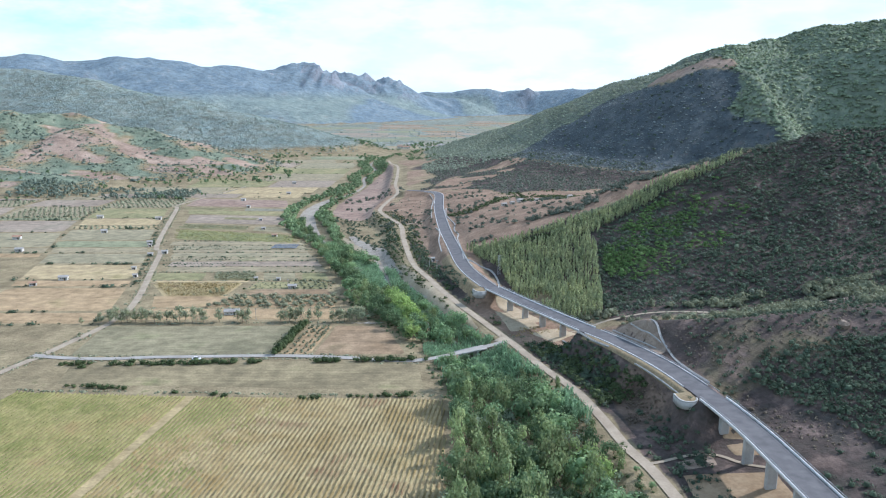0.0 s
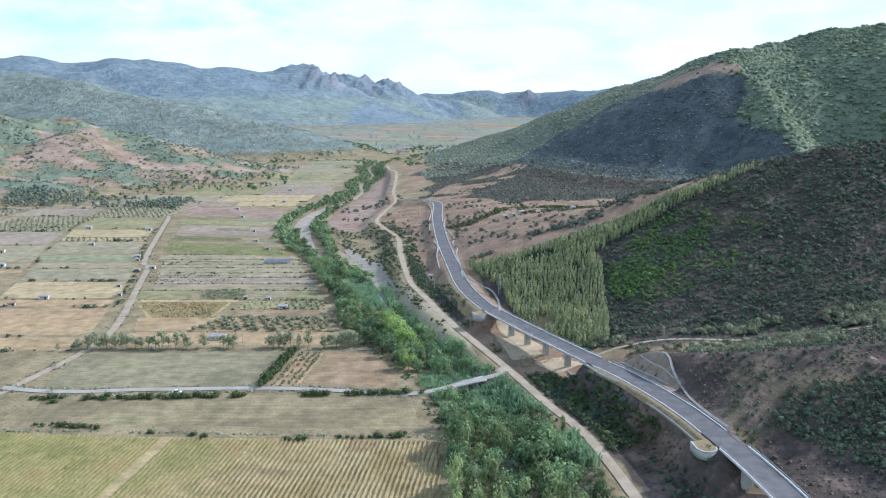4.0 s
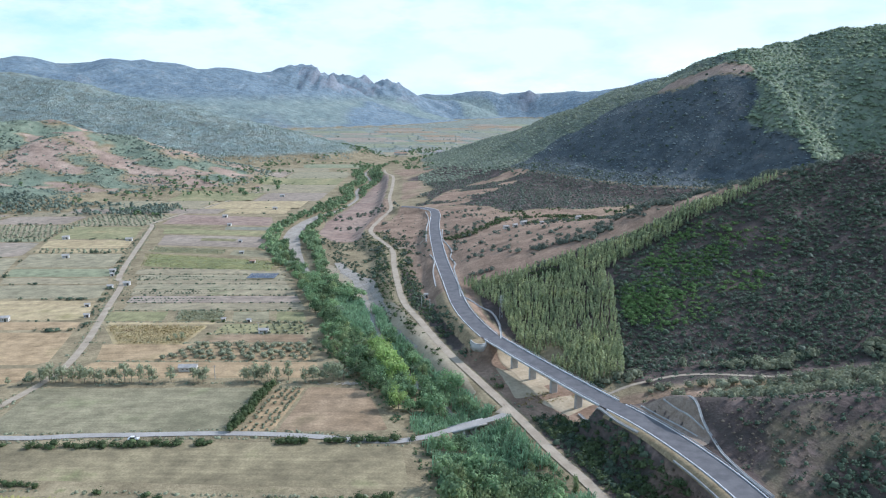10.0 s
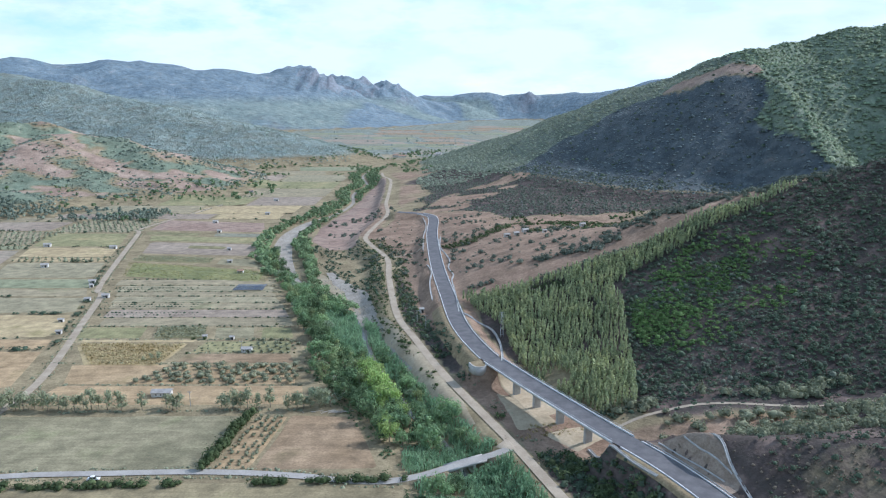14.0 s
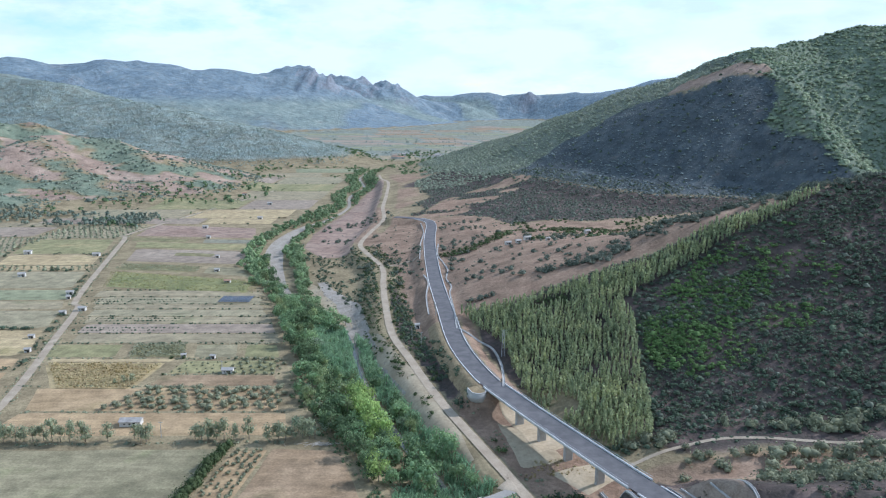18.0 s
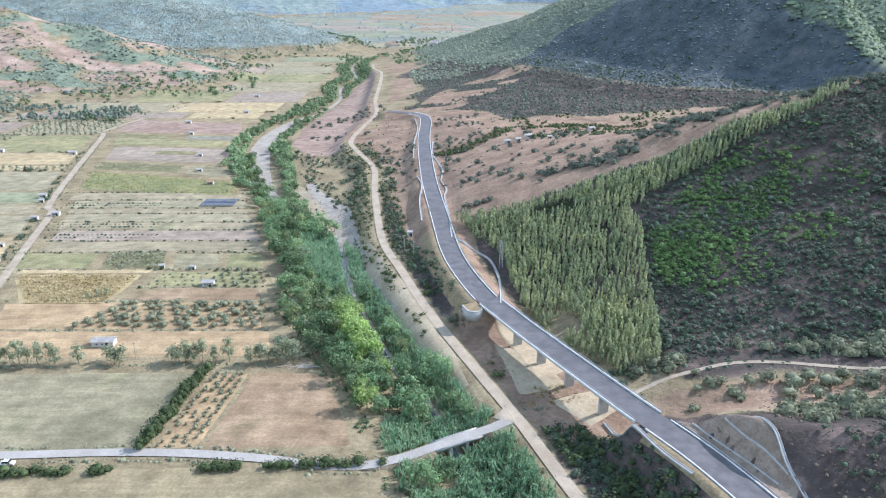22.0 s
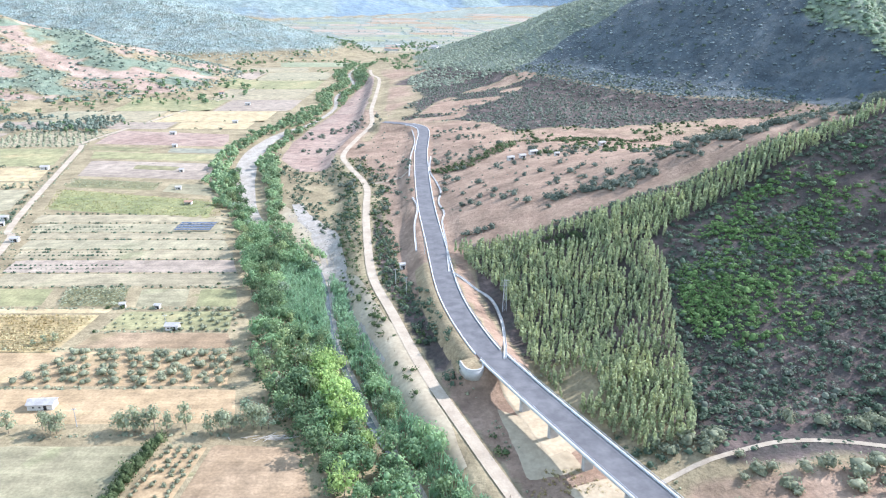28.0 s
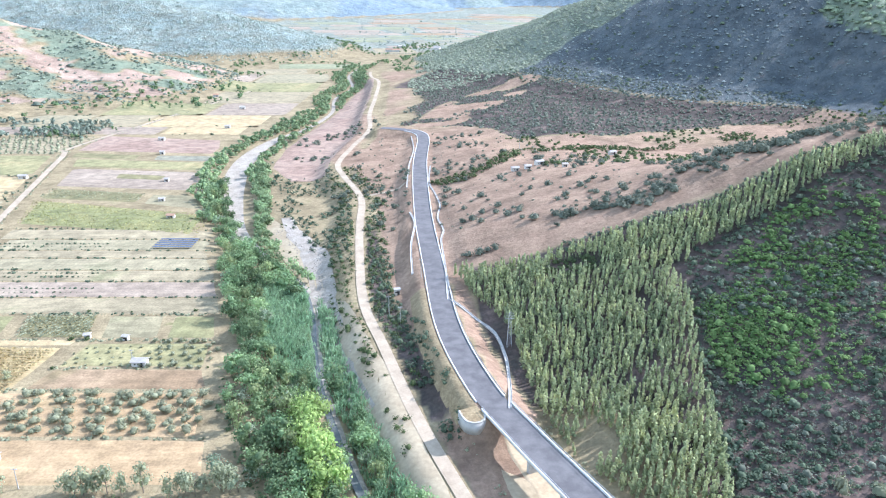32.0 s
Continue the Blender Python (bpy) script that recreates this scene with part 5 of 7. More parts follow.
sx, sy, pale = sx[pick], sy[pick], pale[pick]
SHRUB.merged("maquis", sx[~pale], sy[~pale], r5.uniform(1.2, 2.8, (~pale).sum()), np.full((~pale).sum(), 1.4), "scattered dark shrubs on brown slopes", "shrubs")
WILD_OLIVE.merged("wild_olives", sx[pale], sy[pale], r5.uniform(3.2, 6.2, pale.sum()), np.full(pale.sum(), 1.3), "rounded grey-green wild olive bushes on the slope", "shrubs", leaf="wild_olive")
THICKET = [(113, 257), (124, 266), (145, 264), (175, 258), (230, 250), (230, 200), (170, 188), (139, 206), (131, 230)]
tx_, ty_ = scatter(110, 235, 186, 270, 2.3, 24, lambda x, y: inside(x, y, THICKET))
SHRUB.merged("thicket", tx_, ty_, r5.uniform(2.0, 3.6, len(tx_)), np.full(len(tx_), 1.4), "dense dark green thicket on the slope", "shrubs")
WEDGE = [(36, 331), (50, 333), (58, 325), (65, 308), (72, 290), (71, 281), (65, 277), (61, 249), (55, 252), (52, 275), (44, 307)]
tx_, ty_ = scatter(36, 90, 245, 334, 2.6, 25, lambda x, y: inside(x, y, WEDGE) & clear_of_roads(x, y, 8.5, 4.5))
SHRUB.merged("thicket", tx_, ty_, r5.uniform(1.8, 3.4, len(tx_)), np.full(len(tx_), 1.4), "dark green thicket between track and road", "shrubs")
rows_a, rows_b = np.meshgrid(np.arange(0, 15, 0.7), np.arange(0, 34, 2.6))
tx_ = (66 + rows_a * 0.9 + rows_b * 0.18 + r5.normal(0, 0.25, rows_a.shape)).ravel()
ty_ = (243 + rows_b + rows_a * 0.25 + r5.normal(0, 0.25, rows_a.shape)).ravel()
pick = clear_of_roads(tx_, ty_, 8.5, 5) & (r5.random(len(tx_)) < 0.85)
tx_, ty_ = tx_[pick], ty_[pick]
SHRUB.merged("low_scrub", tx_, ty_, r5.uniform(0.7, 1.5, len(tx_)), np.full(len(tx_), 1.2), "low dry scrub in rows on a bare slope", "shrubs", leaf="dry")
# between the track and the far road
tx_, ty_ = scatter(-20, 35, 395, 560, 3.0, 27, lambda x, y: clear_of_roads(x, y, 7.5, 4.0) & (x - np.interp(y, [p[1] for p in TRACK], [p[0] for p in TRACK]) > 3) & (x < np.interp(-y, [-p[1] for p in ROAD], [p[0] for p in ROAD])) & (vnoise(x, y, 18, 49) > -0.35 + 0.9 * smooth(10, 18, x - track_x(y)) * smooth(455, 480, y)))
SHRUB.merged("maquis", tx_, ty_, r5.uniform(1.5, 3.8, len(tx_)), np.full(len(tx_), 1.25), "mixed dark shrubs between track and road", "shrubs")

# ---- red slopes with scattered bushes ----
tx_, ty_ = scatter(-110, 260, 505, 930, 7.5, 28, lambda x, y: (ridge(x, y, RED_SLOPES) > 0.1) & clear_of_roads(x, y, 7, 4) & (vnoise(x, y, 26, 51) > 0.12 - 0.35 * smooth(70, 150, x)) & ~inside(x, y, PLANTATION) & (foot_edge(x, y) < 0))
WILD_OLIVE.merged("slope_bushes", tx_, ty_, r5.uniform(1.6, 4.4, len(tx_)), np.full(len(tx_), 1.4), "rounded grey-green bushes dotted over bare red slopes", "shrubs", leaf="grey_shrub")
tx_, ty_ = scatter(60, 420, 585, 780, 6.5, 29, lambda x, y: (ridge(x, y, RED_SLOPES) < 0.25) & (foot_edge(x, y) < 4) & (vnoise(x, y, 22, 53) > 0.1))
FAR_SHRUB.merged("maquis", tx_, ty_, r5.uniform(1.6, 3.6, len(tx_)), np.full(len(tx_), 1.4), "dark shrubs in the side valley", "shrubs", leaf="hedge")

RED_WEST = [(-93, 704), (-116, 745), (-119, 803), (-113, 901), (-104, 980), (-101, 1056), (-97, 1130), (-91, 1202)]
RED_EAST = [(-68, 704), (-67, 745), (-63, 803), (-63, 901), (-66, 980), (-70, 1056), (-75, 1130), (-81, 1202)]


def on_red_field(x, y):
    return (x > np.interp(y, [p[1] for p in RED_WEST], [p[0] for p in RED_WEST])) & (x < np.interp(y, [p[1] for p in RED_EAST], [p[0] for p in RED_EAST])) & (y > 704) & (y < 1202)


def river_d(x, y):
    return near_line(x, y, RIVER_L)[0]


def river_x(y):
    return np.interp(y, [p[1] for p in RIVER], [p[0] for p in RIVER])


crest = spline([(24, 519), (44, 521), (61, 526), (80, 529), (96, 521), (114, 525), (139, 535), (165, 531), (190, 518), (225, 511)], 3)
tx_, ty_ = scatter(15, 250, 500, 560, 3.9, 82, lambda x, y: (near_line(x, y, crest)[0] < 4 + 5 * smooth(60, 110, x)) & ~inside(x, y, PLANTATION) & (vnoise(x, y, 15, 83) > -0.2))
WILD_OLIVE.merged("ridge_bushes", tx_, ty_, r5.uniform(2.2, 5.2, len(tx_)), np.full(len(tx_), 1.25), "grey-green wild olives along the ridge above the plantation", "shrubs", leaf="grey_shrub")

tx_, ty_ = scatter(-125, 200, 560, 1180, 13, 84, lambda x, y: (ridge(x, y, RED_SLOPES) > 0.05) | ((x < track_x(y) - 5) & (x > river_x(y) + 16) & (y > 690)), 0.5)
pick = clear_of_roads(tx_, ty_, 7, 4) & (~on_red_field(tx_, ty_) | (r5.random(len(tx_)) < 0.3))
FAR_SHRUB.merged("low_bushes", tx_[pick], ty_[pick], r5.uniform(0.6, 1.8, pick.sum()), np.full(pick.sum(), 1.4), "small grey-green bushes sprinkled over reddish earth", "shrubs", leaf="grey_shrub")

# a green gully across the reddish slope
gully = spline([(4, 648), (17, 645), (30, 648), (44, 662), (57, 681), (80, 694), (110, 700), (150, 700), (190, 712), (225, 735)], 3)
tx_, ty_ = scatter(2, 230, 630, 745, 3.0, 86, lambda x, y: ((near_line(x, y, gully)[0] < 6.5) | (np.hypot((x - 84) / 20, (y - 636) / 11) < 1)) & clear_of_roads(x, y, 7) & ((x < 60) | (vnoise(x, y, 20, 144) > -0.15)))
SHRUB.merged("gully_bushes", tx_, ty_, r5.uniform(1.8, 3.8, len(tx_)), np.full(len(tx_), 1.4), "green bushes filling a gully in the reddish slope", "shrubs", leaf="hedge")

# ---- big hill and the far left slopes ----
def on_far_hill(x, y):
    h = np.maximum(np.maximum(ridge(x, y, BIG_HILL), ridge(x, y, BIG_SPUR)), np.maximum(ridge(x, y, BIG_BACK), ridge(x, y, SIDE_SPUR)))
    return ((h > 3) | (x + 45 * vnoise(x, y, 50, 34, 3) > -20)) & (foot_edge(x, y) > 0) & (x < 0.66 * y - 10) & (ridge(x, y, SHOULDER) < 0.6) & ((foot_plots(x, y) < 0.4) | (vnoise(x, y, 14, 132, 2) > 0.42)) & clear_of_roads(x, y, 9, 9)


bx_, by_ = scatter(-30, 860, 640, 1500, 5.4, 30, on_far_hill, 0.5)
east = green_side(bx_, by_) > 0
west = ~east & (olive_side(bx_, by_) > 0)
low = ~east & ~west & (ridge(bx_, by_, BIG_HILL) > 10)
# one scrub in three tones: dark as shaded, olive and green as sunlit
for here, chance, lo, hi, leaf_kind, words in ((low, -0.6, 0.8, 2.3, "heath", "low hill scrub darkened in colour as on a shaded face"), (west, -0.8, 1.6, 3.4, "slope_olive", "olive-green scrub on the shoulder of a large hill, coloured as sunlit"), (east, -0.9, 2.2, 4.6, "slope_green", "dense green scrub and low trees on a flank, coloured as sunlit")):
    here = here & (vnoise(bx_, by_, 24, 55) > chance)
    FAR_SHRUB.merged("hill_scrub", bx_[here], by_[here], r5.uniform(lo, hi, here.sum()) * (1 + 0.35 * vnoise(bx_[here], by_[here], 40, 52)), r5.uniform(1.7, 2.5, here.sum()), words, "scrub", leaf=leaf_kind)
# dark green bushes gather at the foot of the hill
bx_, by_ = scatter(-30, 300, 735, 1060, 4.0, 145, lambda x, y: on_far_hill(x, y) & (green_side(x, y) < 0) & (ridge(x, y, BIG_HILL) < 30) & (vnoise(x, y, 18, 146, 2) > -0.5), 0.5)
FAR_SHRUB.merged("hill_scrub", bx_, by_, r5.uniform(0.8, 2.6, len(bx_)), r5.uniform(1.4, 2.1, len(bx_)), "dark green and brown bushes at the foot of the hill", "scrub", leaf="grey_shrub")
# a few green bushes break up the face that is coloured dark for shade
bx_, by_ = scatter(60, 420, 700, 1080, 17, 126, lambda x, y: (ridge(x, y, BIG_HILL) > 8) & (vnoise(x, y, 60, 127) > -0.1), 0.5)
FAR_SHRUB.merged("hill_bushes", bx_, by_, r5.uniform(1.8, 4.2, len(bx_)), r5.uniform(1.2, 1.8, len(bx_)), "taller green bushes dotted over scrub darkened as if shaded", "scrub", leaf="maquis")
lx_, ly_ = scatter(-1150, -180, 860, 1950, 6.6, 31, lambda x, y: ((ridge(x, y, LEFT_LUMPS) > 3) | (ridge(x, y, LEFT_FRONT) > 3) | (ridge(x, y, LEFT_SPUR) > 4)) & (x > -0.66 * y) & (vnoise(x, y, 30, 57) > -0.25), 0.5)
near_left = np.maximum(ridge(lx_, ly_, LEFT_LUMPS), ridge(lx_, ly_, LEFT_FRONT)) > ridge(lx_, ly_, LEFT_SPUR)
on_bare = bare_terrace(lx_, ly_) > 0.4
rim = (bare_terrace(lx_, ly_) > 0.02) & ~on_bare
keep = near_left & (~on_bare | (r5.random(len(lx_)) < 0.22))
tall = np.where(rim, 1.5, 1.0) * (1 + 0.5 * vnoise(lx_, ly_, 45, 58))
FAR_SHRUB.merged("hill_scrub", lx_[keep], ly_[keep], (r5.uniform(1.0, 3.4, len(lx_)) * tall)[keep], r5.uniform(1.6, 2.6, keep.sum()), "olive-green bushes between bare plots on low hills", "scrub", leaf="hillside")
thin = ~near_left & (r5.random(len(lx_)) < 0.55)
FAR_SHRUB.merged("hill_scrub", lx_[thin], ly_[thin], r5.uniform(1.2, 3.2, thin.sum()), r5.uniform(1.8, 2.6, thin.sum()), "green scrub on a distant slope, paled as by haze", "scrub")
# trees and bushes at the foot of the reddish hills and along the upper valley
vx_, vy_ = scatter(-760, 120, 850, 1900, 13, 76, lambda x, y: (vnoise(x, y, 55, 78) > 0.12) & (ground_fast(x, y) < 14) & clear_of_roads(x, y, 12, 10) & (river_d(x, y) > 12) & ((y > 1300) | (x < -300 + (y - 850) * 0.3)))
FAR_TREE.merged("valley_trees", vx_, vy_, r5.uniform(2.5, 6.5, len(vx_)), r5.uniform(0.9, 1.5, len(vx_)), "scattered trees and hedges in the upper valley", "trees")
hx2, hy2 = scatter(-520, -300, 830, 960, 6.5, 79, lambda x, y: (vnoise(x, y, 40, 80) > -0.1) & (np.abs(y - 895 + 0.1 * (x + 420)) < 36))
FAR_TREE.merged("valley_trees", hx2, hy2, r5.uniform(3.0, 7.0, len(hx2)), r5.uniform(0.9, 1.4, len(hx2)), "dark belt of trees at the foot of the hills", "trees", leaf="hillside")

# ---- river wood ----
LEFT_BANK = [(-1, 201), (1, 231), (4, 279), (-4, 316), (-18, 350), (-33, 378), (-44, 398), (-55, 422), (-66, 469), (-86, 525), (-112, 607), (-144, 692), (-158, 760), (-160, 850), (-145, 920), (-130, 1000), (-140, 1100), (-132, 1200), (-150, 1330)]


def bank(y):
    return np.interp(y, [p[1] for p in LEFT_BANK], [p[0] for p in LEFT_BANK])


# south of the lane: a dense mixed wood from the vineyard to the track
wx, wy = scatter(-5, 80, 170, 338, 5.8, 32, lambda x, y: (x > bank(y) + 2) & clear_of_roads(x, y, 9, 5) & (x < np.interp(y, [p[1] for p in TRACK], [p[0] for p in TRACK]) - 4))
r6 = np.random.default_rng(7)
reedy = (wy > 296) & (wx < 34) & (vnoise(wx, wy, 16, 59) > -0.35)
for i in np.nonzero(~reedy)[0]:
    h = r6.uniform(6.0, 14.5) * (1 - 0.45 * float(smooth(270, 335, wy[i]))) * (1 - 0.55 * float(smooth(19, 7, track_x(wy[i]) - wx[i])))
    pick = r6.random()
    gums = 0.62 if wy[i] < 236 and wx[i] < 44 else 0.25
    if pick < 0.9 - gums:
        BROAD.thing(wx[i], wy[i], h * r6.uniform(0.8, 1.2), 0.9, "leafy dark green riverside tree in a dense wood", "tree", "river wood")
    elif pick < 0.9:
        WOOD_GUM.thing(wx[i], wy[i], h * 1.2, 0.56, "slim dull green eucalyptus in the river wood", "tree", "river wood")
    else:
        WILLOW.thing(wx[i], wy[i], h * 0.7, 1.1, "silvery willow bush among riverside trees", "shrub", "river wood")
for x, y, h in ((46, 213, 12.5), (49, 208, 10.5), (43, 207, 10)):
    LIME.thing(x, y, h, 0.9, "large bright green poplar above darker trees", "tree", "river wood")
qx, qy = scatter(0, 66, 170, 300, 1.9, 128, lambda x, y: (x > bank(y) + 1) & (x < track_x(y) - 5) & (vnoise(x, y, 26, 129, 2) > 0.28))
REED.merged("reed_bed", qx, qy, r6.uniform(3.2, 6.0, len(qx)), np.full(len(qx), 0.6), "tall blue-green reeds in openings of the river wood", "reeds")
qx, qy = scatter(-8, 40, 284, 344, 1.9, 33, lambda x, y: (x > bank(y) + 1) & clear_of_roads(x, y, 9, 5.5) & (x < np.interp(y, [p[1] for p in TRACK], [p[0] for p in TRACK]) - 5) & ((vnoise(x, y, 16, 59) > -0.3) | (y > 325)))
REED.merged("reed_bed", qx, qy, r6.uniform(2.2, 4.2, len(qx)), np.full(len(qx), 0.75), "pale green giant reeds along the river", "reeds")
ux, uy = scatter(-5, 70, 165, 345, 4.2, 34, lambda x, y: (x > bank(y) + 0.5) & clear_of_roads(x, y, 8, 4.2) & (x < np.interp(y, [p[1] for p in TRACK], [p[0] for p in TRACK]) - 3))
# dark hedge leaves put shade into the gaps between the crowns
SHRUB.merged("undergrowth", ux, uy, r6.uniform(1.0, 2.6, len(ux)), np.full(len(ux), 1.3), "tangled green undergrowth below the riverside trees", "undergrowth", leaf="hedge")

# north of the lane: trees and reeds on the field side of the stream
wx, wy = scatter(-170, 22, 346, 700, 5.3, 35, lambda x, y: (x > bank(y) - 1.5) & (river_d(x, y) > 3.0) & ((x < river_x(y)) | ((y < 480) & (river_d(x, y) < 9))) & clear_of_roads(x, y, 8, 6))
for i in range(len(wx)):
    reed_here = (wy[i] > 440) and (river_x(wy[i]) - wx[i] < np.interp(wy[i], [440, 465, 512], [11, 19, 21])) and wy[i] < 512
    if reed_here:
        continue
    h = r6.uniform(5.5, 11.0)
    pick = r6.random()
    if wx[i] > river_x(wy[i]) and r6.random() < 0.35:
        continue
    if wy[i] < 400 and -34 < wx[i] < river_x(wy[i]) and pick < 0.05:
        LIME.thing(wx[i], wy[i], h * 1.35, 0.8, "tall bright green poplar beside the stream", "tree", "river wood")
    elif pick < 0.84:
        BROAD.thing(wx[i], wy[i], h, 0.95, "leafy green riverside tree beside the stream", "tree", "river wood")
    elif pick < 0.93:
        WOOD_GUM.thing(wx[i], wy[i], h, 0.8, "dull green eucalyptus at the edge of the river wood", "tree", "river wood")
    else:
        WILLOW.thing(wx[i], wy[i], h * 0.7, 1.1, "silvery willow bush at the stream's edge", "shrub", "river wood")
for x, y, h in ((-24, 394, 16.5), (-20, 386, 15), (-29, 405, 15), (-27, 415, 13.5), (-19, 377, 12.5), (-28, 398, 14), (-22, 389, 15), (-31, 412, 13), (-16, 381, 12)):
    LIME.thing(x, y, h, 0.8, "tall lime-green poplar towering over the stream", "tree", "tall poplars by the stream")
qx, qy = scatter(-120, 0, 436, 524, 1.8, 36, lambda x, y: (x > bank(y) + 3) & (river_d(x, y) > 2.0) & (x < river_x(y)) & (river_x(y) - x < np.interp(y, [436, 465, 524], [12, 21, 24])))
REED.merged("reed_bed", qx, qy, r6.uniform(2.4, 4.4, len(qx)) * (1 + 0.45 * vnoise(qx, qy, 7, 93, 2)), np.full(len(qx), 0.75), "dense blue-green giant reeds beside the stream", "reeds")
qx, qy = scatter(-70, 30, 345, 505, 1.9, 37, lambda x, y: (river_d(x, y) > 2.2) & (river_d(x, y) < 10.5 - 5 * smooth(420, 520, y)) & (x > river_x(y)) & clear_of_roads(x, y, 9, 8))
keepq = (qy < 480) | (vnoise(qx, qy, 25, 61) > 0)
qx, qy = qx[keepq], qy[keepq]
REED.merged("reed_bed", qx, qy, r6.uniform(2.0, 4.0, len(qx)), np.full(len(qx), 0.75), "green reeds on the stream's stony side", "reeds")
ux, uy = scatter(-165, 10, 350, 700, 4.4, 38, lambda x, y: (x > bank(y)) & (river_d(x, y) > 3) & (x < river_x(y)) & clear_of_roads(x, y))
# dark leaves again, colouring the gaps below the crowns as shaded
SHRUB.merged("undergrowth", ux, uy, r6.uniform(1.0, 2.6, len(ux)), np.full(len(ux), 1.3), "green undergrowth below the riverside trees", "undergrowth", leaf="hedge")
# further up the river, and the bushy flat between river and track
wx, wy = scatter(-190, -40, 600, 1450, 5.6, 39, lambda x, y: (river_d(x, y) > 10 - 5 * smooth(820, 900, y)) & (river_d(x, y) < 21 + 10 * vnoise(x, y, 40, 85)) & ((x < river_x(y)) | (y > 700)) & clear_of_roads(x, y, 8, 6) & ~on_red_field(x, y))
upper = wy > 780
channel_side = spline([(-118, 735), (-109, 690), (-99, 650), (-90, 612), (-78, 572), (-66, 549), (-52, 531)], 3)
ex, ey = scatter(-130, -40, 522, 740, 4.6, 142, lambda x, y: (near_line(x, y, channel_side)[0] < 4.2) & (river_d(x, y) > 3.5))
for x, y in zip(ex, ey):
    CHANNEL_TREE.thing(x, y, r6.uniform(4.5, 8.0), 1.05, "rounded light green tree beside the dry channel", "tree", "trees along the channel")
FAR_TREE.merged("riverside_trees", wx[upper], wy[upper], r6.uniform(3, 7, upper.sum()), np.full(upper.sum(), 1.3), "light green trees along the upper river", "trees", leaf="river_light")
wx, wy = wx[~upper], wy[~upper]
RIVER_TREE.merged("riverside_trees", wx, wy, r6.uniform(4, 8, len(wx)), np.full(len(wx), 1.0), "band of green trees along the upper river", "trees", leaf="river_light")
wx, wy = scatter(-130, -20, 520, 722, 4.4, 40, lambda x, y: (x > river_x(y) + 12) & clear_of_roads(x, y, 9, 4) & (near_line(x, y, SAND)[0] > 8.5) & (vnoise(x, y, 17, 63) > 0.02) & ~on_red_field(x, y))
SHRUB.merged("maquis", wx, wy, r6.uniform(1.6, 3.6, len(wx)), np.full(len(wx), 1.4), "dark bushes on the flat beside the river", "shrubs")
wx, wy = scatter(-60, 30, 340, 720, 3.4, 41, lambda x, y: (near_line(x, y, TRACK_L)[0] > 3.0) & (near_line(x, y, TRACK_L)[0] < 8.5 + 5 * smooth(450, 490, y)) & (near_line(x, y, ROAD_L)[0] > 8) & (near_line(x, y, CROSS_L)[0] > 5) & (vnoise(x, y, 14, 65) > 0.05 - 0.35 * smooth(450, 490, y)))
SHRUB.merged("verge_bushes", wx, wy, r6.uniform(1.0, 3.0, len(wx)), np.full(len(wx), 1.5), "green bushes along the track's verge", "shrubs", leaf="hedge")

# bushes on the bare ground between sand bank and track, and below the fills
wx, wy = scatter(20, 100, 150, 330, 3.6, 42, lambda x, y: (x > track_x(y) + 4) & (near_line(x, y, ROAD_L)[0] > 6.5) & (near_line(x, y, ROAD_L)[0] < 30) & (x < 100) & (vnoise(x, y, 17, 67) > -0.15) & ~((x < 84) & (y > 243) & (y < 278)) & ~((x > 72) & (y > 280)))
SHRUB.merged("maquis", wx, wy, r6.uniform(1.0, 2.8, len(wx)), np.full(len(wx), 1.5), "dark bushes on the slope below the road", "shrubs")
for x, y, h, w in ((107, 364, 6.0, 0.6), (104, 345, 3.6, 1.2), (110, 347, 4.2, 1.25), (116, 343, 4.6, 1.3), (122, 346, 3.8, 1.3), (127, 341, 4.4, 1.3), (133, 344, 4.0, 1.3), (139, 340, 4.6, 1.3), (96, 346, 3.2, 1.2), (90, 352, 2.6, 1.2), (146, 341, 4.0, 1.3), (113, 337, 3.4, 1.3), (120, 335, 3.6, 1.3), (99, 338, 2.4, 1.2), (88, 344, 2.2, 1.2), (82, 356, 4.4, 1.0), (86, 361, 4.0, 1.1)):
    OLIVE.thing(x, y, h * 1.25, w, "rounded grey-green wild olive beside the dry meadow", "tree", "wild olives at the meadow")

join_spare(BROAD, "riverside_trees", "leafy green trees further up the stream")
join_spare(WOOD_GUM, "riverside_trees", "dull green eucalyptus further up the stream")

wx, wy = scatter(34, 58, 344, 354, 1.7, 96, lambda x, y: vnoise(x, y, 5, 97) > -0.1)
SHRUB.merged("dry_scrub", wx, wy, r6.uniform(0.5, 1.3, len(wx)), np.full(len(wx), 1.6), "dry brown scrub on the stony bank", "shrubs", leaf="vine_brown")

stones = [lump(np.array([q[0] + rs.normal(0, 2.2), q[1] + rs.normal(0, 1.5), 0.0]), rs.uniform(0.2, 0.55), rs, 0.3, 1) for q in arm for _ in range(3)]
v, f = joined(stones)
v[:, 2] += ground_fast(v[:, 0], v[:, 1]) + 0.2
tagged(new("river_stones", quick_mesh("river_stones", v, f, [M_GRAVEL])), "grey stones strewn over the gravel bar", "stones", kind="stuff")
wx, wy = scatter(-80, -15, 440, 610, 4.2, 98, lambda x, y: (near_line(x, y, arm)[0] > 5) & (near_line(x, y, arm)[0] < 10) & (river_d(x, y) > 4) & clear_of_roads(x, y, 8, 5) & (vnoise(x, y, 9, 99) > 0.1))
SHRUB.merged("gravel_bushes", wx, wy, r6.uniform(0.8, 2.2, len(wx)), np.full(len(wx), 1.5), "low bushes beside the gravel bar", "shrubs", leaf="hedge")

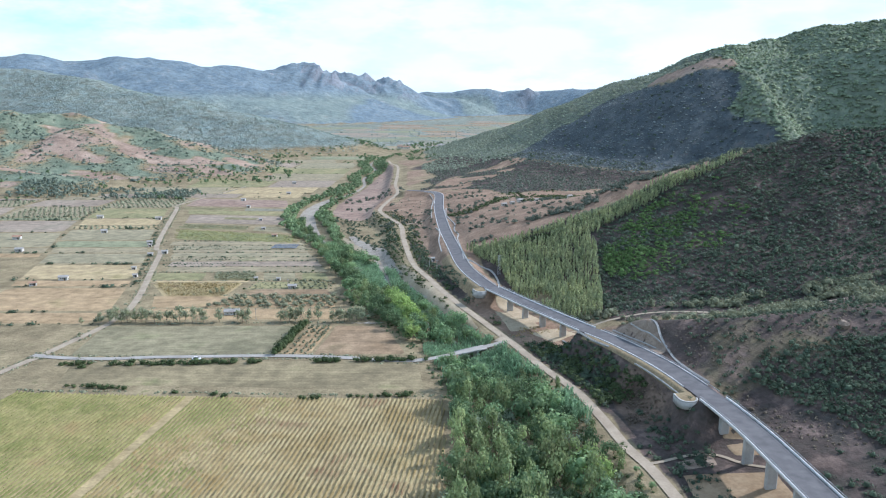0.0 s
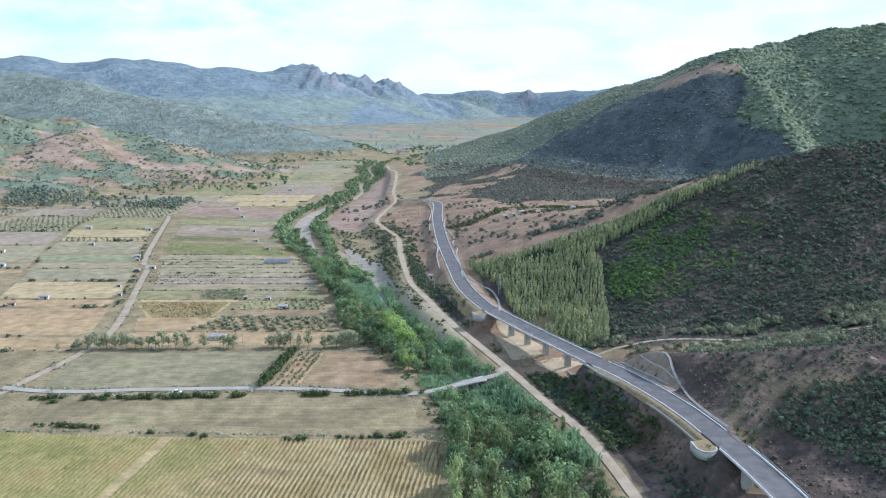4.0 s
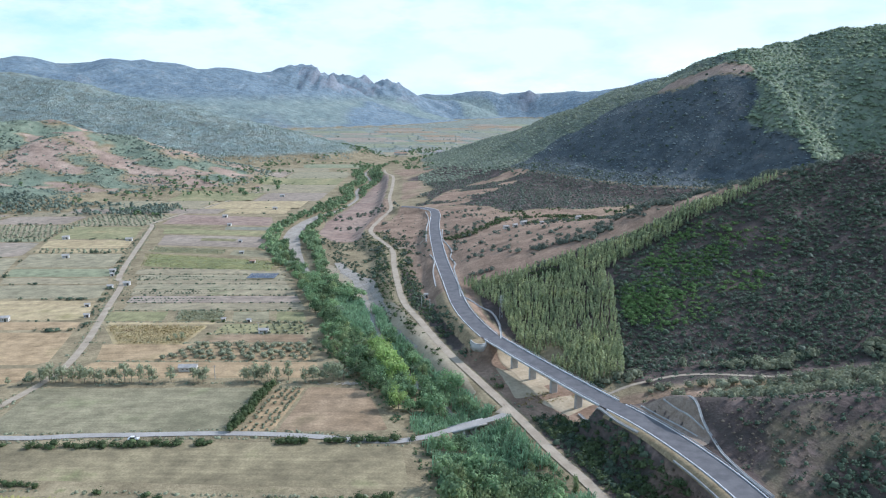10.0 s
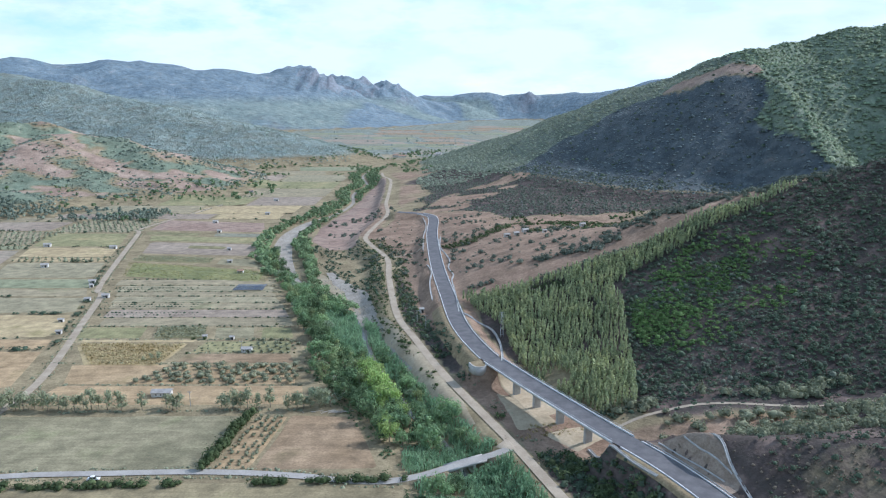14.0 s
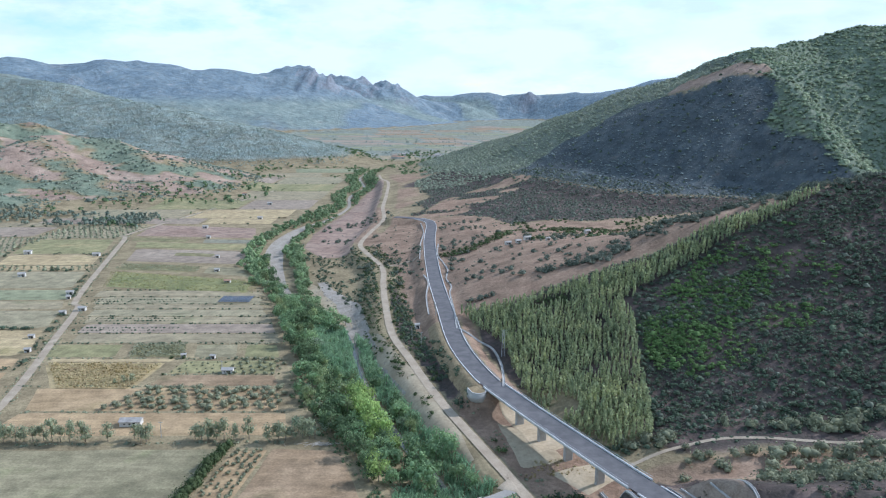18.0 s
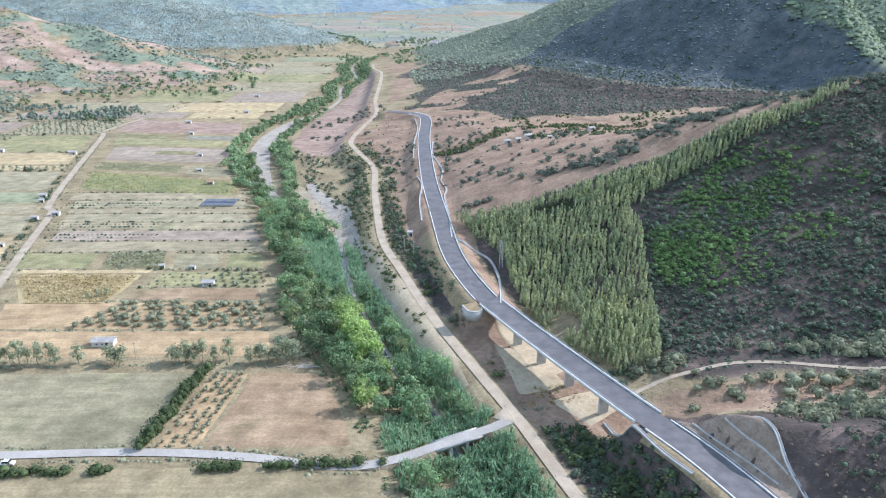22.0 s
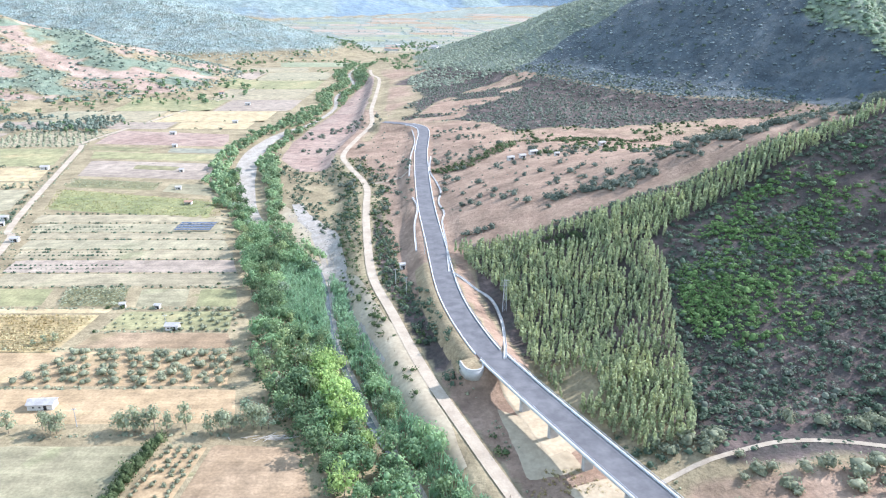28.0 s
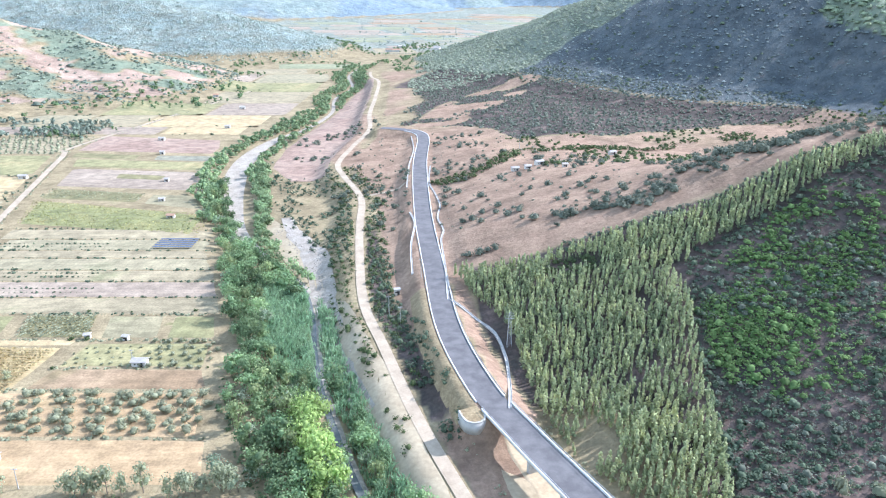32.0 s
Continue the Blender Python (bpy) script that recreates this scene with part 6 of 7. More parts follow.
# tufts of weeds and small bushes along field edges, bank and bare ground
tx_, ty_ = scatter(-72, 8, 282, 440, 1.9, 101, lambda x, y: (x < bank(y) + 1.5) & (x > bank(y) - 5) & (np.abs(y - 322) > 5) & (vnoise(x, y, 6, 102) > -0.1))
SHRUB.merged("edge_bushes", tx_, ty_, r6.uniform(0.5, 1.8, len(tx_)), np.full(len(tx_), 1.5), "weeds and low bushes at the wood's edge", "shrubs", leaf="riparian")
tx_, ty_ = scatter(20, 75, 318, 412, 2.6, 103, lambda x, y: (x > track_x(y) + 3.5) & (near_line(x, y, ROAD_L)[0] > 10) & (vnoise(x, y, 7, 104) > 0.2) & (near_line(x, y, CROSS_L)[0] > 5))
SHRUB.merged("edge_bushes", tx_, ty_, r6.uniform(0.4, 1.5, len(tx_)), np.full(len(tx_), 1.5), "dry weeds beside the track", "shrubs", leaf="olive")
tx_, ty_ = scatter(62, 150, 322, 358, 2.2, 105, lambda x, y: (vnoise(x, y, 6, 106) > 0.3) & clear_of_roads(x, y, 7, 5) & (near_line(x, y, spline(HILL_TRACK, 4))[0] > 2))
SHRUB.merged("edge_bushes", tx_, ty_, r6.uniform(0.3, 0.9, len(tx_)), np.full(len(tx_), 1.6), "small dry bushes on the meadow", "shrubs", leaf="olive")

# thicket on the slope between track and road, tufts on the cut and on the slopes beyond
tx_, ty_ = scatter(36, 92, 262, 330, 2.5, 114, lambda x, y: (x > track_x(y) + 4.5) & (x < track_x(y) + 40) & (near_line(x, y, ROAD_L)[0] > 9.5) & (x < np.interp(-y, [-p[1] for p in ROAD], [p[0] for p in ROAD])) & (vnoise(x, y, 12, 115) > -0.4))
SHRUB.merged("thicket", tx_, ty_, r6.uniform(2.2, 4.4, len(tx_)), np.full(len(tx_), 1.35), "tall dark green thicket below the road", "shrubs", leaf="hedge")
tx_, ty_ = scatter(72, 93, 282, 318, 1.6, 116, lambda x, y: (x > np.interp(-y, [-p[1] for p in ROAD], [p[0] for p in ROAD]) + 6.5) & (vnoise(x, y, 5, 117) > 0.0))
FAR_SHRUB.merged("cut_weeds", tx_, ty_, r6.uniform(0.3, 0.7, len(tx_)), np.full(len(tx_), 1.7), "sparse weeds on the stony cut", "weeds", leaf="dry")
tx_, ty_ = scatter(96, 190, 215, 322, 2.3, 118, lambda x, y: (near_line(x, y, ROAD_L)[0] > 7) & (vnoise(x, y, 9, 119) > -0.15), 0.5)
FAR_SHRUB.merged("dry_tufts", tx_, ty_, r6.uniform(0.4, 1.1, len(tx_)), np.full(len(tx_), 1.7), "dry tufts of grass and low scrub on brown slopes", "weeds", leaf="dry")

# ---- fields ----
def field_material(name, c1, c2, scale=0.05, row=None, c3=None, fine=0.9):
    """Field soil or stubble; row: (spacing, angle) for drilled or ploughed lines."""
    m = material(name, c1, c2, scale, fine=fine * 1.3, fine_amount=0.36, bump=0.2, third=c3, spread=(0.42, 0.58))
    n, l = m.node_tree.nodes, m.node_tree.links
    b = n["Principled BSDF"]
    where = n.new("ShaderNodeNewGeometry")
    for stretch_by, scale_at, low, high in (((0.06, 0.55, 1.0), 1.0, 0.88, 1.12), ((1.0, 1.0, 1.0), 0.16, 0.74, 1.26), ((1.0, 1.0, 1.0), 0.9, 0.9, 1.1)):
        place = n.new("ShaderNodeMapping")
        place.inputs["Scale"].default_value = stretch_by
        place.inputs["Rotation"].default_value = (0, 0, row[1] if row else 0.1)
        mottle = n.new("ShaderNodeTexNoise")
        mottle.inputs["Scale"].default_value, mottle.inputs["Detail"].default_value = scale_at, 5
        span_ = n.new("ShaderNodeMapRange")
        span_.inputs["From Min"].default_value, span_.inputs["From Max"].default_value = 0.3, 0.7
        span_.inputs["To Min"].default_value, span_.inputs["To Max"].default_value = low, high
        times_ = n.new("ShaderNodeVectorMath")
        times_.operation = "SCALE"
        l.new(where.outputs["Position"], place.inputs["Vector"])
        l.new(place.outputs["Vector"], mottle.inputs["Vector"])
        l.new(mottle.outputs["Fac"], span_.inputs["Value"])
        l.new(b.inputs["Base Color"].links[0].from_socket, times_.inputs[0])
        l.new(span_.outputs["Result"], times_.inputs["Scale"])
        l.new(times_.outputs["Vector"], b.inputs["Base Color"])
    if row:
        geo = n.new("ShaderNodeNewGeometry")
        mp = n.new("ShaderNodeMapping")
        mp.inputs["Rotation"].default_value = (0, 0, row[1])
        wave = n.new("ShaderNodeTexWave")
        wave.inputs["Scale"].default_value = 0.314 / row[0]
        wave.inputs["Distortion"].default_value, wave.inputs["Detail"].default_value, wave.inputs["Detail Scale"].default_value = 1.2, 3, 0.6
        rng = n.new("ShaderNodeMapRange")
        rng.inputs["To Min"].default_value, rng.inputs["To Max"].default_value = 0.965, 1.03
        mul = n.new("ShaderNodeVectorMath")
        mul.operation = "SCALE"
        l.new(geo.outputs["Position"], mp.inputs["Vector"])
        l.new(mp.outputs["Vector"], wave.inputs["Vector"])
        l.new(wave.outputs["Fac"], rng.inputs["Value"])
        l.new(b.inputs["Base Color"].links[0].from_socket, mul.inputs[0])
        l.new(rng.outputs["Result"], mul.inputs["Scale"])
        l.new(mul.outputs["Vector"], b.inputs["Base Color"])
    return m


F = {
    "stubble": field_material("pale_stubble", (0.366, 0.283, 0.160), (0.431, 0.337, 0.195), 0.03, (2.0, 0.0), (0.312, 0.259, 0.129)),
    "tan": field_material("mown_tan_field", (0.208, 0.170, 0.100), (0.288, 0.236, 0.138), 0.025, (3.0, 1.57), (0.192, 0.205, 0.086)),
    "red": field_material("red_fallow_earth", (0.262, 0.178, 0.138), (0.325, 0.235, 0.183), 0.03, (3.0, 0.2), (0.245, 0.175, 0.135)),
    "bare": field_material("bare_ploughed_soil", (0.236, 0.164, 0.098), (0.319, 0.227, 0.142), 0.03, None, (0.212, 0.164, 0.091)),
    "grey": field_material("thin_grey_green_pasture", (0.186, 0.168, 0.102), (0.272, 0.238, 0.148), 0.018, None, (0.205, 0.215, 0.106)),
    "pink": field_material("fallow_earth", (0.331, 0.234, 0.132), (0.402, 0.287, 0.166), 0.03, None, (0.289, 0.224, 0.113)),
    "green": field_material("green_crop", (0.215, 0.205, 0.102), (0.275, 0.25, 0.128), 0.03, (2.4, 0.0), (0.349, 0.276, 0.144)),
    "lush": field_material("lush_green_crop", (0.190, 0.196, 0.092), (0.245, 0.240, 0.112), 0.03, (2.2, 0.1), (0.323, 0.256, 0.125)),
    "vine_soil": field_material("vineyard_soil", (0.312, 0.240, 0.124), (0.408, 0.319, 0.174), 0.03, None, (0.265, 0.211, 0.100)),
    # the far_ kinds have haze put into their colour: greyer and cooler
    "far_pink": field_material("hazed_pinkish_fallow", (0.262, 0.208, 0.160), (0.325, 0.262, 0.202), 0.012, None, (0.24, 0.21, 0.155)),
    "far_grey": field_material("hazed_stubble", (0.208, 0.202, 0.150), (0.262, 0.25, 0.182), 0.012, None, (0.188, 0.195, 0.138)),
    "far_green": field_material("hazed_green_crop", (0.20, 0.212, 0.128), (0.255, 0.262, 0.16), 0.012),
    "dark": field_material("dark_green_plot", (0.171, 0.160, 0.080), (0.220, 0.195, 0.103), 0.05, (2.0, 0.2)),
    # two more far_ kinds, greyed in colour for haze
    "far_tan": field_material("hazed_tan_fallow", (0.255, 0.216, 0.138), (0.318, 0.268, 0.172), 0.025, None, (0.222, 0.21, 0.118)),
    "far_yellow": field_material("hazed_yellowish_stubble", (0.262, 0.232, 0.148), (0.312, 0.272, 0.175), 0.025, (2.4, 0.0), (0.228, 0.218, 0.13)),
}
WORDS = {"far_tan": "tan fallow field in a long strip, greyed as by haze", "far_yellow": "pale yellowish stubble field in a long strip, greyed as by haze", "far_pink": "pinkish bare field far up the valley, cooled as by haze", "far_grey": "stubble field far up the valley, greyed as by haze", "far_green": "green field far up the valley, greyed as by haze", "red": "long bare reddish field between river and track", "tan": "mown tan field with faint green patches", "stubble": "pale dry stubble field", "bare": "bare brown ploughed field", "grey": "large grey-green dry pasture field", "pink": "pale fallow field of bare earth", "green": "yellowish-green crop field", "lush": "green crop field in rows", "vine_soil": "pale dry soil of a vineyard", "dark": "small dark green cultivated plot"}


def field(outline, kind, lift=0.14, cells=10, rim=0.25):
    a, b, c, d = (np.array(p, float) for p in outline)
    if a[1] > 800 and max(gz_fast(*p) for p in (a, b, c, d, (a + c) / 2)) > 5:
        return None
    n = cells
    s, t = np.meshgrid(np.linspace(0, 1, n + 1), np.linspace(0, 1, n + 1))
    p = (1 - t)[..., None] * ((1 - s)[..., None] * a + s[..., None] * b) + t[..., None] * ((1 - s)[..., None] * d + s[..., None] * c)
    wob = 0.6
    px, py = p[..., 0].copy(), p[..., 1].copy()
    p[..., 0] += wob * vnoise(px, py, 14, 71, 2)
    p[..., 1] += wob * vnoise(px, py, 14, 72, 2)
    z = ground_fast(p[..., 0], p[..., 1]) + lift
    z[0] -= rim
    z[-1] -= rim
    z[1:-1, 0] -= rim
    z[1:-1, -1] -= rim
    k = np.arange((n + 1) ** 2).reshape(n + 1, n + 1)
    f = np.stack([k[:-1, :-1], k[:-1, 1:], k[1:, 1:], k[1:, :-1]], -1).reshape(-1, 4)
    v = np.concatenate([p, z[..., None]], -1).reshape(-1, 3)
    return tagged(new("field", quick_mesh("field", v, f, [F[kind]], smooth=True)), WORDS[kind], "field", kind="structure")


field([(-205, 100), (7, 100), (5, 278), (-176, 284)], "vine_soil", cells=24)
field([(-166, 291), (-3, 283), (-8, 320), (-172, 317)], "tan", cells=20)
field([(-176, 324), (-77, 324), (-73, 372), (-180, 371)], "grey", cells=20)
field([(-62, 325.5), (-16, 327), (-30, 371), (-57, 373)], "bare", cells=16)
field([(-76, 325), (-62, 325), (-57, 373), (-71, 372)], "pink", cells=8)
field([(-176, 381), (-48, 382), (-54, 404), (-172, 404)], "pink", cells=12)
field([(-172, 404), (-56, 404), (-62, 431), (-180, 431)], "pink", 0.12, cells=12)
field([(-168, 427), (-132, 427), (-128, 462), (-190, 462)], "vine_soil", 0.2, cells=10)
field([(-130, 432), (-64, 432), (-70, 446), (-126, 446)], "bare", cells=10)
field([(-126, 447), (-70, 447), (-74, 466), (-122, 466)], "green", cells=10)
field([(-190, 463), (-124, 463), (-122, 468), (-192, 468)], "stubble", cells=8)
field([(-152, 469), (-122, 469), (-127, 490), (-157, 490)], "dark", cells=8)
field([(-119, 469), (-96, 469), (-100, 490), (-124, 490)], "grey", cells=8)
field([(-94, 469), (-74, 469), (-80, 490), (-97, 490)], "green", cells=8)
field([(-198, 469), (-156, 469), (-160, 490), (-202, 490)], "green", cells=8)
r9 = np.random.default_rng(19)
strip_pts = []
for y0, y1, kind, xl in ((491, 508, "far_tan", 1), (508, 526, "far_pink", 1), (526, 540, "far_tan", 1), (540, 556, "far_yellow", 1), (556, 567, "far_tan", 1), (567, 584, "far_yellow", 1), (584, 601, "far_tan", 1)):
    w = float(np.interp(y0, [p[1] for p in FIELDTRACK], [p[0] for p in FIELDTRACK]))
    field([(w + 5, y0), (float(bank(y0)) - 1, y0), (float(bank(y1)) - 1, y1 - 0.4), (w + 3, y1 - 0.4)], kind, cells=12)
for edge in (491, 508, 526, 540, 556, 567, 584, 601):
    w = float(np.interp(edge, [p[1] for p in FIELDTRACK], [p[0] for p in FIELDTRACK]))
    span_x = float(bank(edge)) - w
    strip_pts += [(w + 4 + k * (span_x - 6), edge + e) for k, e in zip(r9.random(46), r9.normal(0, 0.4, 46))]
    if edge in (508, 526, 567):
        strip_pts += [(w + 6 + k * 0.45 * span_x, edge + 5 + e) for k in np.linspace(0, 1, 24) for e in (0.0, 4.5)]
field([(-229, 610), (-119, 590), (-122, 627), (-243, 659)], "lush", cells=14)
field([(-244, 662), (-176, 652), (-178, 673), (-246, 687)], "dark", cells=10)
field([(-174, 651), (-125, 635), (-136, 668), (-176, 673)], "grey", cells=8)
field([(-250, 691), (-140, 678), (-152, 731), (-262, 743)], "far_pink", cells=12)
field([(-218, 712), (-180, 706), (-180, 720), (-221, 727)], "dark", 0.24, cells=8)
field([(-266, 747), (-153, 735), (-157, 760), (-274, 774)], "green", cells=12)
field([(-281, 778), (-222, 768), (-224, 786), (-284, 796)], "dark", cells=8)
field([(-213, 769), (-158, 762), (-160, 782), (-216, 786)], "far_grey", cells=8)
field([(-288, 801), (-162, 788), (-177, 845), (-293, 865)], "red", cells=12)
t_ = np.linspace(704, 1202, 84)
side_w, side_e = (np.interp(t_, [p[1] for p in q], [p[0] for p in q]) for q in (RED_WEST, RED_EAST))
v = np.stack([side_w[:, None] + (side_e - side_w)[:, None] * np.linspace(0, 1, 13), np.repeat(t_[:, None], 13, 1)], -1)
v[..., 0] += 1.2 * vnoise(v[..., 0], v[..., 1], 18, 73, 2)
red_z = ground_fast(v[..., 0], v[..., 1]) + 0.22
red_z[:, [0, -1]] -= 0.4
k = np.arange(v.shape[0] * 13).reshape(-1, 13)
tagged(new("field", quick_mesh("field", np.concatenate([v, red_z[..., None]], -1).reshape(-1, 3), np.stack([k[:-1, :-1], k[:-1, 1:], k[1:, 1:], k[1:, :-1]], -1).reshape(-1, 4), [F["red"]], smooth=True)), WORDS["red"], "field", kind="structure")

# fields west of the farm track and up the valley, in strips
r7 = np.random.default_rng(17)
kinds = ["far_tan", "far_pink", "pink", "far_yellow", "stubble", "green", "far_pink", "far_yellow", "far_tan", "far_green"]
hedge_pts = []


def clumped(n):
    """Places along a boundary, from 0 to 1, gathered in two or three clumps."""
    mids = r7.random(3)
    return np.clip(mids[r7.integers(0, 3, n)] + r7.normal(0, 0.09, n), 0, 1)


orchard_pts = []
west_edge = lambda y: float(np.interp(y, [p[1] for p in FIELDTRACK], [p[0] for p in FIELDTRACK])) - 4.5
gone = 0.0
while gone < 430:
    w = r7.uniform(38, 92)
    a = 300 + r7.uniform(-14, 14)
    while a < 862:
        b = a + r7.choice([14, 20, 28, 36, 48]) * r7.uniform(0.85, 1.2) * (1 + (a - 300) / 1400)
        lean = 0.12 * gone
        q = [(west_edge(a) - gone - w, a + 1.2 + lean), (west_edge(a) - gone - 1.2, a + 1.2 + lean), (west_edge(b) - gone - 1.2, b + lean), (west_edge(b) - gone - w, b + lean)]
        if q[0][0] > -0.67 * a - 40 and b < 880:
            kind = kinds[int(r7.integers(len(kinds)))] if a > 520 else ("pink", "stubble", "pink", "far_yellow")[int(r7.integers(4))]
            field(q, kind, cells=8, lift=0.16)
            if r7.random() < 0.85:
                hedge_pts += [(q[0][0] + k * w, a + lean + r7.normal(0, 0.7)) for k in clumped(int(r7.integers(5, 22)))]
            if r7.random() < 0.35:
                hedge_pts += [(q[1][0] + (q[2][0] - q[1][0]) * k + r7.normal(0, 0.6), a + lean + (b - a) * k) for k in r7.random(int(r7.integers(4, 12)))]
            if r7.random() < 0.3 and b - a > 16 and a > 520:
                ox, oy = scatter(q[0][0] + 4, q[1][0] - 4, a + lean + 3, b + lean - 2, 5.2, int(r7.integers(9999)), None, 0.12)
                orchard_pts += list(zip(ox, oy))
        a = b
    gone += w
op = np.array(strip_pts)
FAR_SHRUB.merged("strip_bushes", op[:, 0], op[:, 1], r7.uniform(0.5, 1.6, len(op)), r7.uniform(1.2, 1.8, len(op)), "low bushes and saplings along the edges of narrow fields", "shrubs", leaf="maquis")
op = np.array(orchard_pts)
FAR_SHRUB.merged("orchard_trees", op[:, 0], op[:, 1], r7.uniform(1.6, 3.2, len(op)), r7.uniform(1.2, 1.6, len(op)), "rows of small grey-green orchard trees", "trees", leaf="olive")
rows_y = [868, 905, 970, 1050, 1140, 1230, 1330]
for a, b in zip(rows_y[:-1], rows_y[1:]):
    x = float(bank(a)) - 14
    while x > -430 + (a - 806) * 0.38:
        w = r7.uniform(60, 150)
        xl = max(x - w, -440 + (a - 806) * 0.38)
        field([(xl, a + 2), (x - 2, a + 2), (x - 2, b), (xl, b)], kinds[int(r7.integers(len(kinds)))], cells=8, lift=0.25)
        hedge_pts += [(xl + k * (x - xl), a + r7.normal(0, 1)) for k in r7.random(int(r7.integers(1, 6)))]
        x = xl - 2
rows_y = [1330, 1400, 1480, 1570, 1680, 1800]
for a, b in zip(rows_y[:-1], rows_y[1:]):
    x = -30
    while x > -420:
        w = r7.uniform(70, 160)
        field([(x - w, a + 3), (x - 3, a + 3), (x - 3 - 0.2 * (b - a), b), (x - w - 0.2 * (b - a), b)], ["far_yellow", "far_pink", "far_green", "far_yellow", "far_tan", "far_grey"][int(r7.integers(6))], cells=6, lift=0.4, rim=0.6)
        x -= w
far_trees = []
a = 1800.0
while a < 3500:
    b = a + (a - 1000) * r7.uniform(0.06, 0.11)
    x = 120 + (a - 1500) * 0.16 + r7.uniform(0, 60)
    end = -190 - max(0, a - 1730) * 0.5 + max(0, a - 2600) * 0.62
    while x > end:
        w = r7.uniform(50, 190) * (1 + (a - 1500) / 2500)
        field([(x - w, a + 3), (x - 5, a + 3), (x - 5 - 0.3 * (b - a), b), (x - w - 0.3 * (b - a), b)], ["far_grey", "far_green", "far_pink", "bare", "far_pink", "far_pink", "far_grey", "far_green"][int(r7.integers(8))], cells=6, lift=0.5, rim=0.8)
        far_trees += [(x - k * w, a + r7.normal(0, 3)) for k in clumped(int(r7.integers(2, 9)))]
        x -= w
    a = b + 4
ft = np.array(far_trees)
ft = ft[ground_fast(ft[:, 0], ft[:, 1]) < 6]
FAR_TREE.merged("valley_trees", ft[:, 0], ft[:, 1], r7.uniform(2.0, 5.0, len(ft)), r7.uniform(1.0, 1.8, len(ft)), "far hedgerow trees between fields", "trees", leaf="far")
hp = np.array(hedge_pts)
SHRUB.merged("field_bushes", hp[:, 0], hp[:, 1], r7.uniform(1.2, 3.4, len(hp)), r7.uniform(1.0, 2.2, len(hp)), "bushes along far field boundaries", "shrubs", leaf="maquis")

# ---- vineyard rows ----
def vine_rows(name, poly, direction, spacing, height, leaf, label, seed, gap=0.55, width=0.3, bend=None, leaf_size=0.62):
    d = np.array(direction, float) / np.linalg.norm(direction)
    m = np.array([d[1], -d[0]])
    pts = np.array(poly)
    a0, a1, b0, b1 = (pts @ d).min(), (pts @ d).max(), (pts @ m).min(), (pts @ m).max()
    r = np.random.default_rng(seed)
    b, a = np.meshgrid(np.arange(b0, b1, spacing), np.arange(a0, a1, gap))
    b, a = b.ravel() + r.normal(0, 0.06, b.size), a.ravel() + r.uniform(-0.2, 0.2, a.size)
    x, y = a * d[0] + b * m[0], a * d[1] + b * m[1]
    k = inside(x, y, poly)
    if bend is not None:
        k &= bend(x, y)
    x, y = x[k], y[k]
    z = ground_fast(x, y)
    p = np.stack([x + r.normal(0, width * 0.4, len(x)), y, z + height * r.uniform(0.55, 0.9, len(x))], 1)
    nr = r.normal(0, 0.25, (len(x), 3)) + [0, 0, 0.9]
    v, f = sprays(p, nr, leaf_size * height / 1.3, r, 0.35)
    return tagged(new(name, quick_mesh(name, v, f, [M_LEAF[leaf]])), label, "vines", kind="stuff")


def off_path(x, y):
    return np.abs((x + 102) - (y - 274) * (9 / 70)) > 2.0


def greener(x, y):
    return vnoise(x, y, 45, 81, 3) * 0.9 + 0.55 * vnoise(x, y, 1.6, 134, 2) > (x + 75) / 70


OLD_VINES = [(-200, 175), (2.2, 175), (0.4, 275), (-100, 277), (-174, 282)]
def vine_row(points, label):
    """One row of trained vines: an uneven leafy ridge with loose shoots."""
    n = len(points)
    x, y = points[:, 0], points[:, 1]
    z = ground_fast(x, y)
    high = 0.85 * (1 + 0.4 * vnoise(x, y, 3.0, 108, 3)) * (1 + 0.15 * vnoise(x, y, 30, 109, 2))
    half = 0.36 * (1 + 0.5 * vnoise(x, y, 2.2, 110, 3)) * (1 + 0.5 * vnoise(x, y, 22, 133, 2))
    v = np.stack([np.stack([x - half, y, z + 0.1], 1), np.stack([x + r7.normal(0, 0.08, n), y, z + high], 1), np.stack([x + half, y, z + 0.1], 1)], 1).reshape(-1, 3)
    k = np.arange(n - 1) * 3
    near = np.hypot(np.diff(x), np.diff(y)) < 1.2
    k = k[near]
    f = np.concatenate([np.stack([k, k + 1, k + 4, k + 3], 1), np.stack([k + 1, k + 2, k + 5, k + 4], 1)])
    green = greener(x, y)
    index = np.where(np.concatenate([green[k // 3], green[k // 3]]), 0, 1)
    sv, sf = sprays(np.stack([x + r7.normal(0, 0.2, n), y + r7.uniform(-0.3, 0.3, n), z + high * r7.uniform(0.6, 1.05, n)], 1), np.tile([0.0, 0.0, 1.0], (n, 1)), 0.26, r7, 0.5)
    me = quick_mesh("vine_trellis", np.concatenate([v, sv]), np.concatenate([f, sf + len(v)]), [M_LEAF["vine"], M_LEAF["vine_brown"]], np.concatenate([index, np.where(green, 0, 1)]))
    tagged(new("vine_trellis", me), label, "vine row", "vine rows in the large vineyard")


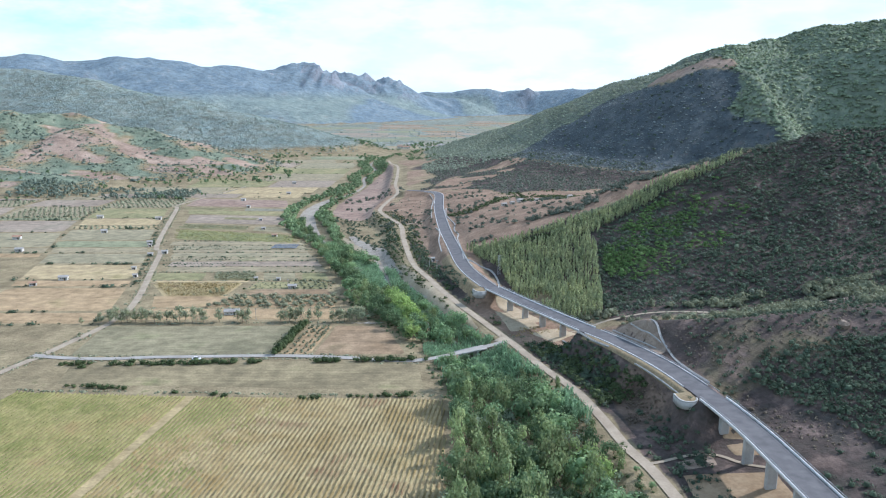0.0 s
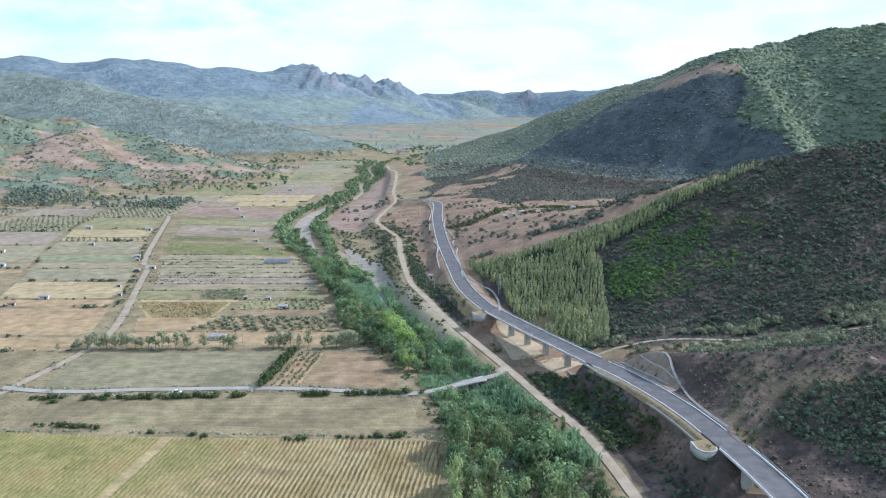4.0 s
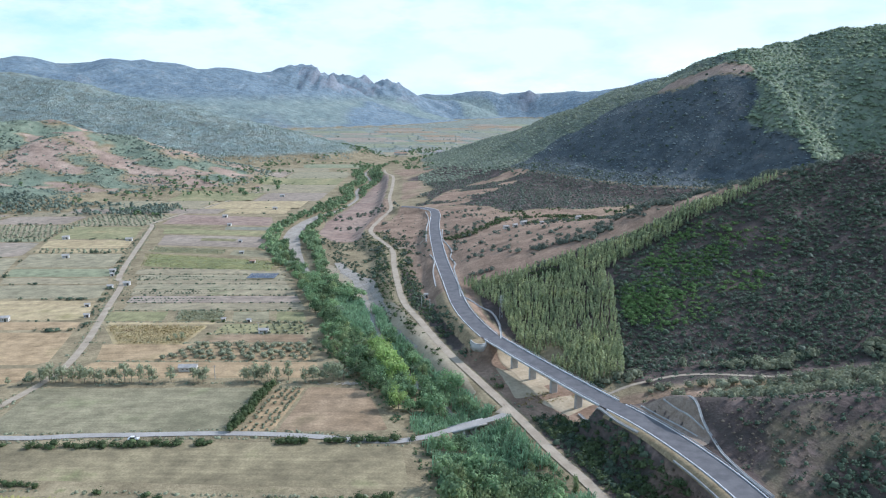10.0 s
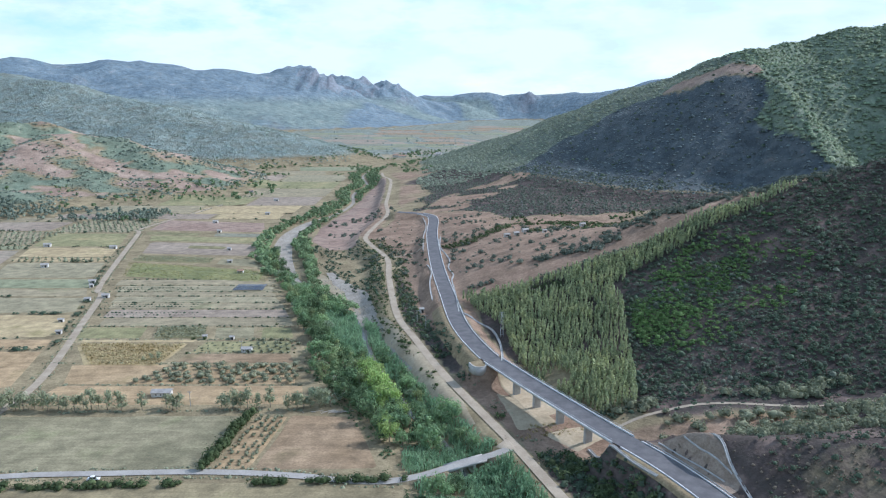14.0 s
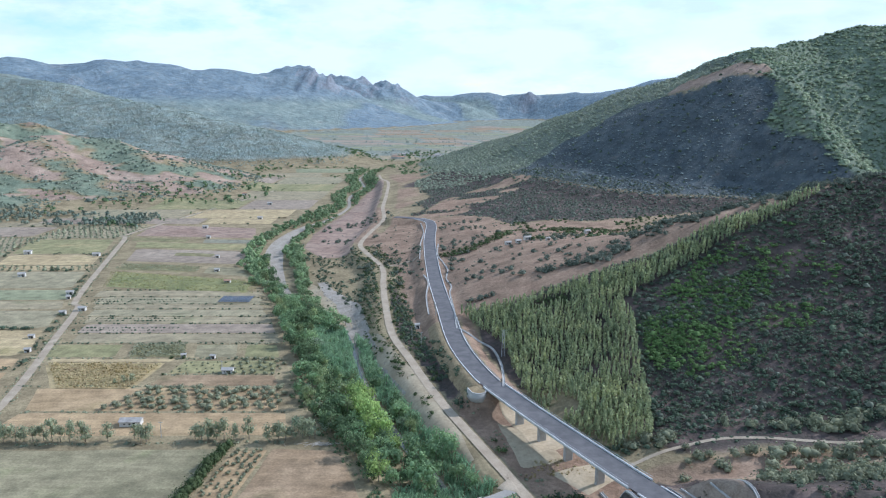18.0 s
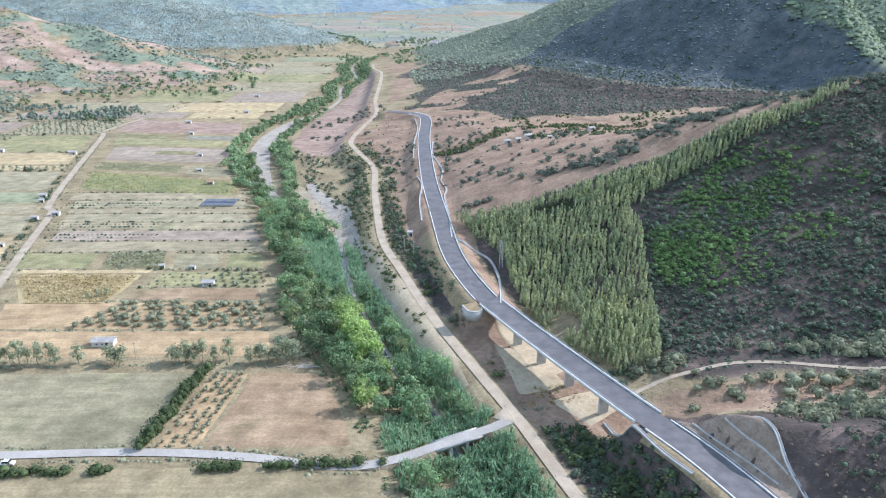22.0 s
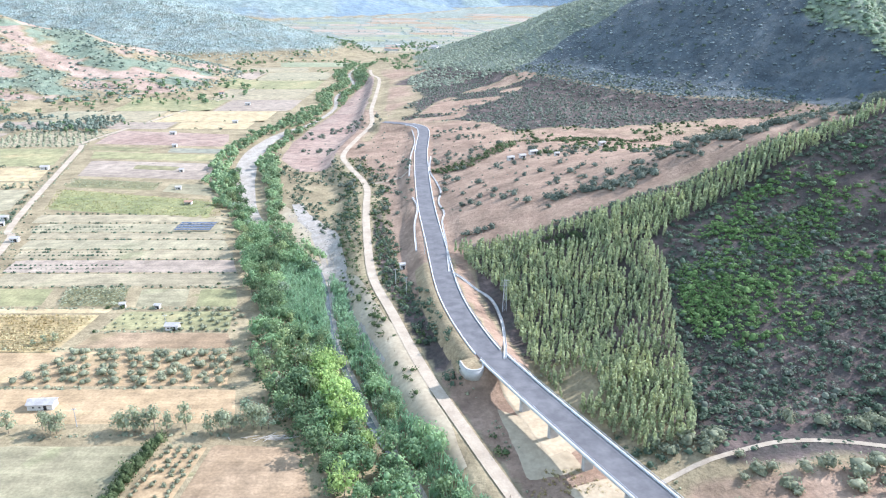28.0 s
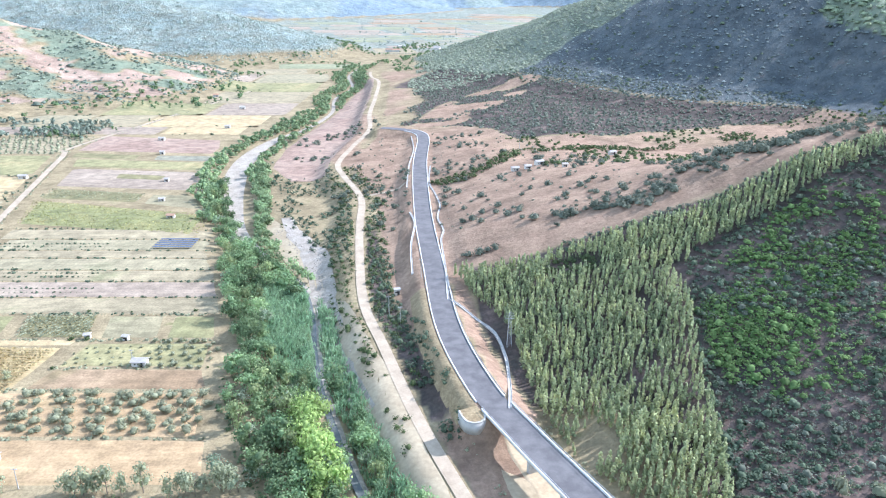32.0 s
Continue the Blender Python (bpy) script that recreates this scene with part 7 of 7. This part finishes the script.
row_dir = np.array([9, 70]) / math.hypot(9, 70)
row_side = np.array([row_dir[1], -row_dir[0]])
for across in np.arange(-245, 0, 1.75):
    along = np.arange(130, 300, 0.75)
    q = along[:, None] * row_dir + across * row_side
    q = q[inside(q[:, 0], q[:, 1], OLD_VINES) & off_path(q[:, 0], q[:, 1])]
    if len(q) > 8:
        mostly = greener(q[:, 0], q[:, 1]).mean() > 0.5
        vine_row(q, "yellowish-green leafy grapevine row trained low over dry soil" if mostly else "browned leafy grapevine row trained low over dry soil")
vine_rows("vineyard", [(-166, 429), (-134, 429), (-130, 460), (-186, 460)], (1, 0), 1.9, 1.1, "vine_brown", "rows of yellowish-brown vines", 62, 0.35)
vine_rows("vineyard", [(-151, 470), (-123, 470), (-128, 489), (-156, 489)], (0.25, 1), 1.9, 1.2, "olive", "dark green vine plot", 63, 0.5)
vine_rows("vineyard", [(-228, 611), (-120, 592), (-123, 626), (-242, 657)], (1, -0.22), 2.2, 0.9, "vine", "rows of green vines in a long plot", 64, 0.75, bend=lambda x, y: np.abs(y + 0.22 * x - 586) > 1.6)
vine_rows("vineyard", [(-243, 664), (-177, 654), (-179, 672), (-245, 685)], (1, -0.18), 2.2, 0.9, "olive", "dark green vines in a long plot", 66, 0.75)

# ---- orchard strip, olive grove, tree row and hedges ----
for c in range(4):
    for k in range(20):
        x, y = -73.8 + c * 3.1 + k * 0.28, 328 + k * 2.2
        if r7.random() < 0.85:
            OLIVE.thing(x + r7.normal(0, 0.3), y, r7.uniform(1.3, 2.3), 0.95, "small young fruit tree in an orchard row", "tree", "orchard rows")
for k in range(24):
    FINE_SHRUB.thing(-78.8 + k * 0.26 + r7.normal(0, 0.5), 327 + k * 2.0, r7.uniform(4.2, 6.6), 0.9, "leafy green bush in a tall hedge", "shrub", "hedge between fields")
ox, oy = scatter(-134, -62, 408, 429, 4.9, 71, lambda x, y: x > -136 + 0.5 * (y - 408), 0.25)
for x, y in zip(ox, oy):
    OLIVE.thing(x, y, r7.uniform(2.8, 4.0), 1.25, "grey-green olive tree on bare soil", "tree", "olive grove")
ox, oy = scatter(-95, -72, 448, 466, 4.4, 72, None, 0.25)
for x, y in zip(ox, oy):
    OLIVE.thing(x, y, r7.uniform(1.8, 2.8), 1.1, "small grey-green olive tree in a grove", "tree", "small olive grove")
ox, oy = scatter(-122, -98, 449, 465, 4.2, 73, None, 0.2)
for x, y in zip(ox, oy):
    OLIVE.thing(x, y, r7.uniform(1.0, 1.6), 1.1, "young olive sapling in green grass", "tree", "young olives")
TREE_ROW = [-131, -128, -119, -110, -107, -105, -88, -85, -82, -79, -76, -73, -67, -59, -56, -53, -50, -47, -44]
for x in list(np.arange(-182, -134, 3.4)) + TREE_ROW:
    GUM.thing(x + r7.normal(0, 0.5), 376.5 + (x + 182) * 0.02 + r7.normal(0, 0.8), r7.uniform(6.4, 9.6), r7.uniform(0.72, 0.95), "leafy eucalyptus in a row at the field edge", "tree", "row of trees at the field edge")
for x, y in ((-46, 384), (-42, 380), (-50, 388), (-38, 384)):
    WILLOW.thing(x, y, r7.uniform(5, 6.5), 1.0, "pale green bushy willow at the wood's edge", "shrub", "river wood")


# heap of cut branches and a rock
M_DEADWOOD = material("bleached_deadwood", (0.36, 0.32, 0.27), (0.48, 0.44, 0.38), 0.8, fine=4, fine_amount=0.3)
heap = tagged(new("branch_heap"), "heap of bleached cut branches at the field edge", "brushwood")
heap.location = (-40, 374.5, gz_fast(-40, 374.5))
for k in range(26):
    an, ln = r7.normal(0.1, 0.5), r7.uniform(2.0, 5.0)
    part("branch", box((ln, 0.16, 0.16), (r7.normal(0, 5), r7.normal(0, 0.7), 0.25 + 0.3 * r7.random()), 0.04, an), M_DEADWOOD, heap)
rock = tagged(mesh_object("boulder", *lump(np.zeros(3), 2.2, np.random.default_rng(3), 0.2), M_STONE, False), "large grey boulder among dark shrubs", "rock")
rock.location = (154, 270, gz_fast(154, 270) + 0.9)


def hedge_row(points, gap, lo, hi, wide, label, group, chance=0.7):
    line = spline(points, gap)
    for x, y, *_ in line:
        if r7.random() < chance and vnoise(np.array([x]), np.array([y]), 9, 75, 2)[0] > -0.05:
            FINE_SHRUB.thing(x + r7.normal(0, 0.4), y + r7.normal(0, 0.4), r7.uniform(lo, hi), wide, label, "shrub", group)


hedge_row([(-168, 289), (-142, 287), (-117, 283), (-92, 279), (-69, 276), (-42, 276.5), (-6, 280)], 2.4, 1.4, 3.0, 1.5, "low dark bush along the vineyard's edge", "bushes along the vineyard", 0.9)
hedge_row([(-172, 314), (-138, 313.5), (-100, 315.5), (-48, 317.5), (-8, 319.5)], 2.4, 2.0, 4.0, 1.5, "rounded dark green bush beside the lane", "bushes beside the lane", 0.9)
hedge_row([(-160, 310), (-172, 308), (-180, 312)], 3.0, 1.6, 2.6, 1.5, "rounded dark green bush beside the lane", "bushes beside the lane", 0.8)
hedge_row([(-205, 493), (-150, 493), (-90, 493)], 14, 1.0, 2.2, 1.4, "dark bush on a field boundary", "bushes on field boundaries", 0.5)
hedge_row([(-128, 467.5), (-100, 467.5), (-76, 467.5)], 6, 1.2, 2.4, 1.4, "dark bush on a field boundary", "bushes on field boundaries", 0.6)
hedge_row([(-125, 446.5), (-100, 446.5), (-70, 446.5)], 9, 1.0, 1.8, 1.4, "dark bush on a field boundary", "bushes on field boundaries", 0.5)
for x, y, h in ((-139, 436, 4.0), (-136, 438, 4.5), (-142, 434, 3.2), (-192, 374, 4), (-168, 322, 2.5), (-182, 352, 3)):
    GUM.thing(x, y, h, 0.9, "lone leafy tree between fields", "tree", "lone trees")

# ---- sheds, houses, poles ----
M_WALL = material("whitewashed_wall", (0.50, 0.48, 0.44), (0.64, 0.62, 0.58), 0.5, fine=2, fine_amount=0.12, rough=0.85, bump=0.1)
M_ROOF = material("pale_tiled_roof", (0.33, 0.31, 0.29), (0.45, 0.42, 0.39), 0.6, fine=3, fine_amount=0.2, rough=0.85)
M_TILE = material("clay_tile_roof", (0.34, 0.20, 0.14), (0.44, 0.28, 0.20), 0.6, fine=3, fine_amount=0.25, rough=0.85)
M_DARK = material("dark_opening", (0.03, 0.03, 0.03), (0.05, 0.05, 0.05), 1.0, fine=2, fine_amount=0.1, rough=0.4, bump=0)
M_PANEL = material("blue_panel", (0.035, 0.05, 0.10), (0.05, 0.07, 0.13), 0.5, fine=2, fine_amount=0.1, rough=0.2, bump=0)


def house(x, y, length, width, height, angle, label, roof=None, rise=0.25, category="shed"):
    root = tagged(new("farm_building"), label, category, "farm buildings")
    root.location = (x, y, gz_fast(x, y) - 0.1)
    root.rotation_euler = (0, 0, angle)
    part("wall", box((length, width, height), (0, 0, height / 2), 0.05), M_WALL, root)
    bm = bmesh.new()
    e, t = 0.35, width * rise
    L, W = length / 2 + e, width / 2 + e
    ridge_z = height + t
    vs = [bm.verts.new(q) for q in ((-L, -W, height - 0.1), (L, -W, height - 0.1), (L, 0, ridge_z), (-L, 0, ridge_z), (L, W, height - 0.1), (-L, W, height - 0.1),
                                    (-L, -W, height + 0.1), (L, -W, height + 0.1), (L, 0, ridge_z + 0.2), (-L, 0, ridge_z + 0.2), (L, W, height + 0.1), (-L, W, height + 0.1))]
    for q in ((6, 7, 8, 9), (9, 8, 10, 11), (0, 3, 2, 1), (3, 5, 4, 2), (0, 1, 7, 6), (5, 11, 10, 4), (1, 2, 8, 7), (2, 4, 10, 8), (0, 6, 9, 3), (3, 9, 11, 5)):
        bm.faces.new([vs[i] for i in q])
    part("roof", bm, roof or M_ROOF, root)
    d = part("door", box((0.95, 0.12, min(2.0, height - 0.3)), (length * 0.2, -width / 2 - 0.02, min(2.0, height - 0.3) / 2)), M_DARK, root, "dark wooden door")
    for k in (-0.25, 0.0):
        wdw = part("window", box((0.8, 0.1, 0.7), (length * k, -width / 2 - 0.02, height * 0.6)), M_WALL, root)
        part("pane", box((0.66, 0.04, 0.56), (length * k, -width / 2 - 0.07, height * 0.6)), M_DARK, wdw)
    return root


house(-117, 392, 8.0, 4.0, 2.2, 0.05, "long white farm shed with a grey roof")
house(-95, 449, 5.0, 3.2, 1.9, 0.0, "small white shed with a pale sheet roof")
house(-123, 469.5, 2.2, 1.8, 1.9, 0.2, "tiny white hut between plots")
house(-108, 468.5, 2.2, 1.6, 1.7, -0.2, "tiny pale hut beside a bush")
house(-7, 497, 2.2, 2.0, 2.6, 0.3, "small pale block hut above the track")
for x, y, l, w, h, an, tile in ((-145, 622, 6, 4, 2.6, 0, 1), (-163, 657, 5, 3.5, 2.4, 0.1, 0), (-177, 705, 4, 3.5, 2.6, 0, 0), (-211, 790, 5, 4, 2.8, 0, 0), (-231, 844, 7, 4.5, 3, 0, 0), (-279, 712, 8, 4.5, 3, 0.1, 0), (-214, 553, 6, 4, 2.8, 0.1, 0), (-216, 500, 4, 3, 2.4, 0.1, 0), (-222, 545, 5, 3.5, 2.6, 0.1, 0), (-240, 590, 6, 4, 3, 0.2, 0), (-236, 580, 3.5, 3, 2.4, 0.2, 0), (-206, 478, 4, 3, 2.4, 0.1, 0), (-300, 640, 7, 5, 3.2, 0.3, 0), (-360, 610, 9, 6, 3.5, 0.2, 1), (-420, 580, 9, 6, 3.6, 0.5, 0), (-330, 560, 8, 5, 3.2, 0.1, 0), (-430, 690, 10, 6, 3.6, 0.3, 1), (-340, 720, 8, 5, 3.2, 0.2, 0), (-250, 470, 8, 5, 3.2, 0.2, 0), (-262, 455, 6, 4, 2.8, 0.4, 1), (53, 632, 6, 4, 2.6, 0.3, 0), (60, 630, 5, 4, 2.4, 0.2, 0), (67, 635, 7, 4, 2.8, 0.4, 0), (79, 617, 4, 3, 2.4, 0.2, 0), (115, 662, 6, 4, 3, 0.4, 0), (-205, 1010, 8, 5, 3.5, 0.1, 0), (-260, 1100, 9, 6, 3.6, 0.3, 1), (-190, 900, 7, 5, 3.2, 0.1, 0)):
    house(x, y, l * 0.7, w * 0.7, h * 0.75, an, "small clay-roofed farmhouse among fields" if tile else "small white farmhouse among fields", M_TILE if tile else M_ROOF, category="house")
for k in range(14):
    a = r7.uniform(-140, 140)
    house(40 + a, 1750 + r7.uniform(-60, 120), r7.uniform(9, 16), r7.uniform(7, 10), r7.uniform(4, 7), r7.uniform(-0.6, 0.6), "far village house with pale walls", M_TILE if k % 2 else M_ROOF, category="house")

# rows of dark panels in a field
for k in range(5):
    root = tagged(new("panel_row"), "long row of dark blue panels on low posts", "solar panels", "panel rows")
    root.location = (-126, 570 + k * 3.0, gz_fast(-126, 570 + k * 3.0))
    part("panel", box((20, 1.7, 0.08), (0, 0, 1.15), 0.0), M_PANEL, root)
    for s in (-9, -3, 3, 9):
        part("post", box((0.12, 0.12, 1.4), (s, 0, 0.5)), M_STEEL, root)


def pole(x, y, height, label):
    root = tagged(new("utility_pole"), label, "pole", "utility poles")
    root.location = (x, y, gz_fast(x, y) - 0.3)
    bm = bmesh.new()
    bmesh.ops.create_cone(bm, cap_ends=True, segments=8, radius1=0.16, radius2=0.09, depth=height)
    bmesh.ops.translate(bm, vec=(0, 0, height / 2), verts=bm.verts)
    part("shaft", bm, M_CONCRETE, root)
    part("crossarm", box((1.6, 0.12, 0.12), (0, 0, height - 0.5)), M_STEEL, root)
    for s in (-0.7, 0, 0.7):
        part("insulator", box((0.1, 0.1, 0.25), (s, 0, height - 0.32), 0.02), M_WHITE, root)


def pylon(x, y, height, label):
    """A slim lattice mast."""
    root = tagged(new("lattice_mast"), label, "mast")
    root.location = (x, y, gz_fast(x, y) - 0.3)
    w0, w1 = 0.8, 0.3

    def strut(a, b, r, nm):
        a, b = Vector(a), Vector(b)
        bm = bmesh.new()
        bmesh.ops.create_cone(bm, cap_ends=True, segments=5, radius1=r, radius2=r, depth=(b - a).length)
        bmesh.ops.transform(bm, matrix=Matrix.Translation((a + b) / 2) @ (b - a).to_track_quat("Z", "Y").to_matrix().to_4x4(), verts=bm.verts)
        part(nm, bm, M_STEEL, root)

    for sx in (-1, 1):
        for sy in (-1, 1):
            strut((sx * w0, sy * w0, 0), (sx * w1, sy * w1, height), 0.07, "leg")
    for k in range(7):
        z0, z1 = height * k / 7, height * (k + 1) / 7
        a, b = w0 + (w1 - w0) * k / 7, w0 + (w1 - w0) * (k + 1) / 7
        for s in (-1, 1):
            strut((s * a, -a, z0), (s * b, b, z1), 0.04, "brace")
            strut((-a, s * a, z0), (b, s * b, z1), 0.04, "brace")
    for k in range(3):
        strut((-1.5, 0, height - 0.4 - k), (1.5, 0, height - 0.4 - k), 0.06, "crossarm")


pylon(35, 446, 13, "slim grey lattice mast among young trees")
for x, y, h in ((-101, 381, 7), (-98, 450, 6), (-9, 480, 8), (3, 500, 9), (-4, 470, 8), (62, 700, 10), (80, 780, 11)):
    pole(x, y, h, "pale concrete utility pole with a crossarm")

join_spare(FINE_SHRUB, "hedge_bushes", "dark green bushes on field boundaries")


# a small white car on the lane
def car(x, y, angle, label):
    root = tagged(new("car"), label, "car")
    root.location = (x, y, gz_fast(x, y) + 0.18)
    root.rotation_euler = (0, 0, angle)
    paint = material("white_car_paint", (0.75, 0.75, 0.75), (0.8, 0.8, 0.8), 1.0, rough=0.3, fine=2, fine_amount=0.03, bump=0)
    part("body", box((4.1, 1.7, 0.65), (0, 0, 0.6), 0.14), paint, root)
    bm = box((2.2, 1.5, 0.6), (-0.2, 0, 1.2), 0.0)
    for v in bm.verts:
        if v.co.z > 1.3:
            v.co.x, v.co.y = (v.co.x + 0.2) * 0.72 - 0.2, v.co.y * 0.86
    cabin = part("cabin", bm, M_DARK, root, "dark glass cabin")
    part("roof", box((1.5, 1.25, 0.06), (-0.2, 0, 1.52), 0.02), paint, root)
    for sx in (-1.25, 1.3):
        for sy in (-0.8, 0.8):
            bm = bmesh.new()
            bmesh.ops.create_cone(bm, cap_ends=True, segments=12, radius1=0.31, radius2=0.31, depth=0.2)
            bmesh.ops.rotate(bm, cent=(0, 0, 0), matrix=Matrix.Rotation(math.pi / 2, 3, "X"), verts=bm.verts)
            bmesh.ops.translate(bm, vec=(sx, sy, 0.31), verts=bm.verts)
            part("wheel", bm, M_DARK, root)


car(-113, 319.3, 0.03, "small white car on the narrow lane")

# weeds along the verges of the lane, the farm track and the field edges
verge = [(q[0], q[1] + k * r7.uniform(2.3, 4.2)) for q in spline(CROSSROAD, 1.3) for k in (-1, 1) if q[0] < -8]
verge += [(q[0] + k * r7.uniform(2.4, 4.0), q[1]) for q in spline(FIELDTRACK, 2.2) for k in (-1, 1)]
for a, b in (((-176, 284), (5, 278)), ((-172, 374), (-52, 377)), ((-190, 431.5), (-64, 431.5)), ((-200, 468), (-76, 467.5)), ((-205, 490.5), (-84, 490.5)), ((-126, 446.5), (-72, 446.5)), ((-168, 404), (-58, 404))):
    n = int(abs(b[0] - a[0]) / 1.1)
    verge += [(a[0] + (b[0] - a[0]) * k + r7.normal(0, 0.4), a[1] + (b[1] - a[1]) * k + r7.normal(0, 0.5)) for k in r7.random(n)]
vq = np.array(verge)
vq = vq[vnoise(vq[:, 0], vq[:, 1], 11, 107) > -0.25]
FAR_SHRUB.merged("verge_weeds", vq[:, 0], vq[:, 1], r7.uniform(0.4, 1.3, len(vq)), r7.uniform(1.2, 2.2, len(vq)), "dry weeds and tufts along field edges", "weeds", leaf="olive")
